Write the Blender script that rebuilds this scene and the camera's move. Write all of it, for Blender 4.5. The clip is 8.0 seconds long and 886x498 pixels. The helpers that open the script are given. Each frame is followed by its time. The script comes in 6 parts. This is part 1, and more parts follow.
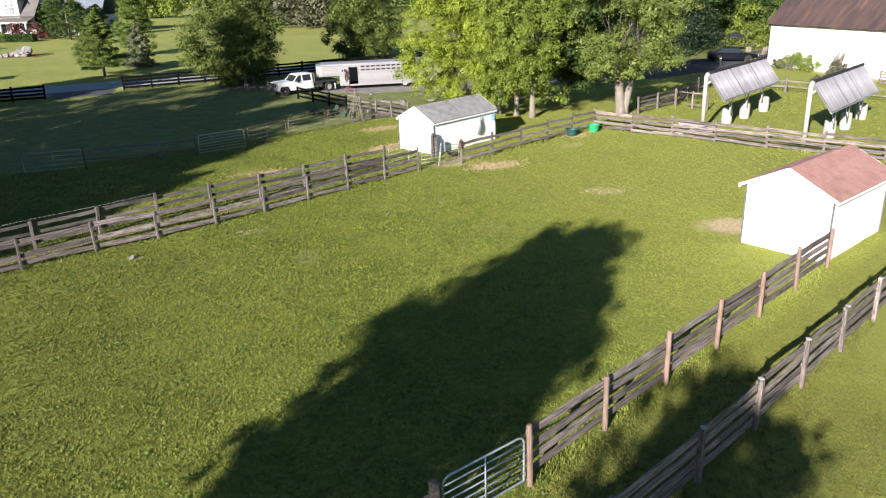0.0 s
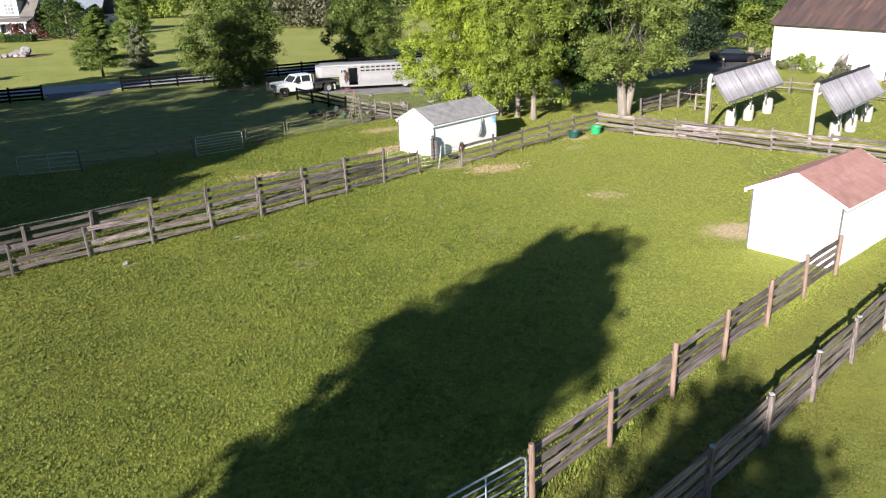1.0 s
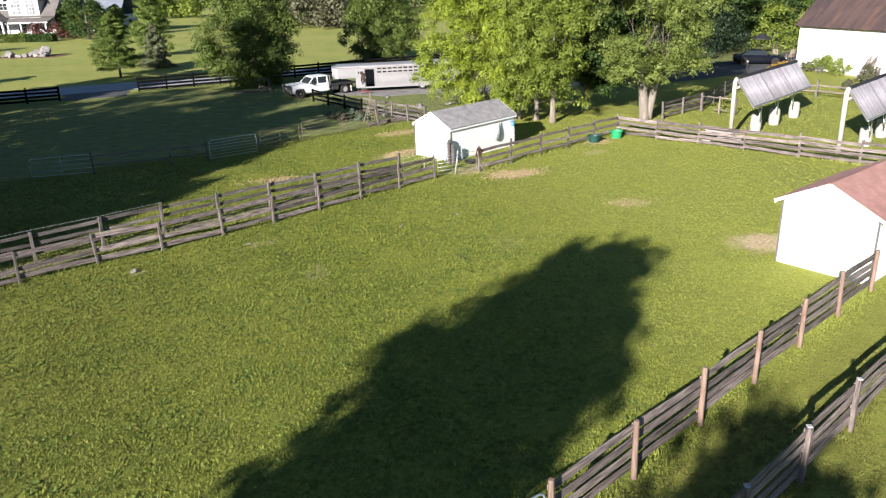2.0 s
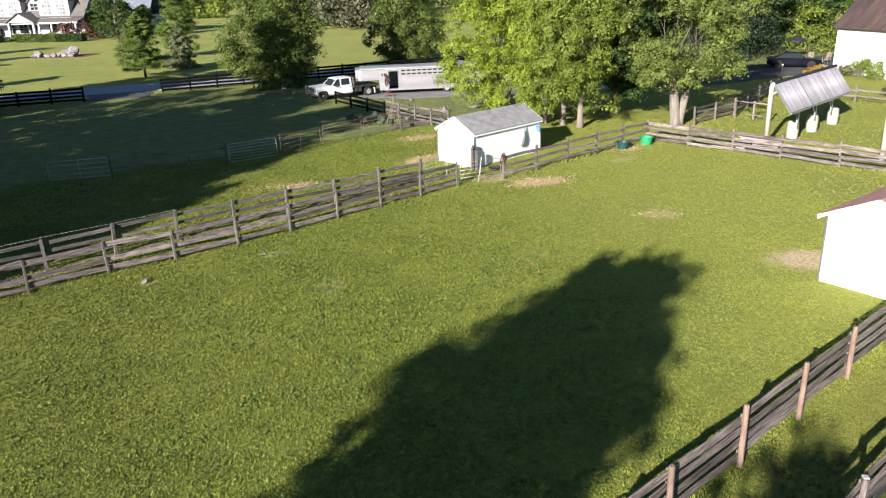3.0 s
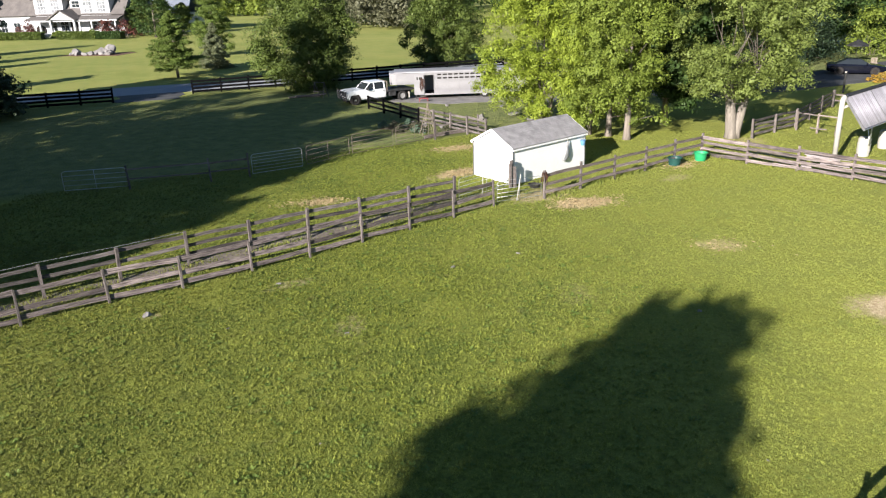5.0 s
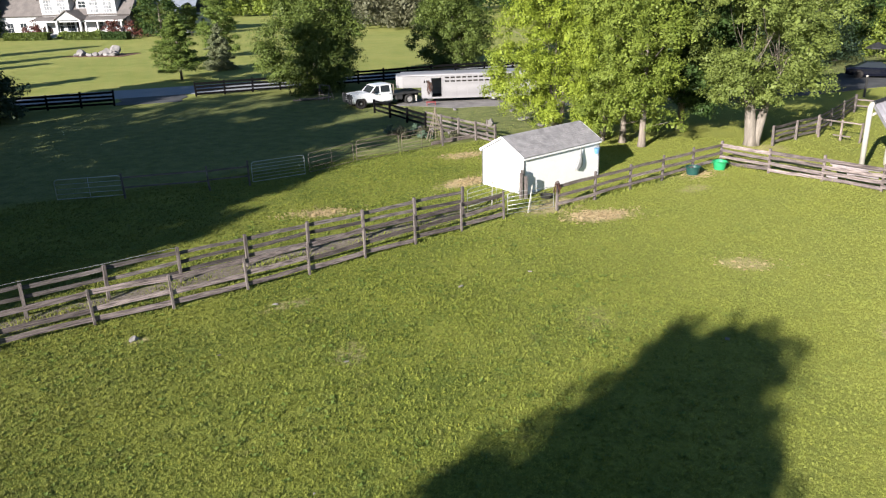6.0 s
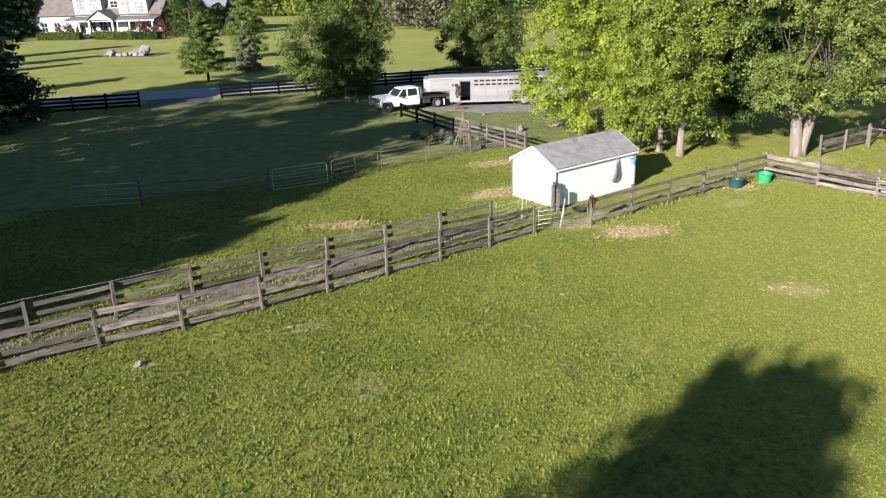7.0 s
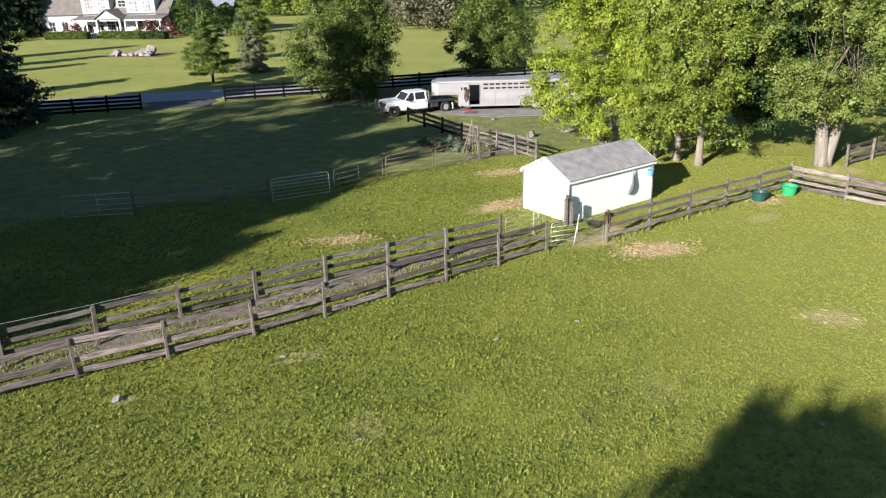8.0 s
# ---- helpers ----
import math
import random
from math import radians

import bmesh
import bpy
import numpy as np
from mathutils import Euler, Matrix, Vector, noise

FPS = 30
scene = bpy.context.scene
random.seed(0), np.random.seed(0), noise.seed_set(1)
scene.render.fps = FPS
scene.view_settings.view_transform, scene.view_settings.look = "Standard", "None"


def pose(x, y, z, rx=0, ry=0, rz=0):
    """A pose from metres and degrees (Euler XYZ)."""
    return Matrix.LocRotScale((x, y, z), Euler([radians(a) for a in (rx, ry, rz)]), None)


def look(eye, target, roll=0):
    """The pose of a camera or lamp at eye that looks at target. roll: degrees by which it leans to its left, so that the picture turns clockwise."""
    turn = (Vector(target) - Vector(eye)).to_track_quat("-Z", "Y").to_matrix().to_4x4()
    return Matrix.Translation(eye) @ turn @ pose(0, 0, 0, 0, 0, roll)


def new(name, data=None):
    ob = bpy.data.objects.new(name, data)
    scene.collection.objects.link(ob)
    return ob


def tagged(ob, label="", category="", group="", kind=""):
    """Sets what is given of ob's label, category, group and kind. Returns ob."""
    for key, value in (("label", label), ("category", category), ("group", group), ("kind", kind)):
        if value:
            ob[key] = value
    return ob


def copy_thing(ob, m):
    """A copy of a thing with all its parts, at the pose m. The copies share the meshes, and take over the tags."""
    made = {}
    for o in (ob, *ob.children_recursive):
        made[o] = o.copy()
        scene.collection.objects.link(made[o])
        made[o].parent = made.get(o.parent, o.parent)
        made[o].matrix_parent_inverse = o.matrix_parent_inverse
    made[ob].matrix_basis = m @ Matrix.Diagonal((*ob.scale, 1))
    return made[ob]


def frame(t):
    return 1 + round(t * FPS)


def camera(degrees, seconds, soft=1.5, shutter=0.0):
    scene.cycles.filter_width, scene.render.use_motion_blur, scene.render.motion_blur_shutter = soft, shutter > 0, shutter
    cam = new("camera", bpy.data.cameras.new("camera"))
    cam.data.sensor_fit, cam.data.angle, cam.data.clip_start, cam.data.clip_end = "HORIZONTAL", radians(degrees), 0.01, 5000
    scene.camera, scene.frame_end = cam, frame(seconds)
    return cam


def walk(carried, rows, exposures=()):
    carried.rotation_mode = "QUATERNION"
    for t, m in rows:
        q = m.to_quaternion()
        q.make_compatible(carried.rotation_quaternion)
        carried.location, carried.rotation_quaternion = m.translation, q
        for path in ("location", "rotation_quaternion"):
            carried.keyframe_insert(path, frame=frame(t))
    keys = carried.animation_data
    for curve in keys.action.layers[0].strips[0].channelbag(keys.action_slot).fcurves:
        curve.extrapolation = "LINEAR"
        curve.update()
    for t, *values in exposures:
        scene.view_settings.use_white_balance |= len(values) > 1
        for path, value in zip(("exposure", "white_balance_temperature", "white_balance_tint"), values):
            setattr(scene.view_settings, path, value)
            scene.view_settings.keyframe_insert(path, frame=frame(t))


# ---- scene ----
cam = camera(62.0, 8.0, soft=1.2)
PATH = [
    (0, (-0.385, -1.763, 9.028), (-0.496, 0.11, 8.333), -2.0),
    (0.5, (-0.383, -1.531, 9.019), (-0.495, 0.341, 8.325), -2.0),
    (1, (-0.378, -1.219, 9.046), (-0.491, 0.653, 8.351), -2.0),
    (1.5, (-0.399, -0.814, 9.071), (-0.527, 1.057, 8.376), -2.0),
    (3, (-0.396, 0.849, 9.106), (-0.618, 2.712, 8.415), -2.0),
    (3.5, (-0.461, 1.515, 9.127), (-0.706, 3.375, 8.436), -2.0),
    (4, (-0.524, 2.246, 9.156), (-0.797, 4.102, 8.464), -2.0),
    (4.5, (-0.595, 2.989, 9.205), (-0.898, 4.841, 8.512), -1.9),
    (6, (-0.946, 5.338, 9.259), (-1.28, 7.185, 8.567), -1.8),
    (6.5, (-1.096, 6.137, 9.284), (-1.467, 7.977, 8.593), -1.8),
    (7, (-1.22, 6.97, 9.315), (-1.625, 8.802, 8.625), -1.8),
    (7.5, (-1.356, 7.811, 9.353), (-1.773, 9.641, 8.661), -1.8),
    (8, (-1.496, 8.69, 9.374), (-1.924, 10.517, 8.683), -1.7),
]
walk(cam, [(t, look(eye, target, roll)) for t, eye, target, roll in PATH])

# ---- world, sun, exposure ----
SUN_AZ, SUN_EL = 65.5, 20.5          # the way the shadows fall, degrees from +x; height of the sun
EXPOSURE = 1.43
scene.view_settings.exposure = EXPOSURE
world = bpy.data.worlds.new("sky")
scene.world = world
world.use_nodes = True
wn = world.node_tree.nodes
sky = wn.new("ShaderNodeTexSky")
sky.sky_type = "NISHITA"
sky.sun_disc = False
sky.ozone_density = 3.5
sky.dust_density = 0.1
sky.sun_elevation = radians(SUN_EL)
sky.sun_rotation = radians(270.0 - SUN_AZ)
wn["Background"].inputs["Strength"].default_value = 0.045
world.node_tree.links.new(sky.outputs[0], wn["Background"].inputs["Color"])
sun = new("sun", bpy.data.lights.new("sun", "SUN"))
sun.data.energy = 5.0
sun.data.angle = radians(0.55)
sun.data.color = (1.0, 0.925, 0.85)
sd = Vector((math.cos(radians(SUN_AZ)) * math.cos(radians(SUN_EL)), math.sin(radians(SUN_AZ)) * math.cos(radians(SUN_EL)), -math.sin(radians(SUN_EL))))
sun.matrix_world = look((0, 0, 60), Vector((0, 0, 60)) + sd)


# ---- materials ----
def mix_rgb(nt, fac, a, b):
    n = nt.nodes.new("ShaderNodeMix")
    n.data_type = "RGBA"
    for sock, val in ((n.inputs[0], fac), (n.inputs[6], a), (n.inputs[7], b)):
        if isinstance(val, bpy.types.NodeSocket):
            nt.links.new(val, sock)
        elif isinstance(val, (int, float)):
            sock.default_value = val
        else:
            sock.default_value = (*val, 1)
    return n.outputs[2]


def ramp(nt, src, lo, hi):
    n = nt.nodes.new("ShaderNodeMapRange")
    n.inputs[1].default_value, n.inputs[2].default_value = lo, hi
    nt.links.new(src, n.inputs[0])
    return n.outputs[0]


def noise_tex(nt, vec, scale, detail=4.0, rough=0.55):
    n = nt.nodes.new("ShaderNodeTexNoise")
    n.inputs["Scale"].default_value, n.inputs["Detail"].default_value, n.inputs["Roughness"].default_value = scale, detail, rough
    nt.links.new(vec, n.inputs["Vector"])
    return n.outputs[0]


def maths(nt, op, a, b=0.0):
    n = nt.nodes.new("ShaderNodeMath")
    n.operation = op
    for sock, val in zip(n.inputs, (a, b)):
        if isinstance(val, bpy.types.NodeSocket):
            nt.links.new(val, sock)
        else:
            sock.default_value = val
    return n.outputs[0]


def scaled(nt, vec, v):
    n = nt.nodes.new("ShaderNodeVectorMath")
    n.operation = "MULTIPLY"
    nt.links.new(vec, n.inputs[0])
    n.inputs[1].default_value = v
    return n.outputs[0]


def blank(name):
    m = bpy.data.materials.new(name)
    m.use_nodes = True
    return m, m.node_tree, m.node_tree.nodes["Principled BSDF"]


def surface(name, c1, c2, scale=3.0, rough=0.8, metal=0.0, stretch=(1, 1, 1), bump=0.15, fine=40.0, rand=0.15, stain=None, spec=0.3):
    """Two colours mixed at a coarse and a fine scale, a shift from piece to piece, stains, and fine relief."""
    m, nt, bs = blank(name)
    tc, oi = nt.nodes.new("ShaderNodeTexCoord"), nt.nodes.new("ShaderNodeObjectInfo")
    add = nt.nodes.new("ShaderNodeVectorMath")
    add.operation = "ADD"
    nt.links.new(tc.outputs["Object"], add.inputs[0])
    nt.links.new(maths(nt, "MULTIPLY", oi.outputs["Random"], 37.0), add.inputs[1])
    vec = scaled(nt, add.outputs[0], stretch)
    coarse, grain = noise_tex(nt, vec, scale), noise_tex(nt, vec, fine, 3)
    col = mix_rgb(nt, ramp(nt, coarse, 0.32, 0.68), c1, c2)
    col = mix_rgb(nt, maths(nt, "MULTIPLY", ramp(nt, grain, 0.4, 0.75), 0.35), col, tuple(c * 0.55 for c in c1))
    if stain:
        col = mix_rgb(nt, ramp(nt, noise_tex(nt, vec, scale * 0.45, 6), 0.56, 0.72), col, stain)
    if rand:
        hsv = nt.nodes.new("ShaderNodeHueSaturation")
        nt.links.new(col, hsv.inputs["Color"])
        nt.links.new(maths(nt, "ADD", maths(nt, "MULTIPLY", oi.outputs["Random"], rand * 2), 1.0 - rand), hsv.inputs["Value"])
        col = hsv.outputs[0]
    nt.links.new(col, bs.inputs["Base Color"])
    nt.links.new(maths(nt, "ADD", maths(nt, "MULTIPLY", coarse, 0.2), rough - 0.1), bs.inputs["Roughness"])
    bs.inputs["Metallic"].default_value = metal
    bs.inputs["Specular IOR Level"].default_value = spec
    if bump:
        bp = nt.nodes.new("ShaderNodeBump")
        bp.inputs["Strength"].default_value, bp.inputs["Distance"].default_value = bump, 0.01
        nt.links.new(grain, bp.inputs["Height"])
        nt.links.new(bp.outputs[0], bs.inputs["Normal"])
    return m


def leaf_material(name, dark, light, dry=None):
    """Leaves: colour from leaf to leaf and from clump to clump, part of the light passing through."""
    m, nt, bs = blank(name)
    geo = nt.nodes.new("ShaderNodeNewGeometry")
    big = noise_tex(nt, geo.outputs["Position"], 0.55, 2)
    col = mix_rgb(nt, maths(nt, "ADD", maths(nt, "MULTIPLY", geo.outputs["Random Per Island"], 0.5), 0.25), dark, light)
    col = mix_rgb(nt, maths(nt, "MULTIPLY", ramp(nt, big, 0.35, 0.7), 0.5), col, light)
    col = mix_rgb(nt, maths(nt, "MULTIPLY", ramp(nt, noise_tex(nt, geo.outputs["Position"], 1.5, 3), 0.48, 0.68), 0.6), col, dark)
    if dry:
        col = mix_rgb(nt, maths(nt, "GREATER_THAN", geo.outputs["Random Per Island"], 0.93), col, dry)
    nt.links.new(col, bs.inputs["Base Color"])
    bs.inputs["Roughness"].default_value = 0.55
    bs.inputs["Specular IOR Level"].default_value = 0.25
    tr = nt.nodes.new("ShaderNodeBsdfTranslucent")
    nt.links.new(mix_rgb(nt, 0.5, col, tuple(c * 1.3 for c in light)), tr.inputs["Color"])
    mx = nt.nodes.new("ShaderNodeMixShader")
    mx.inputs[0].default_value = 0.24
    nt.links.new(bs.outputs[0], mx.inputs[1])
    nt.links.new(tr.outputs[0], mx.inputs[2])
    nt.links.new(mx.outputs[0], nt.nodes["Material Output"].inputs[0])
    return m


M_BOARD = surface("weathered boards", (0.066, 0.053, 0.050), (0.300, 0.252, 0.236), 2.0, 0.85, stretch=(2.2, 1, 1.9), bump=0.5, fine=7.0, rand=0.30, stain=(0.085, 0.068, 0.066))
M_BOARDGREY = surface("brown-grey old boards", (0.048, 0.039, 0.039), (0.275, 0.228, 0.220), 2.0, 0.85, stretch=(2.6, 1, 2.2), bump=0.5, fine=7.0, rand=0.42, stain=(0.055, 0.043, 0.044))
M_BOARDPALE = surface("sun-bleached grey boards", (0.20, 0.175, 0.18), (0.36, 0.32, 0.325), 2.0, 0.85, stretch=(2.2, 1, 1.9), bump=0.4, fine=7.0, rand=0.2, stain=(0.15, 0.13, 0.13))
# darker old wood; on the maple fence the tone also carries tree shade
M_BOARDDARK = surface("dark and shaded boards", (0.034, 0.029, 0.027), (0.19, 0.167, 0.16), 2.0, 0.85, stretch=(2.2, 1, 1.9), bump=0.5, fine=7.0, rand=0.45, stain=(0.04, 0.035, 0.035))
M_POST = surface("weathered posts", (0.05, 0.042, 0.04), (0.20, 0.175, 0.165), 2.0, 0.85, stretch=(1.6, 1.6, 2.4), bump=0.4, fine=8.0, rand=0.25, stain=(0.06, 0.05, 0.045))
M_ROUND = surface("brown round posts", (0.155, 0.10, 0.078), (0.27, 0.198, 0.160), 2.0, 0.8, stretch=(1.6, 1.6, 2.0), bump=0.3, fine=8.0, rand=0.15, stain=(0.15, 0.085, 0.058))
M_BLACK = surface("black fence paint", (0.0015, 0.0016, 0.002), (0.0045, 0.0045, 0.005), 3.0, 0.8, stretch=(1, 5, 5), rand=0.2, spec=0.1)
M_WHITE = surface("white siding paint", (0.86, 0.87, 0.89), (0.81, 0.82, 0.835), 1.5, 0.55, bump=0.1, rand=0.03)
M_HOUSEWHITE = surface("white clapboard", (0.46, 0.47, 0.49), (0.40, 0.41, 0.43), 0.8, 0.6, bump=0.1, rand=0.05)
M_GREYROOF = surface("grey shingles", (0.20, 0.195, 0.20), (0.30, 0.29, 0.295), 2.5, 0.9, bump=0.6, fine=60, rand=0.2, stain=(0.15, 0.145, 0.15))
M_REDROOF = surface("red shingles", (0.31, 0.165, 0.145), (0.40, 0.23, 0.205), 2.5, 0.9, bump=0.6, fine=60, rand=0.12, stain=(0.26, 0.14, 0.125))
M_RUST = surface("rusted barn roof", (0.045, 0.034, 0.037), (0.085, 0.055, 0.05), 0.5, 0.7, metal=0.0, stretch=(2.5, 0.5, 1), bump=0.3, rand=0.1, stain=(0.15, 0.085, 0.06))
M_TRIM = surface("dark trim", (0.10, 0.10, 0.105), (0.15, 0.15, 0.15), 3, 0.6, rand=0.1)
M_GALV = surface("galvanised steel", (0.42, 0.44, 0.45), (0.55, 0.56, 0.56), 4, 0.42, metal=0.8, rand=0.1)
M_RUSTTUBE = surface("rusty gate tubes", (0.13, 0.10, 0.085), (0.24, 0.195, 0.165), 6, 0.6, metal=0.3, rand=0.1)
M_GREENTUBE = surface("blue-grey gate tubes", (0.24, 0.29, 0.35), (0.36, 0.41, 0.47), 6, 0.5, metal=0.4, rand=0.1)
M_BARK = surface("bark", (0.10, 0.085, 0.07), (0.22, 0.19, 0.16), 2.5, 0.9, stretch=(4, 4, 0.7), bump=0.9, fine=14, rand=0.1)
M_MIDBARK = surface("grey-brown bark", (0.15, 0.125, 0.105), (0.27, 0.235, 0.20), 2.0, 0.9, stretch=(4, 4, 0.7), bump=0.9, fine=13, rand=0.1, stain=(0.09, 0.08, 0.065))
M_PALEBARK = surface("pale bark", (0.17, 0.15, 0.13), (0.31, 0.275, 0.24), 1.8, 0.9, stretch=(4, 4, 0.7), bump=0.8, fine=12, rand=0.1, stain=(0.17, 0.15, 0.12))
M_ASPHALT = surface("asphalt", (0.050, 0.052, 0.056), (0.085, 0.087, 0.092), 0.8, 0.85, bump=0.4, fine=30, rand=0)
M_ROADTOP = surface("worn road asphalt", (0.24, 0.25, 0.28), (0.30, 0.31, 0.335), 0.5, 0.85, bump=0.3, fine=30, rand=0)
M_GRAVEL = surface("pale gravel", (0.15, 0.142, 0.14), (0.25, 0.238, 0.235), 1.2, 0.9, bump=0.8, fine=25, rand=0)
M_CARWHITE = surface("white car paint", (0.55, 0.575, 0.60), (0.61, 0.63, 0.65), 0.8, 0.28, bump=0, rand=0, spec=0.6)
M_CARBLACK = surface("black car paint", (0.003, 0.004, 0.009), (0.006, 0.007, 0.014), 0.8, 0.16, bump=0, rand=0, spec=0.45)
M_RUBBER = surface("tyre rubber", (0.018, 0.018, 0.018), (0.035, 0.034, 0.033), 8, 0.85, rand=0)
M_RIM = surface("pale wheel steel", (0.5, 0.5, 0.5), (0.62, 0.62, 0.62), 4, 0.4, metal=0.6, rand=0)
M_ALU = surface("trailer aluminium", (0.285, 0.28, 0.295), (0.35, 0.345, 0.36), 0.7, 0.45, metal=0.3, stretch=(0.5, 1, 3), bump=0.1, rand=0.04)
M_DARK = surface("dark interior", (0.012, 0.011, 0.010), (0.025, 0.02, 0.018), 2, 0.9, rand=0)
M_DECK = surface("black flatbed steel", (0.015, 0.016, 0.018), (0.04, 0.04, 0.042), 3, 0.6, rand=0)
M_RED = surface("red painted wood", (0.20, 0.03, 0.035), (0.28, 0.06, 0.06), 3, 0.6, rand=0)
M_TUBES = surface("solar tube glass", (0.22, 0.215, 0.245), (0.28, 0.272, 0.305), 5, 0.5, metal=0.1, rand=0.2)
M_CONC = surface("white barrel", (0.46, 0.445, 0.40), (0.36, 0.345, 0.31), 3, 0.7, rand=0.05)
M_TUBGREEN = surface("green plastic tub", (0.02, 0.26, 0.10), (0.03, 0.33, 0.14), 4, 0.45, rand=0)
M_TUBDARK = surface("dark green plastic tub", (0.012, 0.05, 0.045), (0.02, 0.075, 0.065), 4, 0.45, rand=0)
M_ROCK = surface("pale rock", (0.14, 0.13, 0.13), (0.29, 0.275, 0.27), 1.6, 0.9, bump=0.9, fine=10, rand=0.1, stain=(0.25, 0.22, 0.2))
M_FIELDSTONE = surface("dull field stone", (0.17, 0.16, 0.15), (0.30, 0.285, 0.27), 6, 0.9, bump=0.8, fine=20, rand=0.2, stain=(0.10, 0.09, 0.07))
M_MULCH = surface("brown mulch", (0.10, 0.055, 0.035), (0.18, 0.10, 0.07), 4, 0.95, bump=0.8, rand=0)
M_STRAW = surface("straw coloured twine and cane", (0.14, 0.115, 0.092), (0.23, 0.195, 0.155), 4, 0.9, rand=0.2)
M_NET = surface("grey hay net", (0.22, 0.23, 0.24), (0.42, 0.42, 0.42), 9, 0.9, rand=0)
M_BLUE = surface("faded blue plastic", (0.10, 0.25, 0.45), (0.16, 0.34, 0.55), 5, 0.5, rand=0)
M_SLATE = surface("house roof shingles", (0.105, 0.095, 0.093), (0.15, 0.135, 0.13), 1.0, 0.9, bump=0.4, rand=0)
# the sky's reflection is put into the pale base colour of these panes
M_PANE = surface("window glass with painted sky reflection", (0.16, 0.17, 0.19), (0.25, 0.26, 0.28), 1.0, 0.15, bump=0, rand=0.3, spec=0.6)
M_BLUEROOF = surface("blue-grey slate", (0.11, 0.13, 0.17), (0.16, 0.18, 0.22), 1.0, 0.8, bump=0.4, rand=0)
M_TWIGS = surface("dark hedge twigs", (0.02, 0.03, 0.012), (0.05, 0.065, 0.02), 6, 0.95, bump=1.0, fine=8, rand=0)
M_LEATHER = surface("brown leather straps", (0.045, 0.022, 0.016), (0.09, 0.045, 0.032), 6, 0.6, rand=0.2)

mg, nt, bs = blank("window glass")
bs.inputs["Base Color"].default_value = (0.02, 0.025, 0.03, 1)
bs.inputs["Roughness"].default_value = 0.08
bs.inputs["Specular IOR Level"].default_value = 0.4
M_GLASS = mg

M_LEAF_MAPLE = leaf_material("maple leaves", (0.075, 0.105, 0.024), (0.205, 0.255, 0.062))
M_LEAF_LIME = leaf_material("yellow-green leaves", (0.115, 0.165, 0.016), (0.300, 0.365, 0.048))
M_LEAF_MID = leaf_material("mid green leaves", (0.078, 0.118, 0.018), (0.225, 0.280, 0.048))
M_LEAF_DARK = leaf_material("dark green leaves", (0.022, 0.048, 0.014), (0.055, 0.095, 0.022))
M_LEAF_BIG = leaf_material("deep green leaves", (0.046, 0.076, 0.016), (0.14, 0.182, 0.040))
M_LEAF_SPRUCE = leaf_material("spruce needles", (0.018, 0.034, 0.018), (0.045, 0.072, 0.035))
M_LEAF_BRUSH = leaf_material("grey-green brush", (0.075, 0.08, 0.045), (0.14, 0.14, 0.085))
M_LEAF_BLUE = leaf_material("blue-green leaves", (0.05, 0.09, 0.06), (0.13, 0.19, 0.13))
M_LEAF_YOUNG = leaf_material("light green young leaves", (0.06, 0.10, 0.02), (0.16, 0.215, 0.045))
M_LEAF_GREYSPRUCE = leaf_material("grey-green needles", (0.085, 0.105, 0.05), (0.19, 0.21, 0.115))
M_HAY = leaf_material("dry hay", (0.28, 0.21, 0.115), (0.44, 0.35, 0.20))
M_WEED = leaf_material("weed leaves", (0.075, 0.125, 0.028), (0.180, 0.245, 0.050))
M_FLOWER = leaf_material("orange flowers", (0.10, 0.12, 0.03), (0.55, 0.30, 0.05))
M_LEAF_RED = leaf_material("dark red leaves", (0.09, 0.03, 0.025), (0.17, 0.07, 0.055))


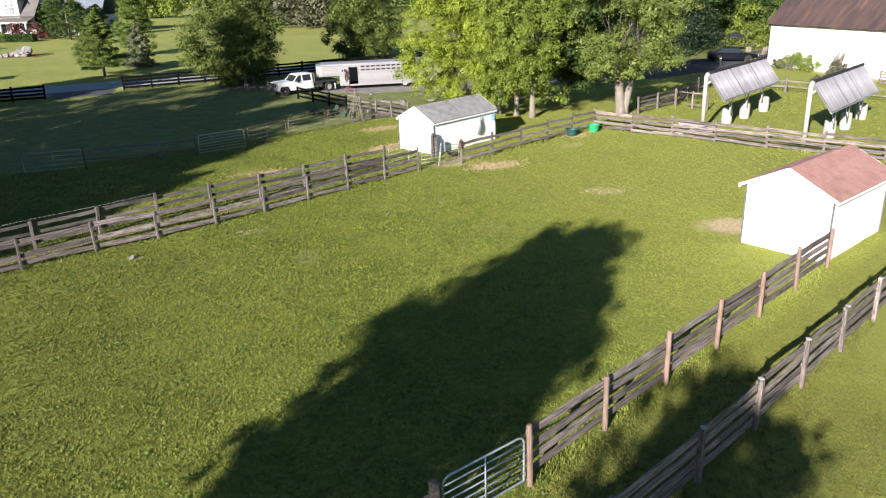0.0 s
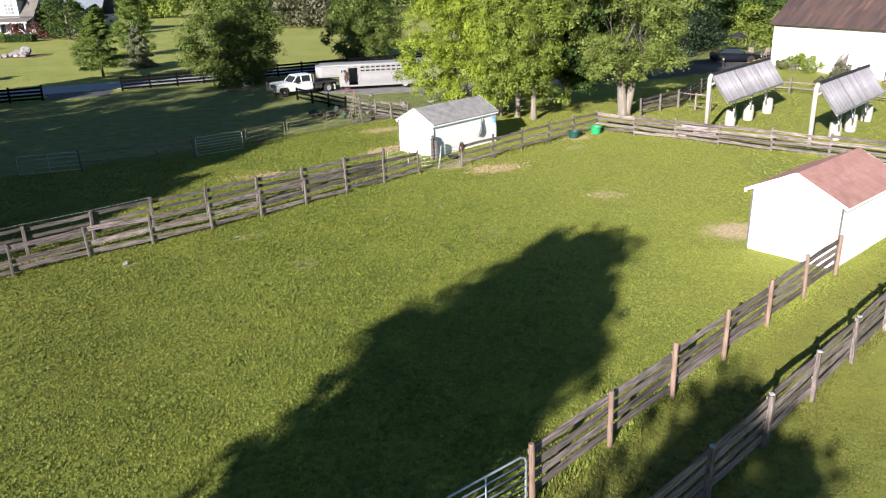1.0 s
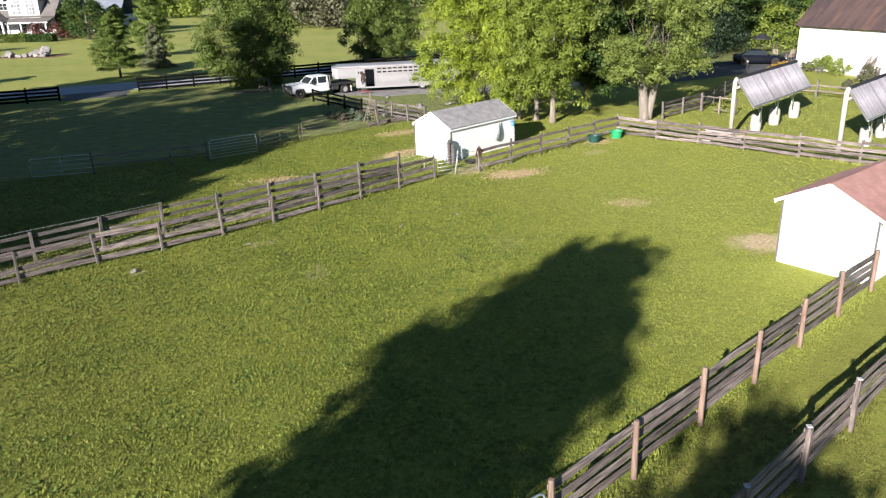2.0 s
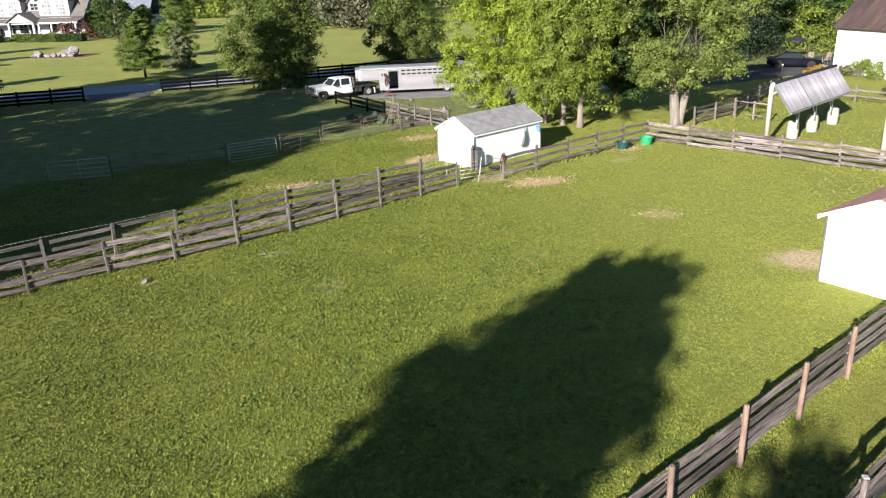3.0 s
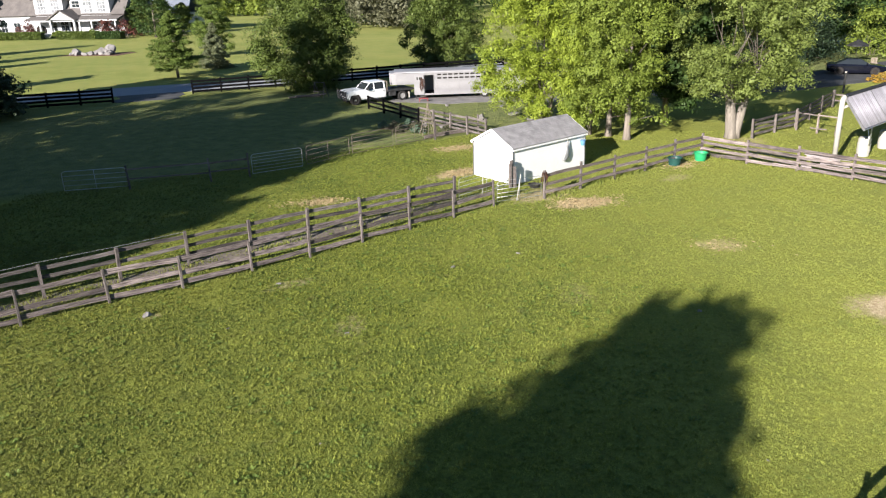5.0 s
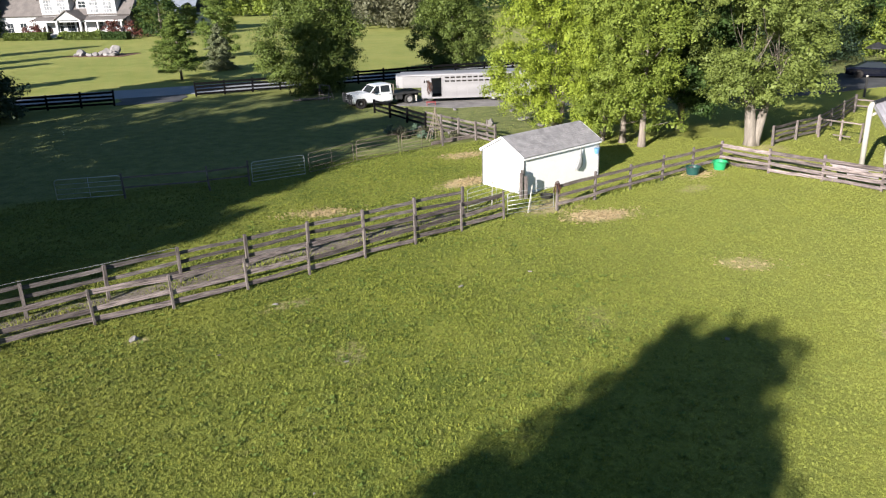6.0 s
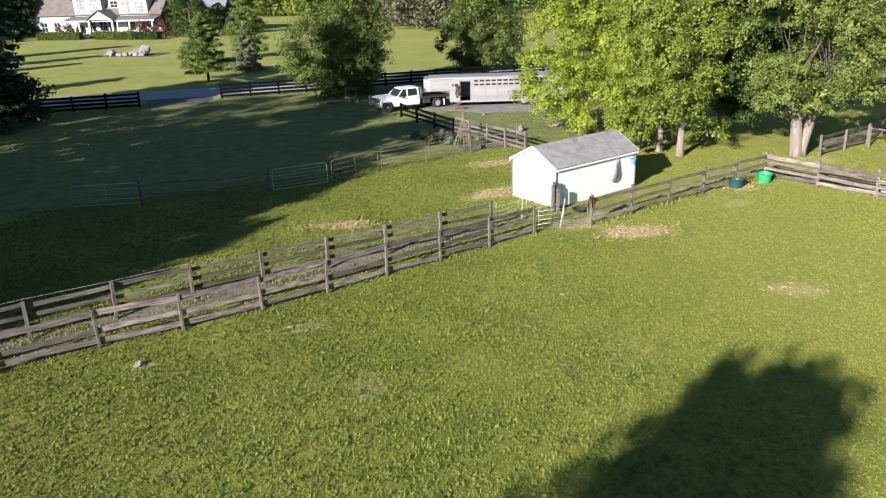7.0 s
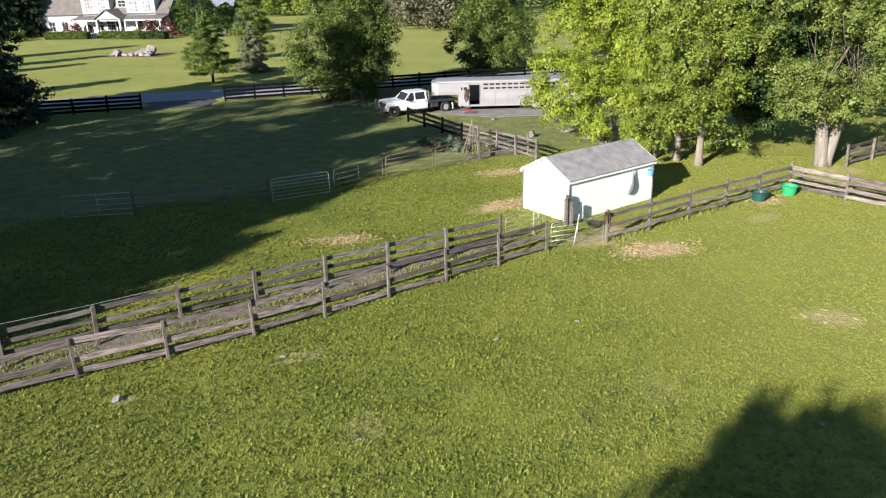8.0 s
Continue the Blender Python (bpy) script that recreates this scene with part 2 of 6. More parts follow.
def grass_material():
    """Blades: colour from blade to blade, with darker clover patches and drier yellow ones."""
    m, nt, bs = blank("grass blades")
    geo = nt.nodes.new("ShaderNodeNewGeometry")
    pos, rnd = geo.outputs["Position"], geo.outputs["Random Per Island"]
    col = mix_rgb(nt, rnd, (0.099, 0.134, 0.024), (0.326, 0.366, 0.066))
    sep = nt.nodes.new("ShaderNodeSeparateXYZ")
    nt.links.new(pos, sep.inputs[0])
    col = mix_rgb(nt, maths(nt, "MULTIPLY", ramp(nt, noise_tex(nt, pos, 2.6, 5, 0.8), 0.45, 0.60), 0.62), col, (0.060, 0.092, 0.020))
    col = mix_rgb(nt, maths(nt, "MULTIPLY", ramp(nt, noise_tex(nt, pos, 7.0, 3, 0.6), 0.5, 0.66), 0.55), col, (0.36, 0.405, 0.085))
    grazed = maths(nt, "ADD", maths(nt, "ADD", sep.outputs[0], maths(nt, "MULTIPLY", sep.outputs[1], 0.28)), maths(nt, "MULTIPLY", noise_tex(nt, pos, 0.3, 3), 9.0))
    col = mix_rgb(nt, maths(nt, "MULTIPLY", ramp(nt, grazed, 6.0, 19.0), 0.5), col, (0.345, 0.375, 0.092))
    col = mix_rgb(nt, maths(nt, "MULTIPLY", ramp(nt, noise_tex(nt, pos, 0.22, 4), 0.42, 0.68), 0.4), col, (0.295, 0.325, 0.063))
    col = mix_rgb(nt, maths(nt, "MULTIPLY", ramp(nt, noise_tex(nt, pos, 0.8, 5, 0.7), 0.56, 0.70), 0.7), col, (0.080, 0.140, 0.040))
    col = mix_rgb(nt, maths(nt, "MULTIPLY", ramp(nt, noise_tex(nt, pos, 1.3, 5, 0.7), 0.57, 0.70), 0.38), col, (0.215, 0.175, 0.085))
    # ranker, darker growth to the west and in the lane outside the paddock
    lane = maths(nt, "SUBTRACT", maths(nt, "MULTIPLY", sep.outputs[1], 0.708), maths(nt, "MULTIPLY", sep.outputs[0], 0.706))
    rank = maths(nt, "MAXIMUM", maths(nt, "MULTIPLY", ramp(nt, grazed, 5.0, -4.0), 0.42), maths(nt, "MULTIPLY", ramp(nt, lane, 6.9, 6.2), 0.7))
    col = mix_rgb(nt, rank, col, (0.145, 0.139, 0.043))
    col = mix_rgb(nt, maths(nt, "MULTIPLY", maths(nt, "GREATER_THAN", rnd, 0.99), 0.6), col, (0.40, 0.36, 0.06))
    nt.links.new(col, bs.inputs["Base Color"])
    bs.inputs["Roughness"].default_value, bs.inputs["Specular IOR Level"].default_value = 0.6, 0.2
    tr = nt.nodes.new("ShaderNodeBsdfTranslucent")
    nt.links.new(col, tr.inputs["Color"])
    mx = nt.nodes.new("ShaderNodeMixShader")
    mx.inputs[0].default_value = 0.3
    nt.links.new(bs.outputs[0], mx.inputs[1])
    nt.links.new(tr.outputs[0], mx.inputs[2])
    nt.links.new(mx.outputs[0], nt.nodes["Material Output"].inputs[0])
    return m


M_GRASS = grass_material()

# bare and straw-covered places in the grass: centre, half length, half width, turn, how bare
BARE = [(8.85, 24.6, 1.2, 0.9, 10, 0.97), (0.2, 34.5, 1.2, 0.7, 20, 0.95), (-5.75, 39.4, 1.6, 0.7, 45, 0.85), (4.9, 29.55, 0.8, 0.5, 0, 0.42),
        (-9.35, 24.75, 0.8, 0.3, 40, 0.45), (-6.5, 21.9, 0.4, 0.7, 0, 0.3), (4.6, 38.8, 0.8, 0.4, 40, 0.35), (-1.6, 35.7, 1.6, 0.8, 45, 0.75),
        (-11.4, 33.9, 1.0, 0.45, 20, 0.7), (-6.7, 44.9, 1.2, 0.6, 30, 0.7), (9.5, 47.2, 1.2, 0.9, 0, 0.45), (10.1, 44.2, 1.3, 0.6, -45, 0.6), (16.5, 36.2, 1.4, 0.5, -40, 0.4), (31.0, 64.0, 1.3, 6.5, 20, 0.8), (-12.7, 22.0, 0.3, 0.2, 20, 0.5), (-0.1, 24.8, 0.5, 0.7, 10, 0.15)]


def ground_material():
    m, nt, bs = blank("grass ground")
    geo = nt.nodes.new("ShaderNodeNewGeometry")
    pos = geo.outputs["Position"]
    sep = nt.nodes.new("ShaderNodeSeparateXYZ")
    nt.links.new(pos, sep.inputs[0])
    clump, patch, fleck = noise_tex(nt, pos, 7.0, 5, 0.7), noise_tex(nt, pos, 0.35, 5, 0.6), noise_tex(nt, pos, 38.0, 3)
    col = mix_rgb(nt, ramp(nt, clump, 0.3, 0.7), (0.052, 0.082, 0.019), (0.205, 0.235, 0.046))
    grazed = maths(nt, "ADD", maths(nt, "ADD", sep.outputs[0], maths(nt, "MULTIPLY", sep.outputs[1], 0.28)), maths(nt, "MULTIPLY", noise_tex(nt, pos, 0.3, 3), 9.0))
    col = mix_rgb(nt, maths(nt, "MULTIPLY", ramp(nt, grazed, 6.0, 19.0), 0.55), col, (0.322, 0.336, 0.086))
    col = mix_rgb(nt, maths(nt, "MULTIPLY", ramp(nt, patch, 0.38, 0.66), 0.65), col, (0.265, 0.278, 0.056))
    col = mix_rgb(nt, maths(nt, "MULTIPLY", ramp(nt, fleck, 0.55, 0.75), 0.5), col, (0.05, 0.09, 0.012))
    # mown lawn beyond the paddocks: drier and lighter, with faint mower stripes
    along = maths(nt, "ADD", maths(nt, "MULTIPLY", sep.outputs[0], 0.50), maths(nt, "MULTIPLY", sep.outputs[1], 0.30))
    stripe = maths(nt, "MULTIPLY", maths(nt, "ADD", maths(nt, "SINE", maths(nt, "MULTIPLY", along, 5.5)), 1.0), 0.10)
    lawn = mix_rgb(nt, ramp(nt, patch, 0.3, 0.7), (0.20, 0.235, 0.06), (0.29, 0.305, 0.095))
    lawn = mix_rgb(nt, maths(nt, "MULTIPLY", ramp(nt, noise_tex(nt, pos, 2.4, 6, 0.75), 0.35, 0.7), 0.45), lawn, (0.15, 0.185, 0.045))
    lawn = mix_rgb(nt, maths(nt, "MULTIPLY", ramp(nt, noise_tex(nt, pos, 0.09, 4, 0.6), 0.45, 0.65), 0.45), lawn, (0.32, 0.31, 0.10))
    lawn = mix_rgb(nt, stripe, lawn, (0.28, 0.27, 0.08))
    # nearer lawn: a darker, duller green that lightens about the road
    near_lawn = mix_rgb(nt, ramp(nt, noise_tex(nt, pos, 1.1, 6, 0.7), 0.3, 0.7), (0.095, 0.122, 0.046), (0.225, 0.24, 0.09))
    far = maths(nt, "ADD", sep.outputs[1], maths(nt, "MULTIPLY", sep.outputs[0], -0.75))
    col = mix_rgb(nt, ramp(nt, far, 52.5, 54.5), col, mix_rgb(nt, ramp(nt, far, 84.0, 94.0), near_lawn, lawn))
    dirt = mix_rgb(nt, ramp(nt, noise_tex(nt, pos, 9.0, 5), 0.35, 0.65), (0.40, 0.30, 0.18), (0.62, 0.51, 0.34))
    wob = noise_tex(nt, pos, 2.2, 6, 0.7)
    mask = None
    for x, y, a, b, turn, bare in BARE:
        mp = nt.nodes.new("ShaderNodeMapping")
        mp.vector_type = "TEXTURE"
        mp.inputs["Location"].default_value = (x, y, 0)
        mp.inputs["Rotation"].default_value = (0, 0, radians(turn))
        mp.inputs["Scale"].default_value = (a, b, 1)
        nt.links.new(pos, mp.inputs[0])
        ln = nt.nodes.new("ShaderNodeVectorMath")
        ln.operation = "LENGTH"
        nt.links.new(mp.outputs[0], ln.inputs[0])
        d = maths(nt, "ADD", ln.outputs["Value"], maths(nt, "MULTIPLY", maths(nt, "SUBTRACT", wob, 0.5), 1.7))
        one = maths(nt, "MULTIPLY", ramp(nt, d, 1.35, 0.6), bare)
        mask = one if mask is None else maths(nt, "MAXIMUM", mask, one)
    # the trodden lane between the two left fences
    lane = maths(nt, "SUBTRACT", maths(nt, "MULTIPLY", sep.outputs[1], 0.708), maths(nt, "MULTIPLY", sep.outputs[0], 0.706))
    band = maths(nt, "ABSOLUTE", maths(nt, "SUBTRACT", lane, 27.95))
    on = maths(nt, "MULTIPLY", ramp(nt, maths(nt, "ADD", band, maths(nt, "MULTIPLY", wob, 0.9)), 1.15, 0.8), 0.92)
    on = maths(nt, "MULTIPLY", on, ramp(nt, sep.outputs[0], -4.5, -6.0))
    col = mix_rgb(nt, mask, col, dirt)
    col = mix_rgb(nt, on, col, mix_rgb(nt, ramp(nt, noise_tex(nt, pos, 9.0, 5), 0.35, 0.65), (0.13, 0.108, 0.098), (0.23, 0.195, 0.175)))
    nt.links.new(col, bs.inputs["Base Color"])
    bs.inputs["Roughness"].default_value = 0.95
    bs.inputs["Specular IOR Level"].default_value = 0.1
    bp = nt.nodes.new("ShaderNodeBump")
    bp.inputs["Strength"].default_value, bp.inputs["Distance"].default_value = 0.9, 0.06
    nt.links.new(maths(nt, "ADD", clump, maths(nt, "MULTIPLY", fleck, 0.5)), bp.inputs["Height"])
    nt.links.new(bp.outputs[0], bs.inputs["Normal"])
    return m


M_GROUND = ground_material()

# ---- building helpers ----
PLACE = {}


def thing(name, m, label, category, group="", kind=""):
    """A top-level Empty at the pose m, the base of a thing."""
    ob = new(name)
    ob.empty_display_size = 0.2
    ob.matrix_basis = m
    PLACE[ob] = m
    return tagged(ob, label, category, group, kind)


def link(name, mesh, parent, m=None, label="", scale=None):
    """An object on the mesh under its parent, at the pose m in the parent's own frame."""
    ob = new(name, mesh)
    ob.parent = parent
    mm = m if m is not None else Matrix()
    if scale is not None:
        mm = mm @ Matrix.Diagonal((*scale, 1))
    ob.matrix_basis = mm
    return tagged(ob, label)


def to_mesh(name, bm, material, smooth=False):
    me = bpy.data.meshes.new(name)
    bmesh.ops.recalc_face_normals(bm, faces=bm.faces)
    if smooth:
        for f in bm.faces:
            f.smooth = True
    bm.to_mesh(me)
    bm.free()
    me.materials.append(material)
    return me


def part(name, bm, material, parent, label="", m=None, smooth=False):
    return link(name, to_mesh(name, bm, material, smooth), parent, m, label)


def np_mesh(name, verts, faces, material):
    """A mesh from arrays of vertices and of faces with one number of corners."""
    me = bpy.data.meshes.new(name)
    me.vertices.add(len(verts))
    me.vertices.foreach_set("co", np.ascontiguousarray(verts, dtype=np.float32).ravel())
    k = faces.shape[1]
    me.loops.add(faces.size)
    me.loops.foreach_set("vertex_index", np.ascontiguousarray(faces, dtype=np.int32).ravel())
    me.polygons.add(len(faces))
    me.polygons.foreach_set("loop_start", np.arange(0, faces.size, k, dtype=np.int32))
    me.update(calc_edges=True)
    me.materials.append(material)
    return me


def box(bm, c, s, m=None, bev=0.0):
    """A box of size s round c, its edges chamfered by bev."""
    tmp = bmesh.new() if bev else bm
    mm = Matrix.Translation(c) @ Matrix.Diagonal((*s, 1))
    if m is not None:
        mm = m @ mm
    bmesh.ops.create_cube(tmp, size=1, matrix=mm)
    if bev:
        bmesh.ops.bevel(tmp, geom=tmp.edges[:], offset=bev, segments=1, affect="EDGES")
        me = bpy.data.meshes.new("tmp")
        tmp.to_mesh(me)
        tmp.free()
        bm.from_mesh(me)
        bpy.data.meshes.remove(me)
    return bm


def boxm(c, s, bev=0.0):
    return box(bmesh.new(), c, s, None, bev)


def tube(bm, pts, radii, sides=8, cap=True):
    """A tapered tube along points."""
    pts = [Vector(p) for p in pts]
    if isinstance(radii, (int, float)):
        radii = [radii] * len(pts)
    rings = []
    for i, p in enumerate(pts):
        d = (pts[min(i + 1, len(pts) - 1)] - pts[max(i - 1, 0)]).normalized()
        a = d.orthogonal().normalized() if not rings else (ref - d * ref.dot(d)).normalized()
        ref = a
        b = d.cross(a)
        rings.append([bm.verts.new(p + (a * math.cos(2 * math.pi * k / sides) + b * math.sin(2 * math.pi * k / sides)) * radii[i]) for k in range(sides)])
    for r, q in zip(rings, rings[1:]):
        for k in range(sides):
            bm.faces.new((r[k], r[(k + 1) % sides], q[(k + 1) % sides], q[k]))
    if cap:
        bm.faces.new(rings[0][::-1])
        bm.faces.new(rings[-1])
    return bm


def loft(bm, rings, cap=True):
    """A skin over rings of equally many points."""
    vs = [[bm.verts.new(p) for p in r] for r in rings]
    n = len(vs[0])
    for r, q in zip(vs, vs[1:]):
        for k in range(n):
            bm.faces.new((r[k], r[(k + 1) % n], q[(k + 1) % n], q[k]))
    if cap:
        bm.faces.new(vs[0][::-1])
        bm.faces.new(vs[-1])
    return bm


def prism(bm, poly, y0, y1, m=None):
    """A polygon in the x-z plane, drawn out from y0 to y1."""
    rings = [[(m @ Vector((x, y, z))) if m is not None else Vector((x, y, z)) for x, z in poly] for y in (y0, y1)]
    return loft(bm, rings)


def frame_at(origin, az):
    return pose(*origin, 0, 0, az)


# ---- ground, road, drive ----
def grid_axis(lo, hi, fine_lo, fine_hi, fine):
    out, x = [], fine_lo
    while x <= fine_hi:
        out.append(x)
        x += fine
    step, a, b = fine, fine_lo, fine_hi
    while a > lo or b < hi:
        step *= 1.5
        a, b = a - step, b + step
        out = [max(a, lo)] + out + [min(b, hi)]
    return np.array(sorted(set(out)))


def ground_height(x, y):
    """Nearly level; soft unevenness in the paddock, a slow rise of the land far off."""
    return 0.03 * np.sin(x * 0.9 + 1.3 * np.sin(y * 0.5)) * np.cos(y * 0.7) * np.exp(-((x / 40) ** 2 + ((y - 20) / 40) ** 2))


gx, gy = grid_axis(-2500, 2500, -40, 40, 1.0), grid_axis(-2500, 2500, -10, 70, 1.0)
XX, YY = np.meshgrid(gx, gy, indexing="ij")
gv = np.stack([XX, YY, ground_height(XX, YY)], -1).reshape(-1, 3)
ii, jj = np.meshgrid(np.arange(len(gx) - 1), np.arange(len(gy) - 1), indexing="ij")
k0 = (ii * len(gy) + jj).ravel()
gf = np.stack([k0, k0 + len(gy), k0 + len(gy) + 1, k0 + 1], -1)
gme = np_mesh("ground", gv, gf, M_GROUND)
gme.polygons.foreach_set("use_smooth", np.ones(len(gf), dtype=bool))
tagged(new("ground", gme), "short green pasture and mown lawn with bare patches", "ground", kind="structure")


def strip(name, pts, width, z, material, label, category, thick=0.05, jag=0.0):
    """A slab that follows a line on the ground."""
    bm = bmesh.new()
    rows, rng = [], random.Random(len(pts))
    dense = []
    for a, b in zip(pts, pts[1:]):
        n = max(2, int((Vector(b) - Vector(a)).length / 1.5))
        dense += [Vector(a).lerp(Vector(b), i / n) for i in range(n)]
    dense.append(Vector(pts[-1]))
    for i, p in enumerate(dense):
        d = (dense[min(i + 1, len(dense) - 1)] - dense[max(i - 1, 0)]).normalized()
        nrm = Vector((-d.y, d.x))
        l, r = p + nrm * (width / 2 + rng.uniform(-jag, jag)), p - nrm * (width / 2 + rng.uniform(-jag, jag))
        rows.append([(l.x, l.y, z), (r.x, r.y, z), (r.x, r.y, z - thick), (l.x, l.y, z - thick)])
    loft(bm, rows)
    return tagged(new(name, to_mesh(name, bm, material)), label, category, kind="structure")


strip("road", [(-185, -11), (-46.5, 65.4), (-38.5, 69.5), (-24, 76.8), (0, 89.1), (60, 122.1)], 5.9, 0.035, M_ROADTOP, "grey asphalt country road beside a black board fence", "road")
strip("driveway", [(-38.0, 66.9), (-37.0, 65.0), (-35.9, 62.7)], 5.6, 0.03, M_ASPHALT, "dark asphalt drive entrance between black fences", "driveway", jag=0.4)
strip("gravel_drive", [(-14.5, 62.7), (-8, 62.6), (0, 64.0), (8, 66.4)], 4.0, 0.016, M_GRAVEL, "pale gravel drive under the parked trailer", "driveway", jag=0.7)
strip("farm_drive", [(8, 66.0), (16, 69), (22, 73), (30, 80), (44, 92)], 6.5, 0.05, M_ASPHALT, "dark asphalt farm drive under the trees", "driveway", jag=0.1)

# ---- fences ----
rng = random.Random(4)


def board_mesh(name, material, warp, bow=1.0):
    """A unit board along x, 1 x 1 x 1, a little bowed."""
    bm = bmesh.new()
    r = random.Random(warp)
    rings = []
    for i in range(6):
        x = i / 5
        dz, dy = 0.22 * math.sin(x * 3.1 + warp) * (0.5 + 0.5 * r.random()), 0.2 * r.uniform(-1, 1)
        dz, dy = dz * bow, dy * bow
        e = 0.06 * r.random()
        rings.append([(x, dy - 0.5, dz - 0.5), (x, dy - 0.5, dz + 0.44 + e), (x, dy - 0.2, dz + 0.5), (x, dy + 0.5, dz + 0.46), (x, dy + 0.5, dz - 0.46), (x, dy + 0.2, dz - 0.5)])
    loft(bm, rings)
    return to_mesh(name, bm, material)


def post_mesh(name, material, round_post, seed):
    """A unit post, 1 x 1 x 1, standing on its base; square with a worn top, or round."""
    bm = bmesh.new()
    r = random.Random(seed)
    n = 10 if round_post else 8
    ring = []
    for k in range(n):
        if round_post:
            a = 2 * math.pi * k / n
            ring.append((0.5 * math.cos(a), 0.5 * math.sin(a)))
        else:
            c = 0.44
            ring.append([(0.5, -c), (0.5, c), (c, 0.5), (-c, 0.5), (-0.5, c), (-0.5, -c), (-c, -0.5), (c, -0.5)][k])
    lean = (r.uniform(-0.3, 0.3), r.uniform(-0.3, 0.3))
    rings = [[(x * s + lean[0] * z, y * s + lean[1] * z, z - 0.08) for x, y in ring] for z, s in ((0, 1.05), (0.5, 1.0), (1.06, 0.96), (1.08, 0.8))]
    loft(bm, rings)
    return to_mesh(name, bm, material)


BOARDS = {m: [board_mesh("board", m, k, 0.25 if m is M_BLACK else 1.0) for k in range(5)] for m in (M_BOARD, M_BOARDGREY, M_BOARDPALE, M_BOARDDARK, M_BLACK)}
POSTS = {(m, r): [post_mesh("post", m, r, k) for k in range(4)] for m, r in ((M_BOARD, False), (M_POST, False), (M_ROUND, True), (M_BLACK, False))}


def fence(name, pts, levels, post_h, board=(0.14, 0.03), post=(0.13, 0.13), side=1, bm_=None, pm_=None, label="", group="", droop=0.02, missing=(), first=True, last=True, cap=False):
    """Board fence: posts at pts, boards at the heights given on one side of them."""
    bm_, pm_ = bm_ or M_BOARD, pm_ or (M_POST, False)
    root = thing(name, pose(pts[0][0], pts[0][1], 0), label, "fence", group)
    o = Vector((*pts[0], 0))
    for i, p in enumerate(pts):
        if (i == 0 and not first) or (i == len(pts) - 1 and not last):
            continue
        me = POSTS[pm_][rng.randrange(4)]
        link("post", me, root, pose(p[0] - o.x, p[1] - o.y, 0, rng.uniform(-1.5, 1.5), rng.uniform(-1.5, 1.5), math.degrees(math.atan2(pts[-1][1] - o.y, pts[-1][0] - o.x)) + rng.uniform(-5, 5)), scale=(post[0], post[1], post_h * rng.uniform(0.96, 1.05)))
        if cap:
            # light on the post's top end, put in as an added pale cap
            part("post_cap", boxm((p[0] - o.x, p[1] - o.y, post_h + 0.012), (post[0] * 1.1, post[1] * 1.1, 0.035), 0.012), M_NET, root, "pale cap standing for the lit post top")
    for i, (a, b) in enumerate(zip(pts, pts[1:])):
        a, b = Vector((*a, 0)), Vector((*b, 0))
        d = (b - a)
        az = math.degrees(math.atan2(d.y, d.x))
        nrm = Vector((-d.y, d.x, 0)).normalized() * side * (post[1] / 2 + board[1] / 2 + 0.004)
        for j, z in enumerate(levels):
            if (i, j) in missing:
                continue
            z0, z1 = z + rng.uniform(-droop, droop), z + rng.uniform(-droop, droop)
            m = Matrix.Translation(a - o + nrm + Vector((0, 0, z0)) - d.normalized() * 0.03) @ pose(0, 0, 0, rng.uniform(-2, 2), -math.degrees(math.atan2(z1 - z0, d.length)), az)
            link("board", BOARDS[bm_][rng.randrange(5)], root, m, scale=(d.length + 0.06 - 0.012, board[1], board[0] * rng.uniform(0.9, 1.08)))
    return root


def along(a, b, n):
    return [(a[0] + (b[0] - a[0]) * i / n, a[1] + (b[1] - a[1]) * i / n) for i in range(n + 1)]


left_in = along((-25.05, 12.34), (-14.45, 22.72), 6) + [(-12.73, 24.1), (-11.05, 25.75)] + along((-9.5, 27.25), (-3.54, 33.78), 4)
left_out = along((-25.1, 14.8), (-15.2, 24.55), 6) + along((-15.2, 24.55), (-5.25, 33.95), 6)[1:]
fence("board_fence", left_in, (0.21, 0.55, 1.02), 1.13, (0.155, 0.03), (0.072, 0.075), 1, M_BOARDGREY, label="grey weathered three-board paddock fence with leaning boards", group="paddock fences", droop=0.05)
fence("board_fence", left_out, (0.36, 0.69, 1.02), 1.2, (0.13, 0.03), (0.105, 0.11), 1, M_BOARDDARK, label="grey weathered board fence along a trodden lane", group="paddock fences", droop=0.03)
tape = thing("fence_tape", pose(0, 0, 0), "thin white electric tape along the fence top", "fence tape")
part("tape", tube(bmesh.new(), [(x - 0.03, y + 0.03, 1.2 + (0.02 if k % 2 else -0.01)) for k, (x, y) in enumerate(left_out[:8])], 0.006, 5), M_NET, tape)
right_in = along((0.42, 9.75), (10.42, 20.4), 6)
fence("board_fence", right_in, (0.28, 0.55, 0.83, 1.10), 1.32, (0.168, 0.028), (0.115, 0.115), 1, pm_=(M_ROUND, True), label="weathered four-board fence on round brown posts", group="paddock fences", droop=0.02)
right_out = along((-4.3, 1.9), (3.53, 9.8), 4) + along((3.53, 9.8), (18.1, 25.1), 9)[1:]
fence("board_fence", right_out, (0.24, 0.51, 0.78, 1.04), 1.22, (0.162, 0.028), (0.095, 0.095), 1, pm_=(M_BOARD, False), cap=True, label="grey weathered four-board fence along the grass lane", group="paddock fences", droop=0.025)
back = along((-1.45, 35.1), (6.45, 43.3), 5)
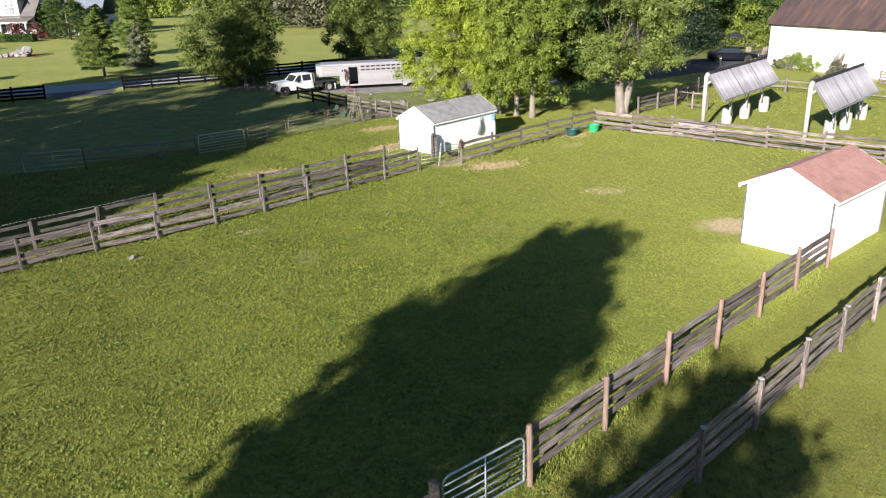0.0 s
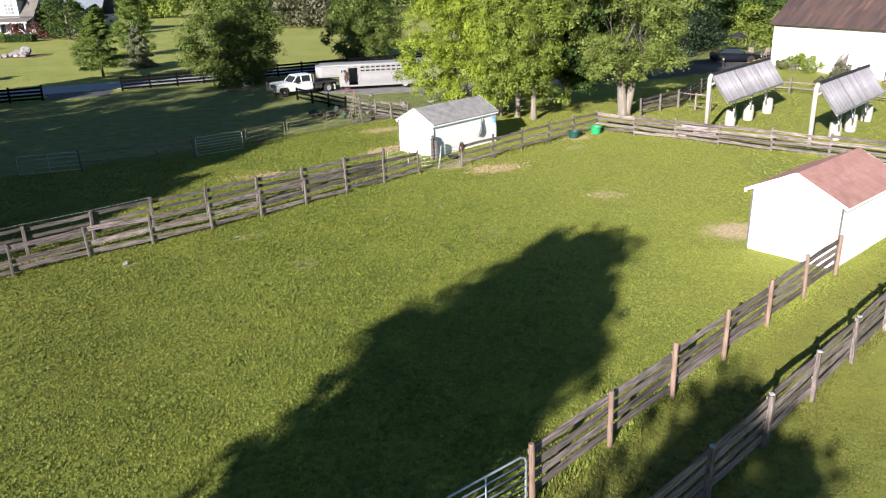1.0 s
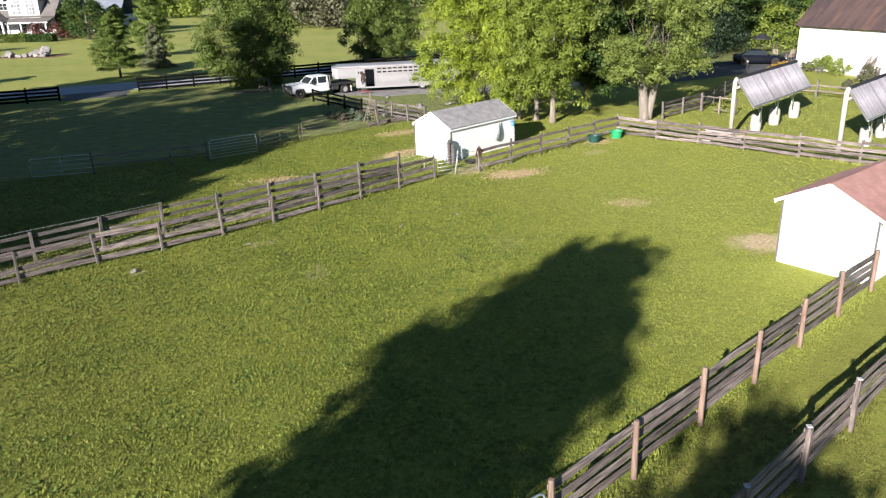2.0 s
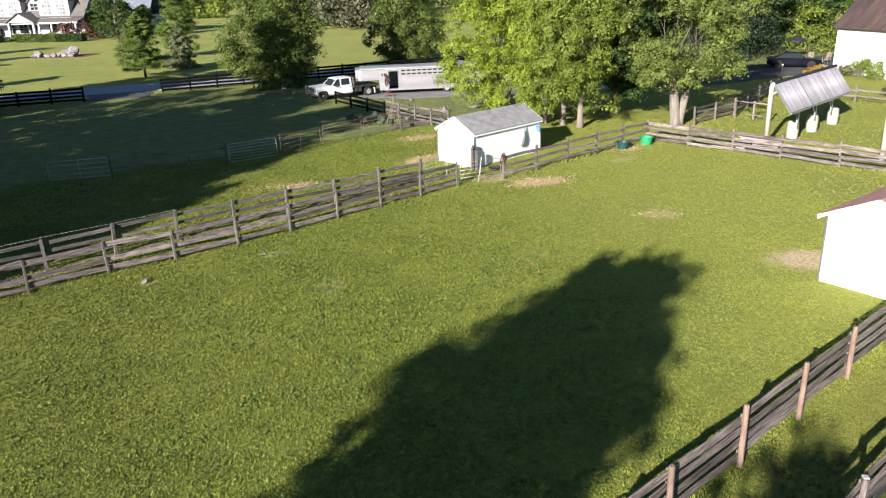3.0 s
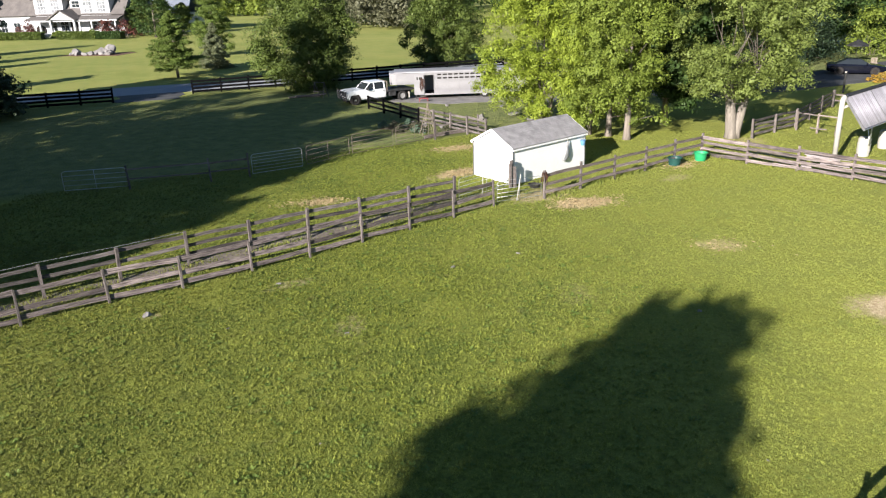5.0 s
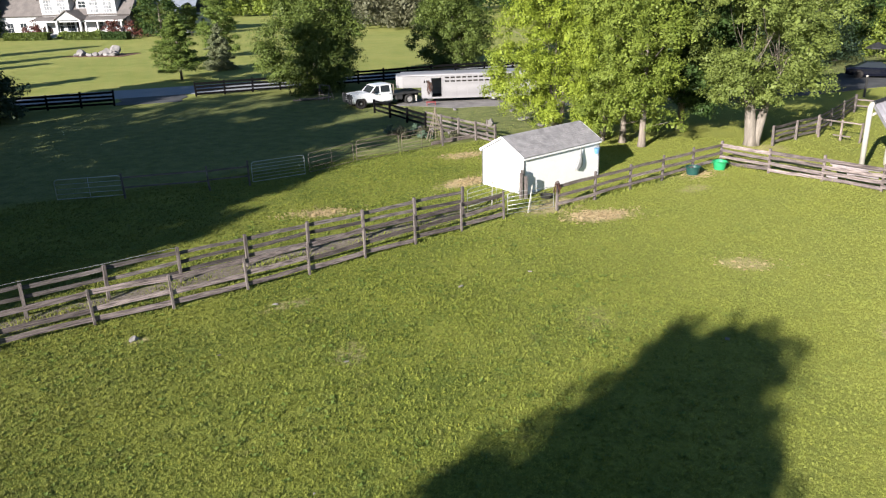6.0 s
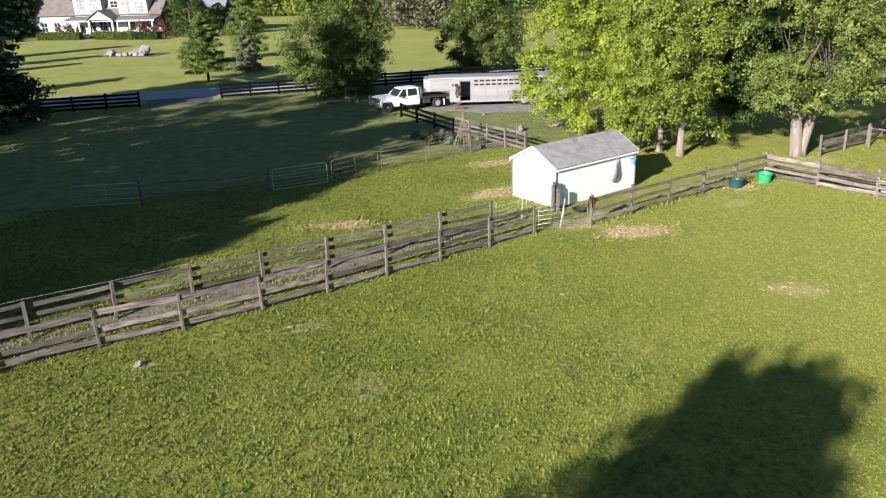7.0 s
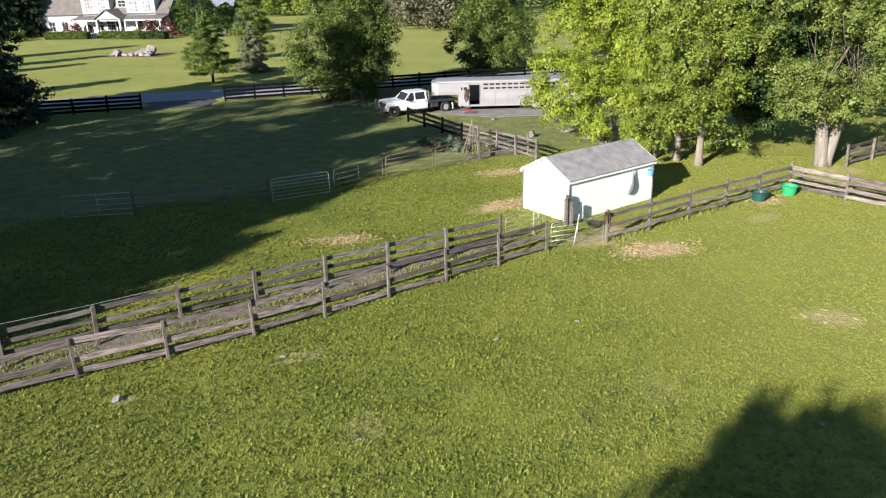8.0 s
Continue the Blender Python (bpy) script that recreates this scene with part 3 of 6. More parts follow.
fence("board_fence", back, (0.30, 0.66, 1.04), 1.22, (0.14, 0.03), (0.10, 0.10), -1, label="grey weathered three-board fence behind the shed", group="paddock fences", droop=0.03)
cross = along((6.45, 43.3), (12.3, 38.75), 3) + along((12.3, 38.75), (21.0, 32.0), 4)[1:]
CROSS = fence("board_fence", cross, (0.20, 0.46, 0.74, 1.02), 1.2, (0.16, 0.03), (0.11, 0.11), -1, M_BOARDGREY, (M_BOARD, False), label="pale grey weathered four-board fence across the paddock end", group="paddock fences", droop=0.03, first=False)
for dist, z, n, h in ((0.2, 0.88, 2.1, 0.12), (0.3, 0.73, 1.5, 0.19), (0.95, 0.56, 1.3, 0.17), (0.9, 0.39, 1.5, 0.17), (0.1, 0.30, 0.5, 0.13)):
    link("board", BOARDS[M_BOARDPALE][int(z * 10) % 5], CROSS, Matrix.Translation((10.35 - 6.45 + 0.09 + dist * 0.789, 40.27 - 43.3 + 0.12 - dist * 0.614, z)) @ pose(0, 0, 0, 0, 0, math.degrees(math.atan2(38.75 - 43.3, 12.3 - 6.45))), scale=(n, 0.03, h))
fence("board_fence", along((21.0, 32.0), (18.1, 25.1), 3), (0.24, 0.50, 0.76, 1.02), 1.2, label="grey weathered board fence closing the lane", group="paddock fences", first=False, last=False)
# the maple's shade on this fence is put into its dark board colour
fence("board_fence", along((10.0, 47.9), (13.2, 51.1), 2) + along((13.2, 51.1), (17.6, 58.5), 3)[1:], (0.22, 0.46, 0.72, 0.98), 1.12, (0.15, 0.03), bm_=M_BOARDDARK, label="weathered board fence beside the big maple, shade in its dark boards", group="yard fences")
fence("rail_fence", along((17.6, 58.5), (22.3, 55.2), 2) + along((22.3, 55.2), (29.0, 47.0), 4)[1:], (0.45, 0.85), 1.2, (0.10, 0.04), label="thin weathered two-rail fence by the barn", group="yard fences")
fence("black_board_fence", along((-70.0, 45.8), (-38.5, 61.55), 14), (0.22, 0.52, 0.82, 1.12), 1.28, (0.19, 0.03), (0.15, 0.15), -1, M_BLACK, (M_BLACK, False), "black painted board fence along the road", "road fences", 0.01)
fence("black_board_fence", along((-33.7, 66.5), (-12.5, 79.0), 10) + along((-12.5, 79.0), (12, 92), 9)[1:], (0.22, 0.52, 0.82, 1.12), 1.28, (0.19, 0.03), (0.15, 0.15), -1, M_BLACK, (M_BLACK, False), "black painted board fence along the road", "road fences", 0.01)
fence("black_board_fence", along((-15.3, 58.2), (-10.4, 52.5), 3), (0.25, 0.55, 0.88), 1.02, (0.15, 0.03), (0.13, 0.13), 1, M_BLACK, (M_BLACK, False), "black painted low board fence beside the truck", "yard fences", 0.02)
fence("board_fence", along((-10.4, 52.5), (-5.3, 47.6), 4), (0.2, 0.46, 0.74, 1.02), 1.16, (0.13, 0.03), (0.11, 0.11), 1, M_BOARDDARK, label="grey weathered low board fence behind the garden bed", group="yard fences", first=False)


def tube_gate(a, b, height, bars, material, label, r=0.016, stays=1):
    """Tubular farm gate between two points on the ground."""
    a, b = Vector((*a, 0)), Vector((*b, 0))
    n = (b - a).length
    root = thing("tube_gate", pose(a.x, a.y, 0, 0, 0, math.degrees(math.atan2(b.y - a.y, b.x - a.x))), label, "gate", "farm gates")
    lo = 0.18
    c = 0.14
    outline = [(0.05, 0, lo), (0.05, 0, height - c), (0.05 + c * 0.3, 0, height - c * 0.3), (0.05 + c, 0, height), (n - 0.05 - c, 0, height), (n - 0.05 - c * 0.3, 0, height - c * 0.3), (n - 0.05, 0, height - c), (n - 0.05, 0, lo), (0.05, 0, lo)]
    part("gate_frame", tube(bmesh.new(), outline, r, 8, False), material, root, smooth=True)
    for k in range(bars):
        z = lo + (height - lo) * (k + 1) / (bars + 1)
        part("bar", tube(bmesh.new(), [(0.05, 0, z), (n - 0.05, 0, z)], r * 0.8, 6), material, root, smooth=True)
    for k in range(stays):
        x = n * (k + 1) / (stays + 1)
        part("stay", tube(bmesh.new(), [(x, 0.015, lo), (x, 0.015, height)], r * 0.8, 6), material, root, smooth=True)
    return root


tube_gate((0.33, 9.68), (-1.18, 8.38), 1.16, 5, M_GREENTUBE, "blue-grey galvanised tube gate beside a round post", r=0.021, stays=1)
fence("board_fence", along((-1.27, 8.3), (-5.8, 4.35), 3), (0.32, 0.68, 1.02), 1.2, (0.15, 0.03), (0.14, 0.14), 1, label="weathered board fence beyond the tube gate", group="paddock fences")
tube_gate((-16.2, 38.05), (-14.05, 39.8), 1.15, 5, M_GALV, "galvanised five-bar tube gate in the shade", stays=0)
tube_gate((-12.27, 42.7), (-10.35, 44.82), 1.22, 4, M_RUSTTUBE, "rusty round-cornered tube gate", r=0.014, stays=0)
tube_gate((-10.28, 44.9), (-8.4, 47.15), 1.2, 4, M_RUSTTUBE, "rusty round-cornered tube gate", r=0.014, stays=1)
tube_gate((-14.0, 40.05), (-12.35, 42.62), 1.15, 3, M_RUSTTUBE, "rusty low tube gate panel", r=0.013, stays=1)
tube_gate((-1.55, 35.0), (-3.45, 33.85), 1.05, 4, M_GALV, "dull tube gate closing the fence gap", r=0.012, stays=1)
tube_gate((-2.95, 36.85), (-5.1, 34.05), 1.1, 4, M_GALV, "dull tube gate beside the white shed", r=0.012, stays=1)
tube_gate((-24.2, 34.45), (-21.4, 35.5), 1.1, 3, M_GALV, "galvanised tube gate panel in deep shade", stays=1)
fence("rail_fence", [(-21.4, 35.5), (-17.9, 37.0), (-16.3, 38.0)], (0.5, 0.95), 1.2, (0.08, 0.03), (0.09, 0.09), label="thin weathered rail fence in deep shade", group="yard fences")
fence("rail_fence", [(-8.35, 47.25), (-5.95, 49.4)], (0.35, 0.8), 1.15, (0.06, 0.03), (0.09, 0.09), label="thin weathered rail fence beside the garden bed", group="yard fences")


# ---- sheds ----
def shed(origin, az, length, width, eave, ridge, over, roof_mat, label, roof_label):
    """Gabled shed: x along the ridge, y across."""
    root = thing("shed", frame_at((*origin, 0), az), label, "shed")
    t = 0.06
    # long walls
    for y in (0, width):
        s = 1 if y else -1
        bm = bmesh.new()
        box(bm, (length / 2, y - s * t / 2, eave / 2), (length, t, eave))
        part("wall", bm, M_WHITE, root)
    for x in (0, length):
        s = 1 if x else -1
        bm = bmesh.new()
        poly = [(t, 0), (width - t, 0), (width - t, eave), (width / 2, ridge - 0.05), (t, eave)]
        rot = Matrix(((0, 1, 0, 0), (1, 0, 0, 0), (0, 0, 1, 0), (0, 0, 0, 1)))
        prism(bm, poly, x - s * t, x, rot)
        part("gable_wall", bm, M_WHITE, root)
    for x in (0, length):
        for y in (0, width):
            part("corner_trim", boxm((x + (0.012 if x else -0.012), y + (0.012 if y else -0.012), eave / 2), (0.05, 0.05, eave - 0.02), 0.006), M_TRIM, root, "dark corner trim")
    half = width / 2
    slope = (ridge - eave) / half
    ang = math.atan(slope)
    run = (half + over) / math.cos(ang)
    for s in (-1, 1):
        m = Matrix.Translation((0, half, ridge)) @ Matrix.Rotation(-ang * s, 4, "X")
        bm = bmesh.new()
        box(bm, (length / 2, s * run / 2, 0.02), (length + 2 * over, run, 0.05), m)
        roof = part("roof", bm, roof_mat, root, roof_label)
        bm = bmesh.new()
        rows = int(run / 0.14)
        r = random.Random(7)
        for k in range(rows):
            y = s * (run - (k + 0.5) * run / rows)
            x = -over - r.uniform(0, 0.3)
            while x < length + over:
                w = 0.31
                x0, x1 = max(x, -over - 0.01), min(x + w - 0.006, length + over + 0.01)
                if x1 - x0 > 0.02:
                    box(bm, ((x0 + x1) / 2, y, 0.053 + r.uniform(0, 0.006)), (x1 - x0, run / rows + 0.02, 0.010), m @ Matrix.Translation((0, y, 0.05)) @ Matrix.Rotation(0.05 * s, 4, "X") @ Matrix.Translation((0, -y, -0.05)))
                x += w
        tagged(part("shingles", bm, roof_mat, roof), kind="stuff")
        bm = bmesh.new()
        box(bm, (length / 2, s * (run - 0.005), -0.035), (length + 2 * over, 0.03, 0.08), m @ Matrix.Translation((0, s * run, 0)) @ Matrix.Rotation(ang * s, 4, "X") @ Matrix.Translation((0, -s * run, 0)))
        part("fascia", bm, M_WHITE, root, "white eave board")
        for x in (-over, length + over):
            bm = bmesh.new()
            box(bm, (x + (0.02 if x > 0 else -0.02), s * run / 2, 0.012), (0.03, run, 0.095), m)
            part("barge_board", bm, M_WHITE, root, "white gable board")
    return root


shed((-2.97, 37.21), 48.7, 5.05, 2.69, 1.72, 2.42, 0.09, M_GREYROOF, "small white wooden shed with a grey shingle roof", "grey shingle roof")
shed((10.52, 20.78), 43.5, 4.25, 2.85, 2.16, 2.86, 0.20, M_REDROOF, "white wooden run-in shed with a reddish shingle roof", "faded red shingle roof")


# ---- trees ----
def nearer(x, y):
    """Places round the farmhouse, drawn in a little towards the road."""
    return -1.5 + 0.965 * (x + 1.5), 8.7 + 0.965 * (y - 8.7)


def leaf_cloud(r, centres, radii, per, size, flat=0.75, up=0.6, slim=0.27, twigs=0):
    """Small folded leaf blades scattered in clumps; arrays of vertices and quads."""
    n = len(centres) * per
    c = np.repeat(centres, per, 0)
    rad = np.repeat(radii, per)
    d = r.normal(size=(n, 3)) + np.array([0, 0, 0.35])
    d /= np.linalg.norm(d, axis=1)[:, None]
    # ragged clumps: each bulges and thins in its own directions
    k1, k2 = np.repeat(r.normal(size=(len(centres), 3)) * 2.2, per, 0), np.repeat(r.uniform(0, 6.3, len(centres)), per)
    bulge = 1 + 0.28 * np.sin((d * k1).sum(1) * 1.6 + k2)
    pos = c + d * (rad * bulge * r.uniform(0.25, 1.0, n) ** 0.55)[:, None] * np.array([1, 1, flat])
    if twigs:
        # leaves gather round the twig ends of their clump
        t = r.normal(size=(len(centres), twigs, 3)) + np.array([0, 0, 0.3])
        t /= np.linalg.norm(t, axis=2)[:, :, None]
        t *= r.uniform(0.55, 1.1, (len(centres), twigs))[:, :, None]
        end = t[np.repeat(np.arange(len(centres)), per), r.randint(0, twigs, n)]
        spot = r.normal(size=(n, 3))
        pos = c + (end + spot * 0.17) * rad[:, None] * np.array([1, 1, flat])
        d = end + spot * 0.5
        d /= np.linalg.norm(d, axis=1)[:, None]
    nrm = d * 1.0 + r.normal(size=(n, 3)) * 0.42 + np.array([0, 0, up])
    nrm /= np.linalg.norm(nrm, axis=1)[:, None]
    a = np.cross(nrm, r.normal(size=(n, 3)))
    a /= np.linalg.norm(a, axis=1)[:, None]
    b = np.cross(nrm, a)
    s = (size * r.uniform(0.55, 1.4, n))[:, None]
    tip = nrm * s * r.uniform(-0.35, 0.05, n)[:, None]
    v = np.stack([pos - a * s * 0.5 + tip, pos - b * s * slim - a * s * 0.08, pos + a * s * 0.5 + tip * 0.4, pos + b * s * slim - a * s * 0.08], 1).reshape(-1, 3)
    f = np.arange(n * 4).reshape(-1, 4)
    return v, f


def limb(bm, a, b, r0, r1, r, bend=0.15, sides=6):
    a, b = Vector(a), Vector(b)
    n = (b - a).length
    pts = [a.lerp(b, t) + Vector((r.normal(), r.normal(), r.normal() + 0.6)) * n * bend * math.sin(math.pi * t) * 0.4 for t in (0, 0.33, 0.66, 1)]
    tube(bm, pts, [r0 + (r1 - r0) * t for t in (0, 0.33, 0.66, 1)], sides)


def broadleaf(seed, height, spread, base, clumps, per, leaf, trunk_r, leaf_mat, bark, label, at=(0, 0), turn=0, stems=1, shape=1.0, clump_r=0.95, name="tree", group="", stem_gap=0.5, blunt=0.65, rise=0.62, rough=(0.72, 1.12), flat=0.55, spreading=5.0, fill=46, lean=(0.0, 0.0), twigs=0):
    """A tree: tapered trunk with limbs, and a crown of leaf clumps inside an uneven envelope."""
    r = np.random.RandomState(seed)
    root = thing(name, pose(at[0], at[1], 0, 0, 0, turn), label, "tree", group)
    ch = height - base
    cs, rs = [], []
    lumps = r.uniform(rough[0], rough[1], (7, 9))
    while len(cs) < clumps:
        az, w = r.uniform(0, 2 * math.pi), r.uniform(0, 1)
        zz = r.uniform(0, 1) ** 0.85
        edge = math.sin(math.pi * min(1, 0.12 + 0.88 * zz) ** shape) ** blunt
        lump = lumps[int(zz * 6.99), int(az / (2 * math.pi) * 9) % 9]
        # two thirds of the clumps form the ragged outside, the rest fill the shaded inside
        outer = len(cs) % 3 != 0
        rad = spread * edge * lump * (0.72 + 0.28 * w if outer else 0.15 + 0.55 * w)
        cs.append((rad * math.cos(az), rad * math.sin(az), base + ch * zz * (0.96 + 0.1 * lump)))
        rs.append(clump_r * r.uniform(0.6, 1.25) * (0.75 + 0.4 * edge))
    cs, rs = np.array(cs) + np.array([lean[0], lean[1], 0.0]), np.array(rs)
    bm = bmesh.new()
    tops = []
    for k in range(stems):
        an = 2 * math.pi * k / max(1, stems) + 0.4
        off = Vector((math.cos(an), math.sin(an), 0)) * (stem_gap * 0.35 if stems > 1 else 0)
        top = Vector((off.x * spreading, off.y * spreading, base + ch * rise))
        rr = trunk_r if stems == 1 else trunk_r * (1.0, 0.8, 0.55, 0.5)[k % 4]
        pts = [off * 0.5 + Vector((0, 0, -0.1)), off * 0.75 + Vector((0, 0, 0.35)), off * 1.9 + Vector((0, 0, base * 0.6 + 0.3)), off.lerp(top, 0.5) + Vector((0, 0, base * 0.4)), top]
        tube(bm, pts, [rr * 1.35, rr, rr * 0.85, rr * 0.6, rr * 0.12], 10)
        tops.append((off, top, rr))
    stem_faces = len(bm.faces)
    for i in r.choice(len(cs), min(len(cs), 24), replace=False):
        off, top, rr = tops[i % len(tops)]
        z = max(base * 0.75, cs[i][2] - r.uniform(0.8, 2.2))
        t = min(0.92, max(0.15, z / top.z))
        a = off.lerp(top, t)
        limb(bm, a, cs[i], rr * 0.2 * (1.1 - t) + 0.012, 0.008, r)
    for i, face in enumerate(bm.faces):
        face.material_index = int(i >= stem_faces)
    part("trunk", bm, bark, root, smooth=True).data.materials.append(M_BARK)
    v, f = leaf_cloud(r, cs, rs, per, leaf, flat, 0.4, twigs=twigs)
    # older, larger leaves fill the inside of each clump
    if fill:
        v2, f2 = leaf_cloud(r, cs, rs * 0.6, fill, leaf * 1.8, flat, 0.6, 0.36)
        v, f = np.concatenate([v, v2]), np.concatenate([f, f2 + len(v)])
    link("crown", np_mesh("crown", v, f, leaf_mat), root)
    return root


def conifer(seed, height, spread, base, leaf_mat, label, at=(0, 0), whorls=26, per=260, size=0.16, droop=0.35, name="spruce", group="", taper=0.8):
    """Spruce: straight trunk, whorls of drooping boughs with needle sprays."""
    r = np.random.RandomState(seed)
    root = thing(name, pose(at[0], at[1], 0, 0, 0, r.uniform(0, 360)), label, "tree", group)
    bm = bmesh.new()
    tube(bm, [(0, 0, -0.1), (0, 0, height * 0.5), (0, 0, height)], [height * 0.018 + 0.03, height * 0.011, 0.01], 8)
    cs, rs = [], []
    for k in range(whorls):
        t = k / (whorls - 1)
        z = base + (height - base) * t
        reach = spread * (1 - t) ** taper * r.uniform(0.8, 1.1) + 0.12
        for j in range(int(5 + 4 * (1 - t))):
            an = r.uniform(0, 2 * math.pi)
            ln = reach * r.uniform(0.75, 1.12)
            end = (ln * math.cos(an), ln * math.sin(an), z - droop * ln * r.uniform(0.4, 1))
            if j % 2 == 0:
                tube(bm, [(0, 0, z), end], [0.03, 0.008], 4)
            for q in (0.45, 0.75, 1.0):
                cs.append((end[0] * q, end[1] * q, z + (end[2] - z) * q))
                rs.append(0.16 + 0.20 * ln * (0.6 if q == 1 else 1.0))
    part("trunk", bm, M_BARK, root, smooth=True)
    cs, rs = np.array(cs), np.array(rs)
    v, f = leaf_cloud(r, cs, rs, max(6, per * whorls // len(cs)), size, 0.45, 0.5)
    link("crown", np_mesh("crown", v, f, leaf_mat), root)
    return root


def shrub(seed, height, spread, leaf_mat, label, at, clumps=26, per=60, leaf=0.12, name="bush", category="bush", group=""):
    r = np.random.RandomState(seed)
    root = thing(name, pose(at[0], at[1], 0), label, category, group)
    cs = np.stack([r.normal(0, spread * 0.42, clumps), r.normal(0, spread * 0.42, clumps), np.zeros(clumps)], 1)
    edge = np.clip(1 - (cs[:, 0] ** 2 + cs[:, 1] ** 2) / spread ** 2, 0.15, 1)
    cs[:, 2] = height * edge * r.uniform(0.25, 0.95, clumps)
    for c in cs[:9]:
        part("stem", tube(bmesh.new(), [(c[0] * 0.1, c[1] * 0.1, -0.05), (c[0] * 0.6, c[1] * 0.6, c[2] * 0.6), tuple(c)], [0.03, 0.02, 0.006], 5), M_BARK, root)
    v, f = leaf_cloud(r, cs, r.uniform(0.2, 0.42, clumps) * max(0.6, height * 0.6), per, leaf)
    v[:, 2] = np.maximum(v[:, 2], 0.01)
    link("foliage", np_mesh("foliage", v, f, leaf_mat), root)
    return root


# the group behind the white shed
LIME = broadleaf(11, 10.0, 3.9, 0.9, 130, 820, 0.112, 0.16, M_LEAF_LIME, M_BARK, "yellow-green leafy tree behind the white shed", (-1.9, 51.0), stems=3, shape=0.75, clump_r=0.9, flat=0.8, fill=34, group="trees behind the shed", rough=(0.66, 1.16), twigs=10)
T_MID = broadleaf(12, 10.5, 3.0, 1.2, 105, 800, 0.112, 0.21, M_LEAF_MID, M_MIDBARK, "green leafy tree with a grey-brown trunk behind the shed", (2.95, 47.5), shape=0.75, clump_r=0.84, flat=0.8, fill=34, lean=(-0.95, 0.3), group="trees behind the shed", rough=(0.66, 1.16), twigs=10)
c = copy_thing(T_MID, pose(1.95, 48.5, 0, 0, 0, -40))
c.scale = (0.9, 0.9, 1.05)
c = copy_thing(LIME, pose(0.86, 48.9, 0, 0, 0, 250))
c.scale = (0.62, 0.62, 0.9)
T_DARK = broadleaf(13, 12.5, 3.9, 1.3, 170, 220, 0.2, 0.24, M_LEAF_DARK, M_BARK, "dark green leafy tree in the shade of others", (5.6, 52.2), shape=0.9, clump_r=1.0, group="trees behind the shed")
broadleaf(14, 11.8, 3.9, 2.5, 150, 800, 0.112, 0.33, M_LEAF_MAPLE, M_PALEBARK, "big maple with a pale forked trunk by the fence corner", (8.95, 48.1), turn=195, stems=3, shape=0.85, clump_r=0.85, stem_gap=0.6, rise=0.16, flat=0.75, rough=(0.76, 1.1), spreading=5.0, fill=40, twigs=10)
BIG = broadleaf(15, 9.6, 4.9, 0.3, 210, 400, 0.16, 0.3, M_LEAF_BIG, M_BARK, "large dense dark green tree beside the black road fence", (-23.6, 69.4), shape=0.75, clump_r=1.1, flat=0.75, fill=60, group="roadside trees", twigs=14)
c = copy_thing(BIG, pose(-14.0, 87.5, 0, 0, 0, 140))
c.scale = (0.95, 0.95, 1.0)
conifer(16, 6.7, 2.85, 1.0, M_LEAF_YOUNG, "small layered light green tree on the mown lawn", (-41.2, 78.0), 24, 2400, 0.13, -0.10, "tree", group="lawn trees")
conifer(17, 5.0, 2.1, 0.1, M_LEAF_GREYSPRUCE, "small bushy grey-green spruce on the mown lawn", (-40.8, 86.4), 22, 1600, 0.15, group="lawn trees")
broadleaf(19, 8.8, 2.6, 0.3, 150, 260, 0.14, 0.16, M_LEAF_YOUNG, M_BARK, "taller green tree behind others on the mown lawn", (-47.9, 101.5), shape=0.6, clump_r=0.72, fill=20, group="lawn trees")
ROUND = broadleaf(16, 6.6, 3.3, 0.8, 200, 150, 0.17, 0.14, M_LEAF_BIG, M_BARK, "rounded dark green tree beside the farmhouse", nearer(-90.0, 155.0), turn=40, shape=0.6, clump_r=0.6, fill=16, group="farmhouse trees")
for x, y, k, turn in ((-84.5, 154.0, 1.0, 170), (-77.5, 150.0, 0.85, 260)):
    c = copy_thing(ROUND, pose(*nearer(x, y), 0, 0, 0, turn))
    c.scale = (k, k, k)
SPRUCE = conifer(18, 13.0, 4.0, 1.0, M_LEAF_SPRUCE, "dark bushy spruce at the edge of the shaded lawn", (-45.9, 53.0), 42, 1500, 0.26, group="dark spruces", taper=0.16)
c = copy_thing(SPRUCE, pose(-53.5, 47.0, 0, 0, 0, 140))
for x, y, k in ((-128.5, 149.5, 1.25), (-132.5, 146.5, 1.4), (-126.2, 153.5, 1.3), (-134.0, 156.0, 1.6), (-140.0, 150.0, 1.6)):
    c = copy_thing(SPRUCE, pose(*nearer(x, y), 0, 0, 0, x * 31))
    c.scale = (k * 0.6, k * 0.6, k * 0.7)
    tagged(c, "tall dark spruce beside the farmhouse", group="farmhouse spruces")

# trees that stand outside the view and shade the paddock and the lawn
for x, y, k in ((-62.0, 60.0, 0.66), (-84.0, 84.0, 0.72), (-92.0, 98.0, 0.8), (-78, 78.0, 0.58)):
    c = copy_thing(SPRUCE, pose(x, y, 0, 0, 0, x * 31))
    c.scale = (k * 0.8, k * 0.8, k)
    tagged(c, "dark spruce whose shadow falls over the mown lawn", group="dark spruces")


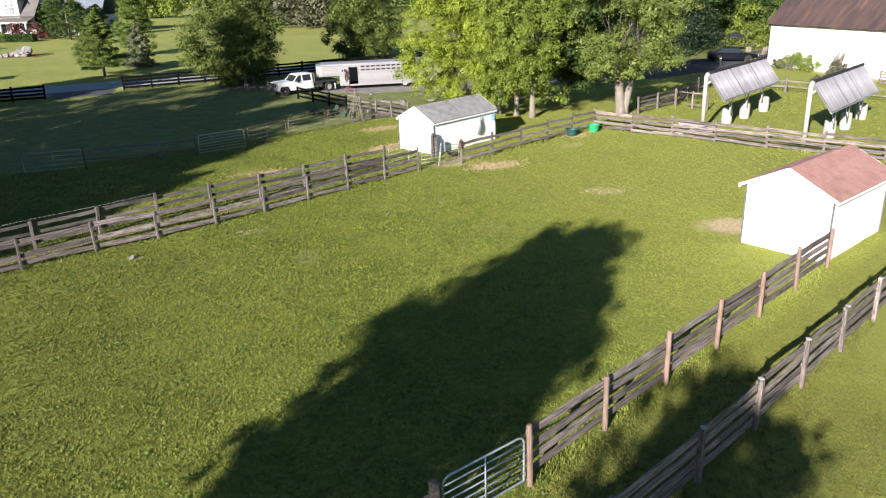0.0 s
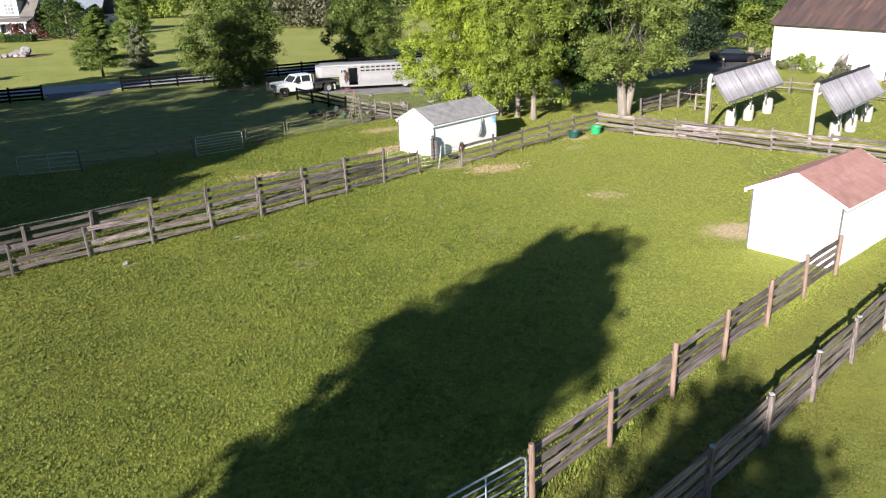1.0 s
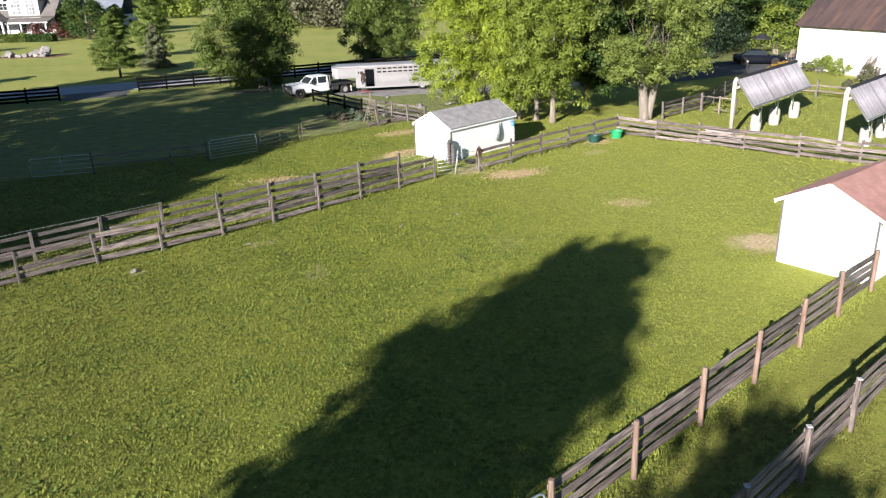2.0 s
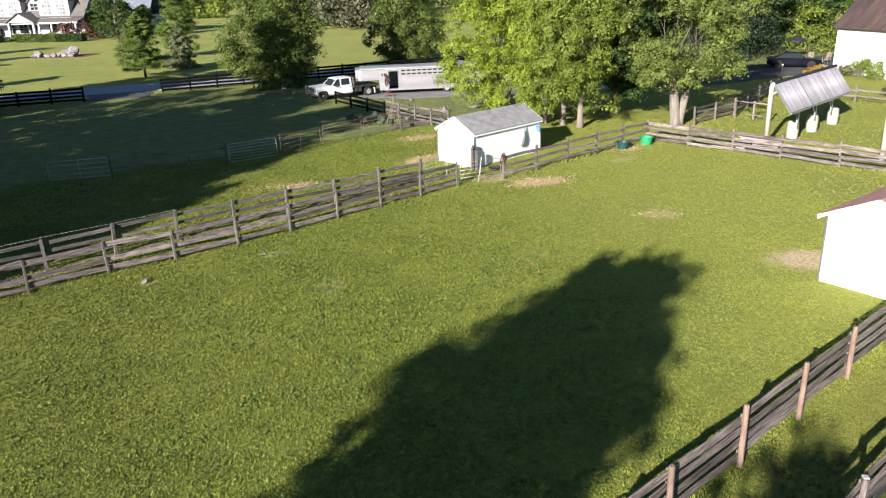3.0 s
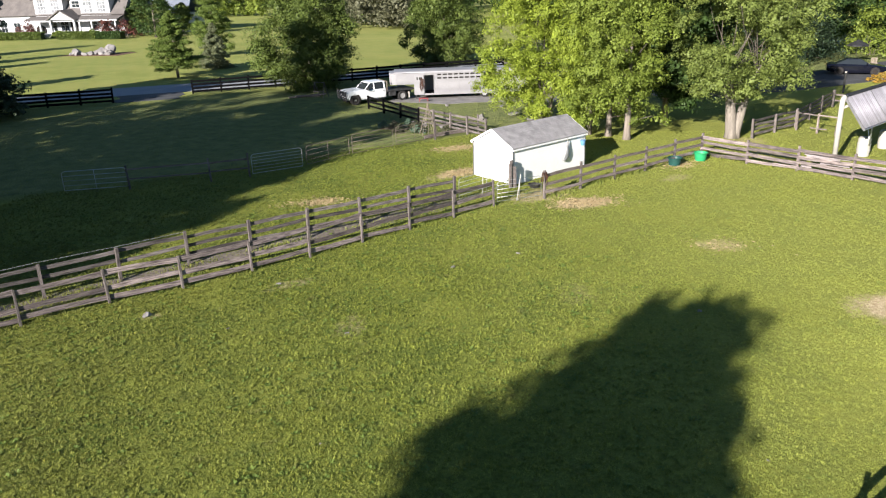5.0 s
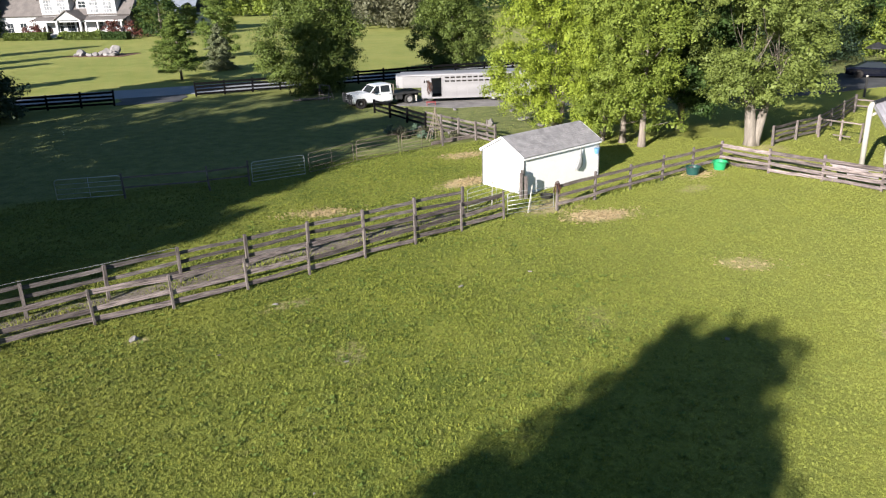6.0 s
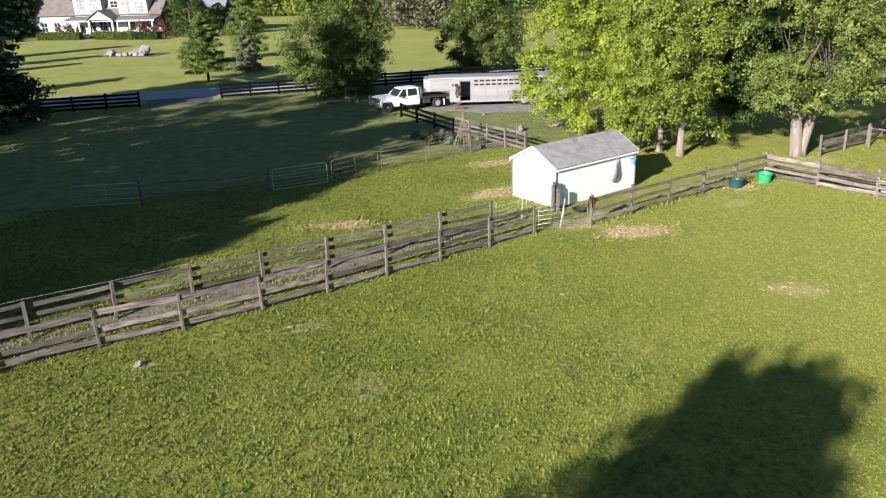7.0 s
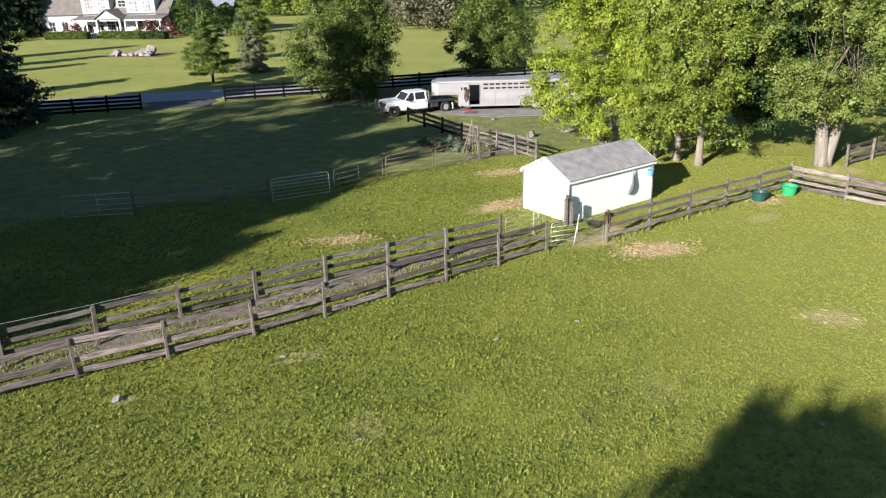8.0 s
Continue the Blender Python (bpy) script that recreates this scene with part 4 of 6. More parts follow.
def lobed_tree(seed, at, lobes, per, leaf, trunk_r, label):
    """A leafy tree whose crown grows in lobes (across the sun, height, radius) round a tapered trunk."""
    r = np.random.RandomState(seed)
    root = thing("tree", pose(at[0], at[1], 0, 0, 0, SUN_AZ - 90.0), label, "tree", "shade trees")
    cs, rs, tips, top = [], [], [], max(z for _, z, _ in lobes)
    bm = bmesh.new()
    tube(bm, [(0, 0, -0.1), (0.03, 0, top * 0.3), (-0.05, 0, top * 0.6), (0.1, 0, top * 0.95)], [trunk_r * 1.3, trunk_r, trunk_r * 0.7, 0.03], 9)
    for u, z, rad in lobes:
        mid = Vector((u, r.uniform(-0.3, 0.3), z))
        limb(bm, (0, 0, max(1.0, z - abs(u) - 1.2)), mid, trunk_r * 0.3, 0.02, r)
        for _ in range(int(9 * rad * rad) + 4):
            d = Vector((r.normal(), r.normal(), r.normal())).normalized() * rad * 0.74 * r.uniform(0.2, 1.0) ** 0.5
            cs.append(tuple(mid + d))
            rs.append(r.uniform(0.28, 0.5))
        for _ in range(int(14 * rad) + 4):
            d = Vector((r.normal(), r.normal() * 0.3, r.normal())).normalized() * (rad * 0.86 + r.uniform(0.0, 0.45))
            tips.append(tuple(mid + d))
    part("trunk", bm, M_BARK, root, smooth=True)
    v, f = leaf_cloud(r, np.array(cs), np.array(rs), per, leaf, 0.85, 0.3, 0.3)
    link("crown", np_mesh("crown", v, f, M_LEAF_DARK), root)
    v, f = leaf_cloud(r, np.array(tips), r.uniform(0.2, 0.42, len(tips)), 20, leaf, 0.85, 0.3, 0.3)
    link("outer_foliage", np_mesh("outer_foliage", v, f, M_LEAF_DARK), root)
    return root


lobed_tree(29, (-11.2, -7.5), [(-1.6, 6.9, 0.9), (-1.4, 8.1, 1.1), (-1.7, 9.4, 1.15), (-2.5, 9.75, 0.5), (-1.15, 10.6, 1.1), (-0.75, 11.7, 0.95), (-0.85, 12.55, 0.42),
                               (0.35, 12.85, 0.5), (1.25, 12.6, 0.55), (0.55, 11.7, 1.15), (1.2, 10.9, 1.15), (2.25, 10.95, 0.42), (1.6, 9.8, 1.15), (2.65, 9.6, 0.5), (1.75, 8.7, 1.15), (1.3, 7.6, 1.2),
                               (0.0, 8.4, 1.4), (0.0, 9.9, 1.4), (0.0, 6.9, 1.2), (-0.9, 5.8, 1.1), (0.9, 6.0, 1.0), (0.1, 4.7, 1.2), (-0.9, 3.6, 0.9), (0.8, 3.4, 0.9), (0.1, 12.0, 0.95), (1.0, 11.9, 0.8), (0.0, 10.9, 1.2), (0.9, 9.2, 1.2), (-0.9, 7.5, 1.2), (-1.2, 8.75, 0.95), (-0.8, 9.4, 1.1), (0.7, 12.35, 0.6), (-0.3, 12.2, 0.5)], 140, 0.2, 0.26, "leafy tree whose shadow falls over the paddock")
lobed_tree(30, (-4.2, -8.0), [(-1.0, 8.0, 0.6), (-0.5, 8.55, 0.48), (0.0, 8.3, 0.55), (0.6, 8.0, 0.5), (1.1, 7.7, 0.45), (0.1, 7.4, 0.9), (-1.0, 7.0, 0.8), (-1.8, 6.8, 0.45), (0.8, 6.9, 0.75),
                              (0.0, 6.3, 1.0), (-0.8, 5.8, 0.9), (0.7, 5.6, 0.9), (0.0, 4.7, 1.1), (0.2, 3.6, 1.0)], 62, 0.2, 0.18, "smaller leafy tree shading the grass lane")
WIDE = broadleaf(22, 13.0, 5.4, 0.9, 150, 42, 0.42, 0.34, M_LEAF_DARK, M_BARK, "large leafy tree shading the lawn", (-39.2, 20.1), turn=310, shape=0.8, clump_r=1.15, blunt=0.5, fill=0, group="shade trees")
WIDE.scale = (1.18, 1.18, 1.36)
for x, y, turn, k in ((-41.5, 22.2, 200, 1.7), (-48.3, 24.2, 280, 1.3), (-55.5, 25.3, 20, 1.18), (-63.1, 25.5, 20, 1.1), (-71.2, 27.0, 66, 1.1), (-43.8, 10.1, 33, 1.25), (-50.1, 13.0, 77, 1.25), (-57.8, 13.2, 140, 1.2)):
    c = copy_thing(WIDE, pose(x, y, 0, 0, 0, turn))
    c.scale = (min(k, 1.18), min(k, 1.18), k)
DENSE = broadleaf(23, 13.0, 5.4, 0.9, 170, 85, 0.42, 0.34, M_LEAF_DARK, M_BARK, "large dense leafy tree shading the lawn", (-30.0, 18.0), turn=60, shape=0.8, clump_r=1.15, blunt=0.5, fill=0, group="shade trees")
DENSE.scale = (1.15, 1.15, 1.15)
for x, y, turn, k in ((-32.4, 6.0, 95, (1.15, 1.15, 1.15)), (-34.8, 22.5, 120, (1.1, 1.1, 1.1)), (-37.4, 7.2, 190, (1.18, 1.18, 1.25)), (-28.5, 11.9, 15, (0.6, 0.6, 0.95)), (-26.9, 7.4, 205, (0.42, 0.42, 0.78))):
    c = copy_thing(DENSE, pose(x, y, 0, 0, 0, turn))
    c.scale = k

# far trees
for x, y, turn, s in ((17.5, 84.0, 30, 1.2), (24.0, 90.0, 70, 1.1), (10.0, 78.0, 200, 1.15), (2.0, 98.0, 300, 1.2), (33.0, 96.0, 150, 1.1)):
    c = copy_thing(T_DARK, pose(x, y, 0, 0, 0, turn))
    c.scale = (s, s, s)
for x, y, turn, s in ((-78.0, 139.5, 10, 0.95), (28.0, 104.0, 40, 1.0), (40.0, 100.0, 140, 1.1), (16.0, 90.0, 250, 1.0), (22.5, 93.0, 300, 0.95)):
    c = copy_thing(WIDE, pose(x, y, 0, 0, 0, turn))
    c.scale = (s * 0.9, s * 0.9, s * 0.75)
    tagged(c, "dark green tree far behind the road", group="far trees")


def wood(name, pts, depth, n, height, leaf_mat, label, seed, size=0.7):
    """A far belt of trees, one object: clumps on stems along a line."""
    r = np.random.RandomState(seed)
    seg = np.array(pts, float)
    t = r.uniform(0, len(seg) - 1.001, n)
    i = t.astype(int)
    p = seg[i] + (seg[i + 1] - seg[i]) * (t - i)[:, None] + r.normal(0, depth, (n, 2))
    h = height * r.uniform(0.55, 1.15, n)
    cs = np.concatenate([np.stack([p[:, 0] + r.normal(0, h * 0.16), p[:, 1] + r.normal(0, h * 0.16), h * q], 1) for q in (0.18, 0.32, 0.46, 0.6, 0.74, 0.86, 0.95)])
    rs = np.concatenate([h * w for w in (0.22, 0.26, 0.27, 0.25, 0.22, 0.17, 0.11)])
    v, f = leaf_cloud(r, cs, rs, 60, size)
    return tagged(new(name, np_mesh(name, v, f, leaf_mat)), label, "woods", kind="stuff")


wood("far_woods", [(-330, 330), (-180, 370), (-60, 250), (30, 190), (140, 170), (260, 120)], 9, 230, 15, M_LEAF_DARK, "distant belt of dark green woods", 31, 1.1)
wood("far_brush", [(-75, 215), (-42, 165), (-30, 150)], 3, 60, 9, M_LEAF_BRUSH, "distant grey-green brush along the field edge", 32, 0.7)
wood("far_hedge_trees", [(-110, 228), (-75, 215)], 3, 26, 6, M_LEAF_MID, "distant hedge of green trees", 33, 0.7)

# ---- grass ----
def grass(name, x0, x1, y0, y1, density, h, w, seed, label, keep=None, tuft=15):
    """Rosettes of leaves that lean outwards: pointed blades and broad clover-like ones, with low leaves between."""
    r = np.random.RandomState(seed)
    n = int((x1 - x0) * (y1 - y0) * density)
    m = n // tuft
    tx, ty, lift = r.uniform(x0, x1, m), r.uniform(y0, y1, m), r.uniform(0.5, 1.5, m)
    broad = r.uniform(0, 1, m) < 0.3
    who = r.randint(0, m, n)
    an = r.uniform(0, 2 * math.pi, n)
    off = h * 0.6 * r.uniform(0, 1, n)
    x, y = tx[who] + np.cos(an) * off, ty[who] + np.sin(an) * off
    tall, wide = lift[who], broad[who]
    low = r.uniform(0, 1, n) < 0.3
    x[low], y[low] = r.uniform(x0, x1, low.sum()), r.uniform(y0, y1, low.sum())
    ok = np.ones(n, bool)
    for bx, by, a, b, turn, bare in BARE:
        c, q = math.cos(radians(turn)), math.sin(radians(turn))
        u, v = ((x - bx) * c + (y - by) * q) / a, ((y - by) * c - (x - bx) * q) / b
        wob = 0.25 * np.sin(x * 5.1 + 2 * np.sin(y * 3.7)) + 0.25 * np.cos(y * 6.3 + x * 2.9)
        ok &= ~((u * u + v * v + wob < 0.95) & (r.uniform(0, 1, n) < bare))
    lane = y * 0.708 - x * 0.706
    ok &= ~((np.abs(lane - 27.95) < 0.42) & (x < -5) & (r.uniform(0, 1, n) < 0.93))
    if keep is not None:
        ok &= keep(x, y)
    x, y, an, tall, wide, low = x[ok], y[ok], an[ok], tall[ok], wide[ok], low[ok]
    n = len(x)
    grazed = np.clip((x + 0.28 * y - 4) / 9, 0, 1)
    ln = h * r.uniform(0.6, 1.3, n) * (1 - 0.35 * grazed) * tall
    rise = radians(1.0) * np.where(low, r.uniform(8, 40, n), np.where(wide, r.uniform(12, 50, n), r.uniform(25, 75, n)))
    an = an + r.normal(0, 0.5, n)
    dx, dy = np.cos(an), np.sin(an)
    ww = w * r.uniform(0.6, 1.3, n) * np.where(wide, 0.95, 0.85)
    at_root = np.where(wide, 0.25, 1.0) * ww
    at_tip = np.where(wide, 1.0, 0.0) * ww
    z = ground_height(x, y) - 0.008
    reach, up = ln * np.cos(rise), ln * np.sin(rise)
    p0 = np.stack([x - dy * at_root, y + dx * at_root, z], 1)
    p1 = np.stack([x + dy * at_root, y - dx * at_root, z], 1)
    p2 = np.stack([x + dx * reach + dy * at_tip, y + dy * reach - dx * at_tip, z + up], 1)
    p3 = np.stack([x + dx * reach - dy * at_tip, y + dy * reach + dx * at_tip, z + up * r.uniform(0.85, 1.15, n)], 1)
    narrow = ~wide
    tri = np.stack([p0[narrow], p1[narrow], p2[narrow]], 1).reshape(-1, 3)
    clover = np.stack([(p0[wide] + p1[wide]) / 2, p2[wide], p3[wide]], 1).reshape(-1, 3)
    v = np.concatenate([tri, clover])
    return tagged(new(name, np_mesh(name, v, np.arange(len(v)).reshape(-1, 3), M_GRASS)), label, "grass", kind="stuff")


def clear_of_sheds(x, y):
    out = y - 0.75 * x < 53.5
    for ox, oy, az, ln, wd in ((-2.97, 37.21, 48.7, 5.05, 2.69), (10.52, 20.78, 43.5, 4.25, 2.85)):
        c, s = math.cos(radians(az)), math.sin(radians(az))
        u, v = (x - ox) * c + (y - oy) * s, (y - oy) * c - (x - ox) * s
        out &= ~((u > 0) & (u < ln) & (v > 0) & (v < wd))
    return out


grass("paddock_grass", -13, 9, 8.5, 18, 2700, 0.052, 0.0135, 41, "thick short paddock grass with clover", clear_of_sheds)
grass("paddock_grass", -22, 14, 18, 28, 1500, 0.06, 0.0165, 42, "thick short paddock grass with clover", clear_of_sheds)
grass("paddock_grass", -26, 12, 28, 50, 760, 0.066, 0.0185, 43, "thick short paddock grass with clover", clear_of_sheds)
grass("paddock_grass", -26, -22, 12, 28, 400, 0.08, 0.025, 40, "thick short paddock grass with clover")
grass("paddock_grass", -22, -13, 10, 18, 1100, 0.06, 0.0165, 39, "thick short paddock grass with clover")
grass("yard_grass", 12, 32, 26, 60, 170, 0.085, 0.026, 44, "short yard grass behind the fence")
grass("lawn_grass", -54, -12, 24, 62, 110, 0.04, 0.026, 45, "short mown lawn grass", tuft=2, keep=lambda x, y: y - 0.75 * x > 53)
grass("lawn_grass", -12, 12, 50, 59, 60, 0.05, 0.025, 54, "short mown lawn grass beside the gravel drive")


def weeds(name, x0, x1, y0, y1, per_m2, reach, seed, label):
    """Scattered clumps of broad dark leaves standing over the sward."""
    r = np.random.RandomState(seed)
    m = int((x1 - x0) * (y1 - y0) * per_m2)
    cx, cy, big = r.uniform(x0, x1, m), r.uniform(y0, y1, m), r.uniform(0.5, 1.4, m)
    # they gather in drifts
    ok = clear_of_sheds(cx, cy) & (r.uniform(0, 1, m) < 0.5 + 0.5 * np.sin(cx * 0.9 + 1.7 * np.sin(cy * 0.6)) * np.cos(cy * 0.8 + 1.1 * np.sin(cx * 0.5)))
    cx, cy, big = cx[ok], cy[ok], big[ok]
    n = len(cx) * 16
    x, y, q = np.repeat(cx, 16), np.repeat(cy, 16), np.repeat(big, 16)
    an, ln, up = r.uniform(0, 2 * math.pi, n), reach * q * r.uniform(0.35, 1.0, n), radians(1.0) * r.uniform(15, 60, n)
    dx, dy, w = np.cos(an), np.sin(an), reach * q * r.uniform(0.14, 0.24, n)
    x, y = x + dx * ln * 0.4, y + dy * ln * 0.4
    z = ground_height(x, y) + 0.01
    a = np.stack([x, y, z], 1)
    b = np.stack([x + dx * ln * 0.55 * np.cos(up) - dy * w, y + dy * ln * 0.55 * np.cos(up) + dx * w, z + ln * 0.65 * np.sin(up)], 1)
    c = np.stack([x + dx * ln * np.cos(up), y + dy * ln * np.cos(up), z + ln * 0.8 * np.sin(up)], 1)
    d = np.stack([x + dx * ln * 0.55 * np.cos(up) + dy * w, y + dy * ln * 0.55 * np.cos(up) - dx * w, z + ln * 0.65 * np.sin(up)], 1)
    v = np.stack([a, b, c, d], 1).reshape(-1, 3)
    return tagged(new(name, np_mesh(name, v, np.arange(n * 4).reshape(-1, 4), M_WEED)), label, "weeds", kind="stuff")


weeds("paddock_weeds", -20, 3, 9, 28, 8.0, 0.08, 71, "low broad-leaved weeds in the paddock grass")
weeds("paddock_weeds", -24, -2, 28, 44, 3.0, 0.09, 72, "low broad-leaved weeds in the paddock grass")


def straw(x0, y0, a, b, turn, n, seed):
    """Loose strands of hay strewn round a bare place."""
    r = np.random.RandomState(seed)
    u, v = r.normal(0, 0.5 * a, n), r.normal(0, 0.5 * b, n)
    c, q = math.cos(radians(turn)), math.sin(radians(turn))
    x, y = x0 + u * c - v * q, y0 + u * q + v * c
    an, ln, w = r.uniform(0, 2 * math.pi, n), r.uniform(0.06, 0.18, n), r.uniform(0.0015, 0.003, n)
    z = ground_height(x, y) + r.uniform(0.01, 0.05, n)
    dx, dy = np.cos(an) * ln, np.sin(an) * ln
    px, py = -np.sin(an) * w, np.cos(an) * w
    p = [np.stack([x + px, y + py, z], 1), np.stack([x - px, y - py, z], 1), np.stack([x + dx - px, y + dy - py, z + r.normal(0, 0.02, n)], 1), np.stack([x + dx + px, y + dy + py, z + r.normal(0, 0.02, n)], 1)]
    verts = np.stack(p, 1).reshape(-1, 3)
    return tagged(new("loose_hay", np_mesh("loose_hay", verts, np.arange(n * 4).reshape(-1, 4), M_HAY)), "pale strands of hay strewn on the ground", "hay", kind="stuff")


for k, (x, y, a, b, turn, n) in enumerate(((0.2, 34.5, 1.5, 0.8, 20, 1100), (-5.75, 39.4, 1.7, 0.75, 45, 800), (-11.4, 33.9, 1.6, 0.7, 20, 700), (-6.7, 44.9, 1.8, 0.9, 30, 800), (5.2, 41.3, 1.2, 0.7, 40, 500), (4.9, 29.55, 1.3, 0.8, 0, 150))):
    straw(x, y, a, b, turn, n, 90 + k)


def fence_weeds(name, a, b, width, per_m, h, seed, label):
    """Longer grass left standing along the foot of a fence."""
    r = np.random.RandomState(seed)
    a, b = np.array(a), np.array(b)
    ln = np.linalg.norm(b - a)
    n = int(ln * per_m)
    t, off = r.uniform(0, 1, n), r.normal(0, width, n)
    d = (b - a) / ln
    keep = r.uniform(0, 1, n) < 0.45 + 0.55 * np.sin(t * ln * 1.3 + 2 * np.sin(t * ln * 0.37))
    x, y = (a[0] + (b[0] - a[0]) * t - d[1] * off)[keep], (a[1] + (b[1] - a[1]) * t + d[0] * off)[keep]
    n = len(x)
    hh, an, ww = h * r.uniform(0.3, 1.2, n), r.uniform(0, 2 * math.pi, n), 0.014 * r.uniform(0.6, 1.4, n)
    lx, ly = r.normal(0, 0.35, n) * hh, r.normal(0, 0.35, n) * hh
    z = np.zeros(n)
    v = np.stack([np.stack([x - np.cos(an) * ww, y - np.sin(an) * ww, z], 1), np.stack([x + np.cos(an) * ww, y + np.sin(an) * ww, z], 1), np.stack([x + lx, y + ly, z + hh], 1)], 1).reshape(-1, 3)
    return tagged(new(name, np_mesh(name, v, np.arange(n * 3).reshape(-1, 3), M_GRASS)), label, "grass", kind="stuff")


fence_weeds("tall_grass", (0.4, 9.8), (10.4, 20.4), 0.14, 260, 0.12, 46, "longer grass under the round-post fence")
fence_weeds("tall_grass", (-4.3, 1.9), (16.0, 22.9), 0.14, 220, 0.13, 47, "longer grass under the lane fence")
fence_weeds("tall_grass", (-25.0, 12.4), (-3.5, 33.8), 0.13, 200, 0.11, 48, "longer grass under the paddock fence")
fence_weeds("tall_grass", (-25.1, 14.8), (-5.2, 33.9), 0.14, 160, 0.13, 49, "longer grass under the lane fence")
fence_weeds("tall_grass", (-1.4, 35.1), (6.4, 43.3), 0.16, 160, 0.22, 50, "longer grass under the back fence")
fence_weeds("tall_grass", (6.5, 43.3), (21.0, 32.0), 0.18, 140, 0.24, 53, "longer grass under the cross fence")


# ---- barn ----
def barn():
    root = thing("barn", pose(26.9, 71.9, 0, 0, 0, -65), "long white barn with a rusty dark metal roof", "barn")
    ln, wd, ev, rd = 26.0, 11.0, 4.1, 9.6
    part("wall", boxm((ln / 2, 0.15, ev / 2), (ln, 0.3, ev)), M_WHITE, root)
    part("wall", boxm((ln / 2, wd - 0.15, ev / 2), (ln, 0.3, ev)), M_WHITE, root)
    rot = Matrix(((0, 1, 0, 0), (1, 0, 0, 0), (0, 0, 1, 0), (0, 0, 0, 1)))
    for x in (0, ln - 0.3):
        part("gable_wall", prism(bmesh.new(), [(0.3, 0), (wd - 0.3, 0), (wd - 0.3, ev), (wd / 2, rd - 0.2), (0.3, ev)], x, x + 0.3, rot), M_WHITE, root)
    ang = math.atan2(rd - ev, wd / 2)
    run = (wd / 2 + 0.35) / math.cos(ang)
    for s in (-1, 1):
        m = Matrix.Translation((0, wd / 2, rd)) @ Matrix.Rotation(-ang * s, 4, "X")
        bm = bmesh.new()
        box(bm, (ln / 2, s * run / 2, 0.04), (ln + 0.5, run, 0.08), m)
        roof = part("roof", bm, M_RUST, root, "rusty dark red metal roof")
        bm = bmesh.new()
        for k in range(45):
            box(bm, (-0.2 + k * 0.6, s * run / 2, 0.1), (0.04, run, 0.05), m)
        part("roof_seam", bm, M_RUST, roof)
    return root


barn()


# ---- solar collectors ----
def collector(a, b, label):
    """Evacuated-tube collector in three panels on white posts, over white barrels; a, b: ends of its top edge."""
    a, b = Vector((*a, 0)), Vector((*b, 0))
    n = (b - a).length
    root = thing("solar_collector", pose(a.x, a.y, 0, 0, 0, math.degrees(math.atan2(b.y - a.y, b.x - a.x))), label, "solar collector", "solar collectors")
    top, drop, out = 3.22, 1.42, 1.05
    tilt = math.atan2(drop, out)
    slant = math.hypot(drop, out)
    m = Matrix.Translation((0, 0, top)) @ Matrix.Rotation(tilt, 4, "X") @ Matrix.Rotation(math.pi, 4, "Z")
    # in the panel's frame: -x runs along the top edge, +y down the slope
    tubes_me = None
    for k in range(3):
        x0 = n * k / 3
        w = n / 3 - 0.05
        pm = m @ Matrix.Translation((-x0 - w / 2 - 0.02, 0, 0))
        panel = part("panel", box(bmesh.new(), (0, slant / 2, -0.05), (w, slant, 0.03), None, 0.004), M_DECK, root, "dark backing sheet", pm)
        count = 15
        bm = bmesh.new()
        tube(bm, [(0, 0.02, 0), (0, slant - 0.02, 0)], w / count * 0.34, 8)
        me = to_mesh("glass_tube", bm, M_TUBES, True)
        for j in range(count):
            link("glass_tube", me, panel, Matrix.Translation((-w / 2 + (j + 0.5) * w / count, 0, 0.02)))
        for sx in (-1, 1):
            part("side_rail", boxm((sx * (w / 2 + 0.005), slant / 2, 0), (0.07, slant, 0.10), 0.005), M_TRIM, panel, "dark side rail")
    hd = bmesh.new()
    box(hd, (-n / 2, -0.06, 0.03), (n + 0.1, 0.16, 0.16), m, 0.0)
    part("manifold", hd, M_DECK, root, "dark header pipe box")
    hd = bmesh.new()
    box(hd, (-n / 2, slant + 0.03, 0.0), (n, 0.06, 0.08), m)
    part("foot_rail", hd, M_GALV, root)
    # white end post with a bent head and a stay
    part("post", tube(bmesh.new(), [(-0.12, 0.02, -0.1), (-0.14, 0.04, 2.6), (-0.14, 0.04, 3.1), (-0.02, 0.03, 3.24), (0.1, 0.02, 3.26)], 0.12, 10), M_CONC, root, "white painted post", smooth=True)
    part("stay", tube(bmesh.new(), [(-0.12, 0.02, 2.72), (0.3, -0.2, 2.86)], 0.07, 8), M_CONC, root, "white painted stay", smooth=True)
    for t in (0.22, 0.5, 0.78):
        part("leg", tube(bmesh.new(), [(n * t, -0.75, 0.7), (n * t, -0.75, top - drop * 0.72 - 0.05)], 0.04, 8), M_GALV, root, smooth=True)
        part("brace", tube(bmesh.new(), [(n * t, -0.75, 0.85), (n * t, -0.15, top - 0.25)], 0.03, 6), M_GALV, root)
    return root


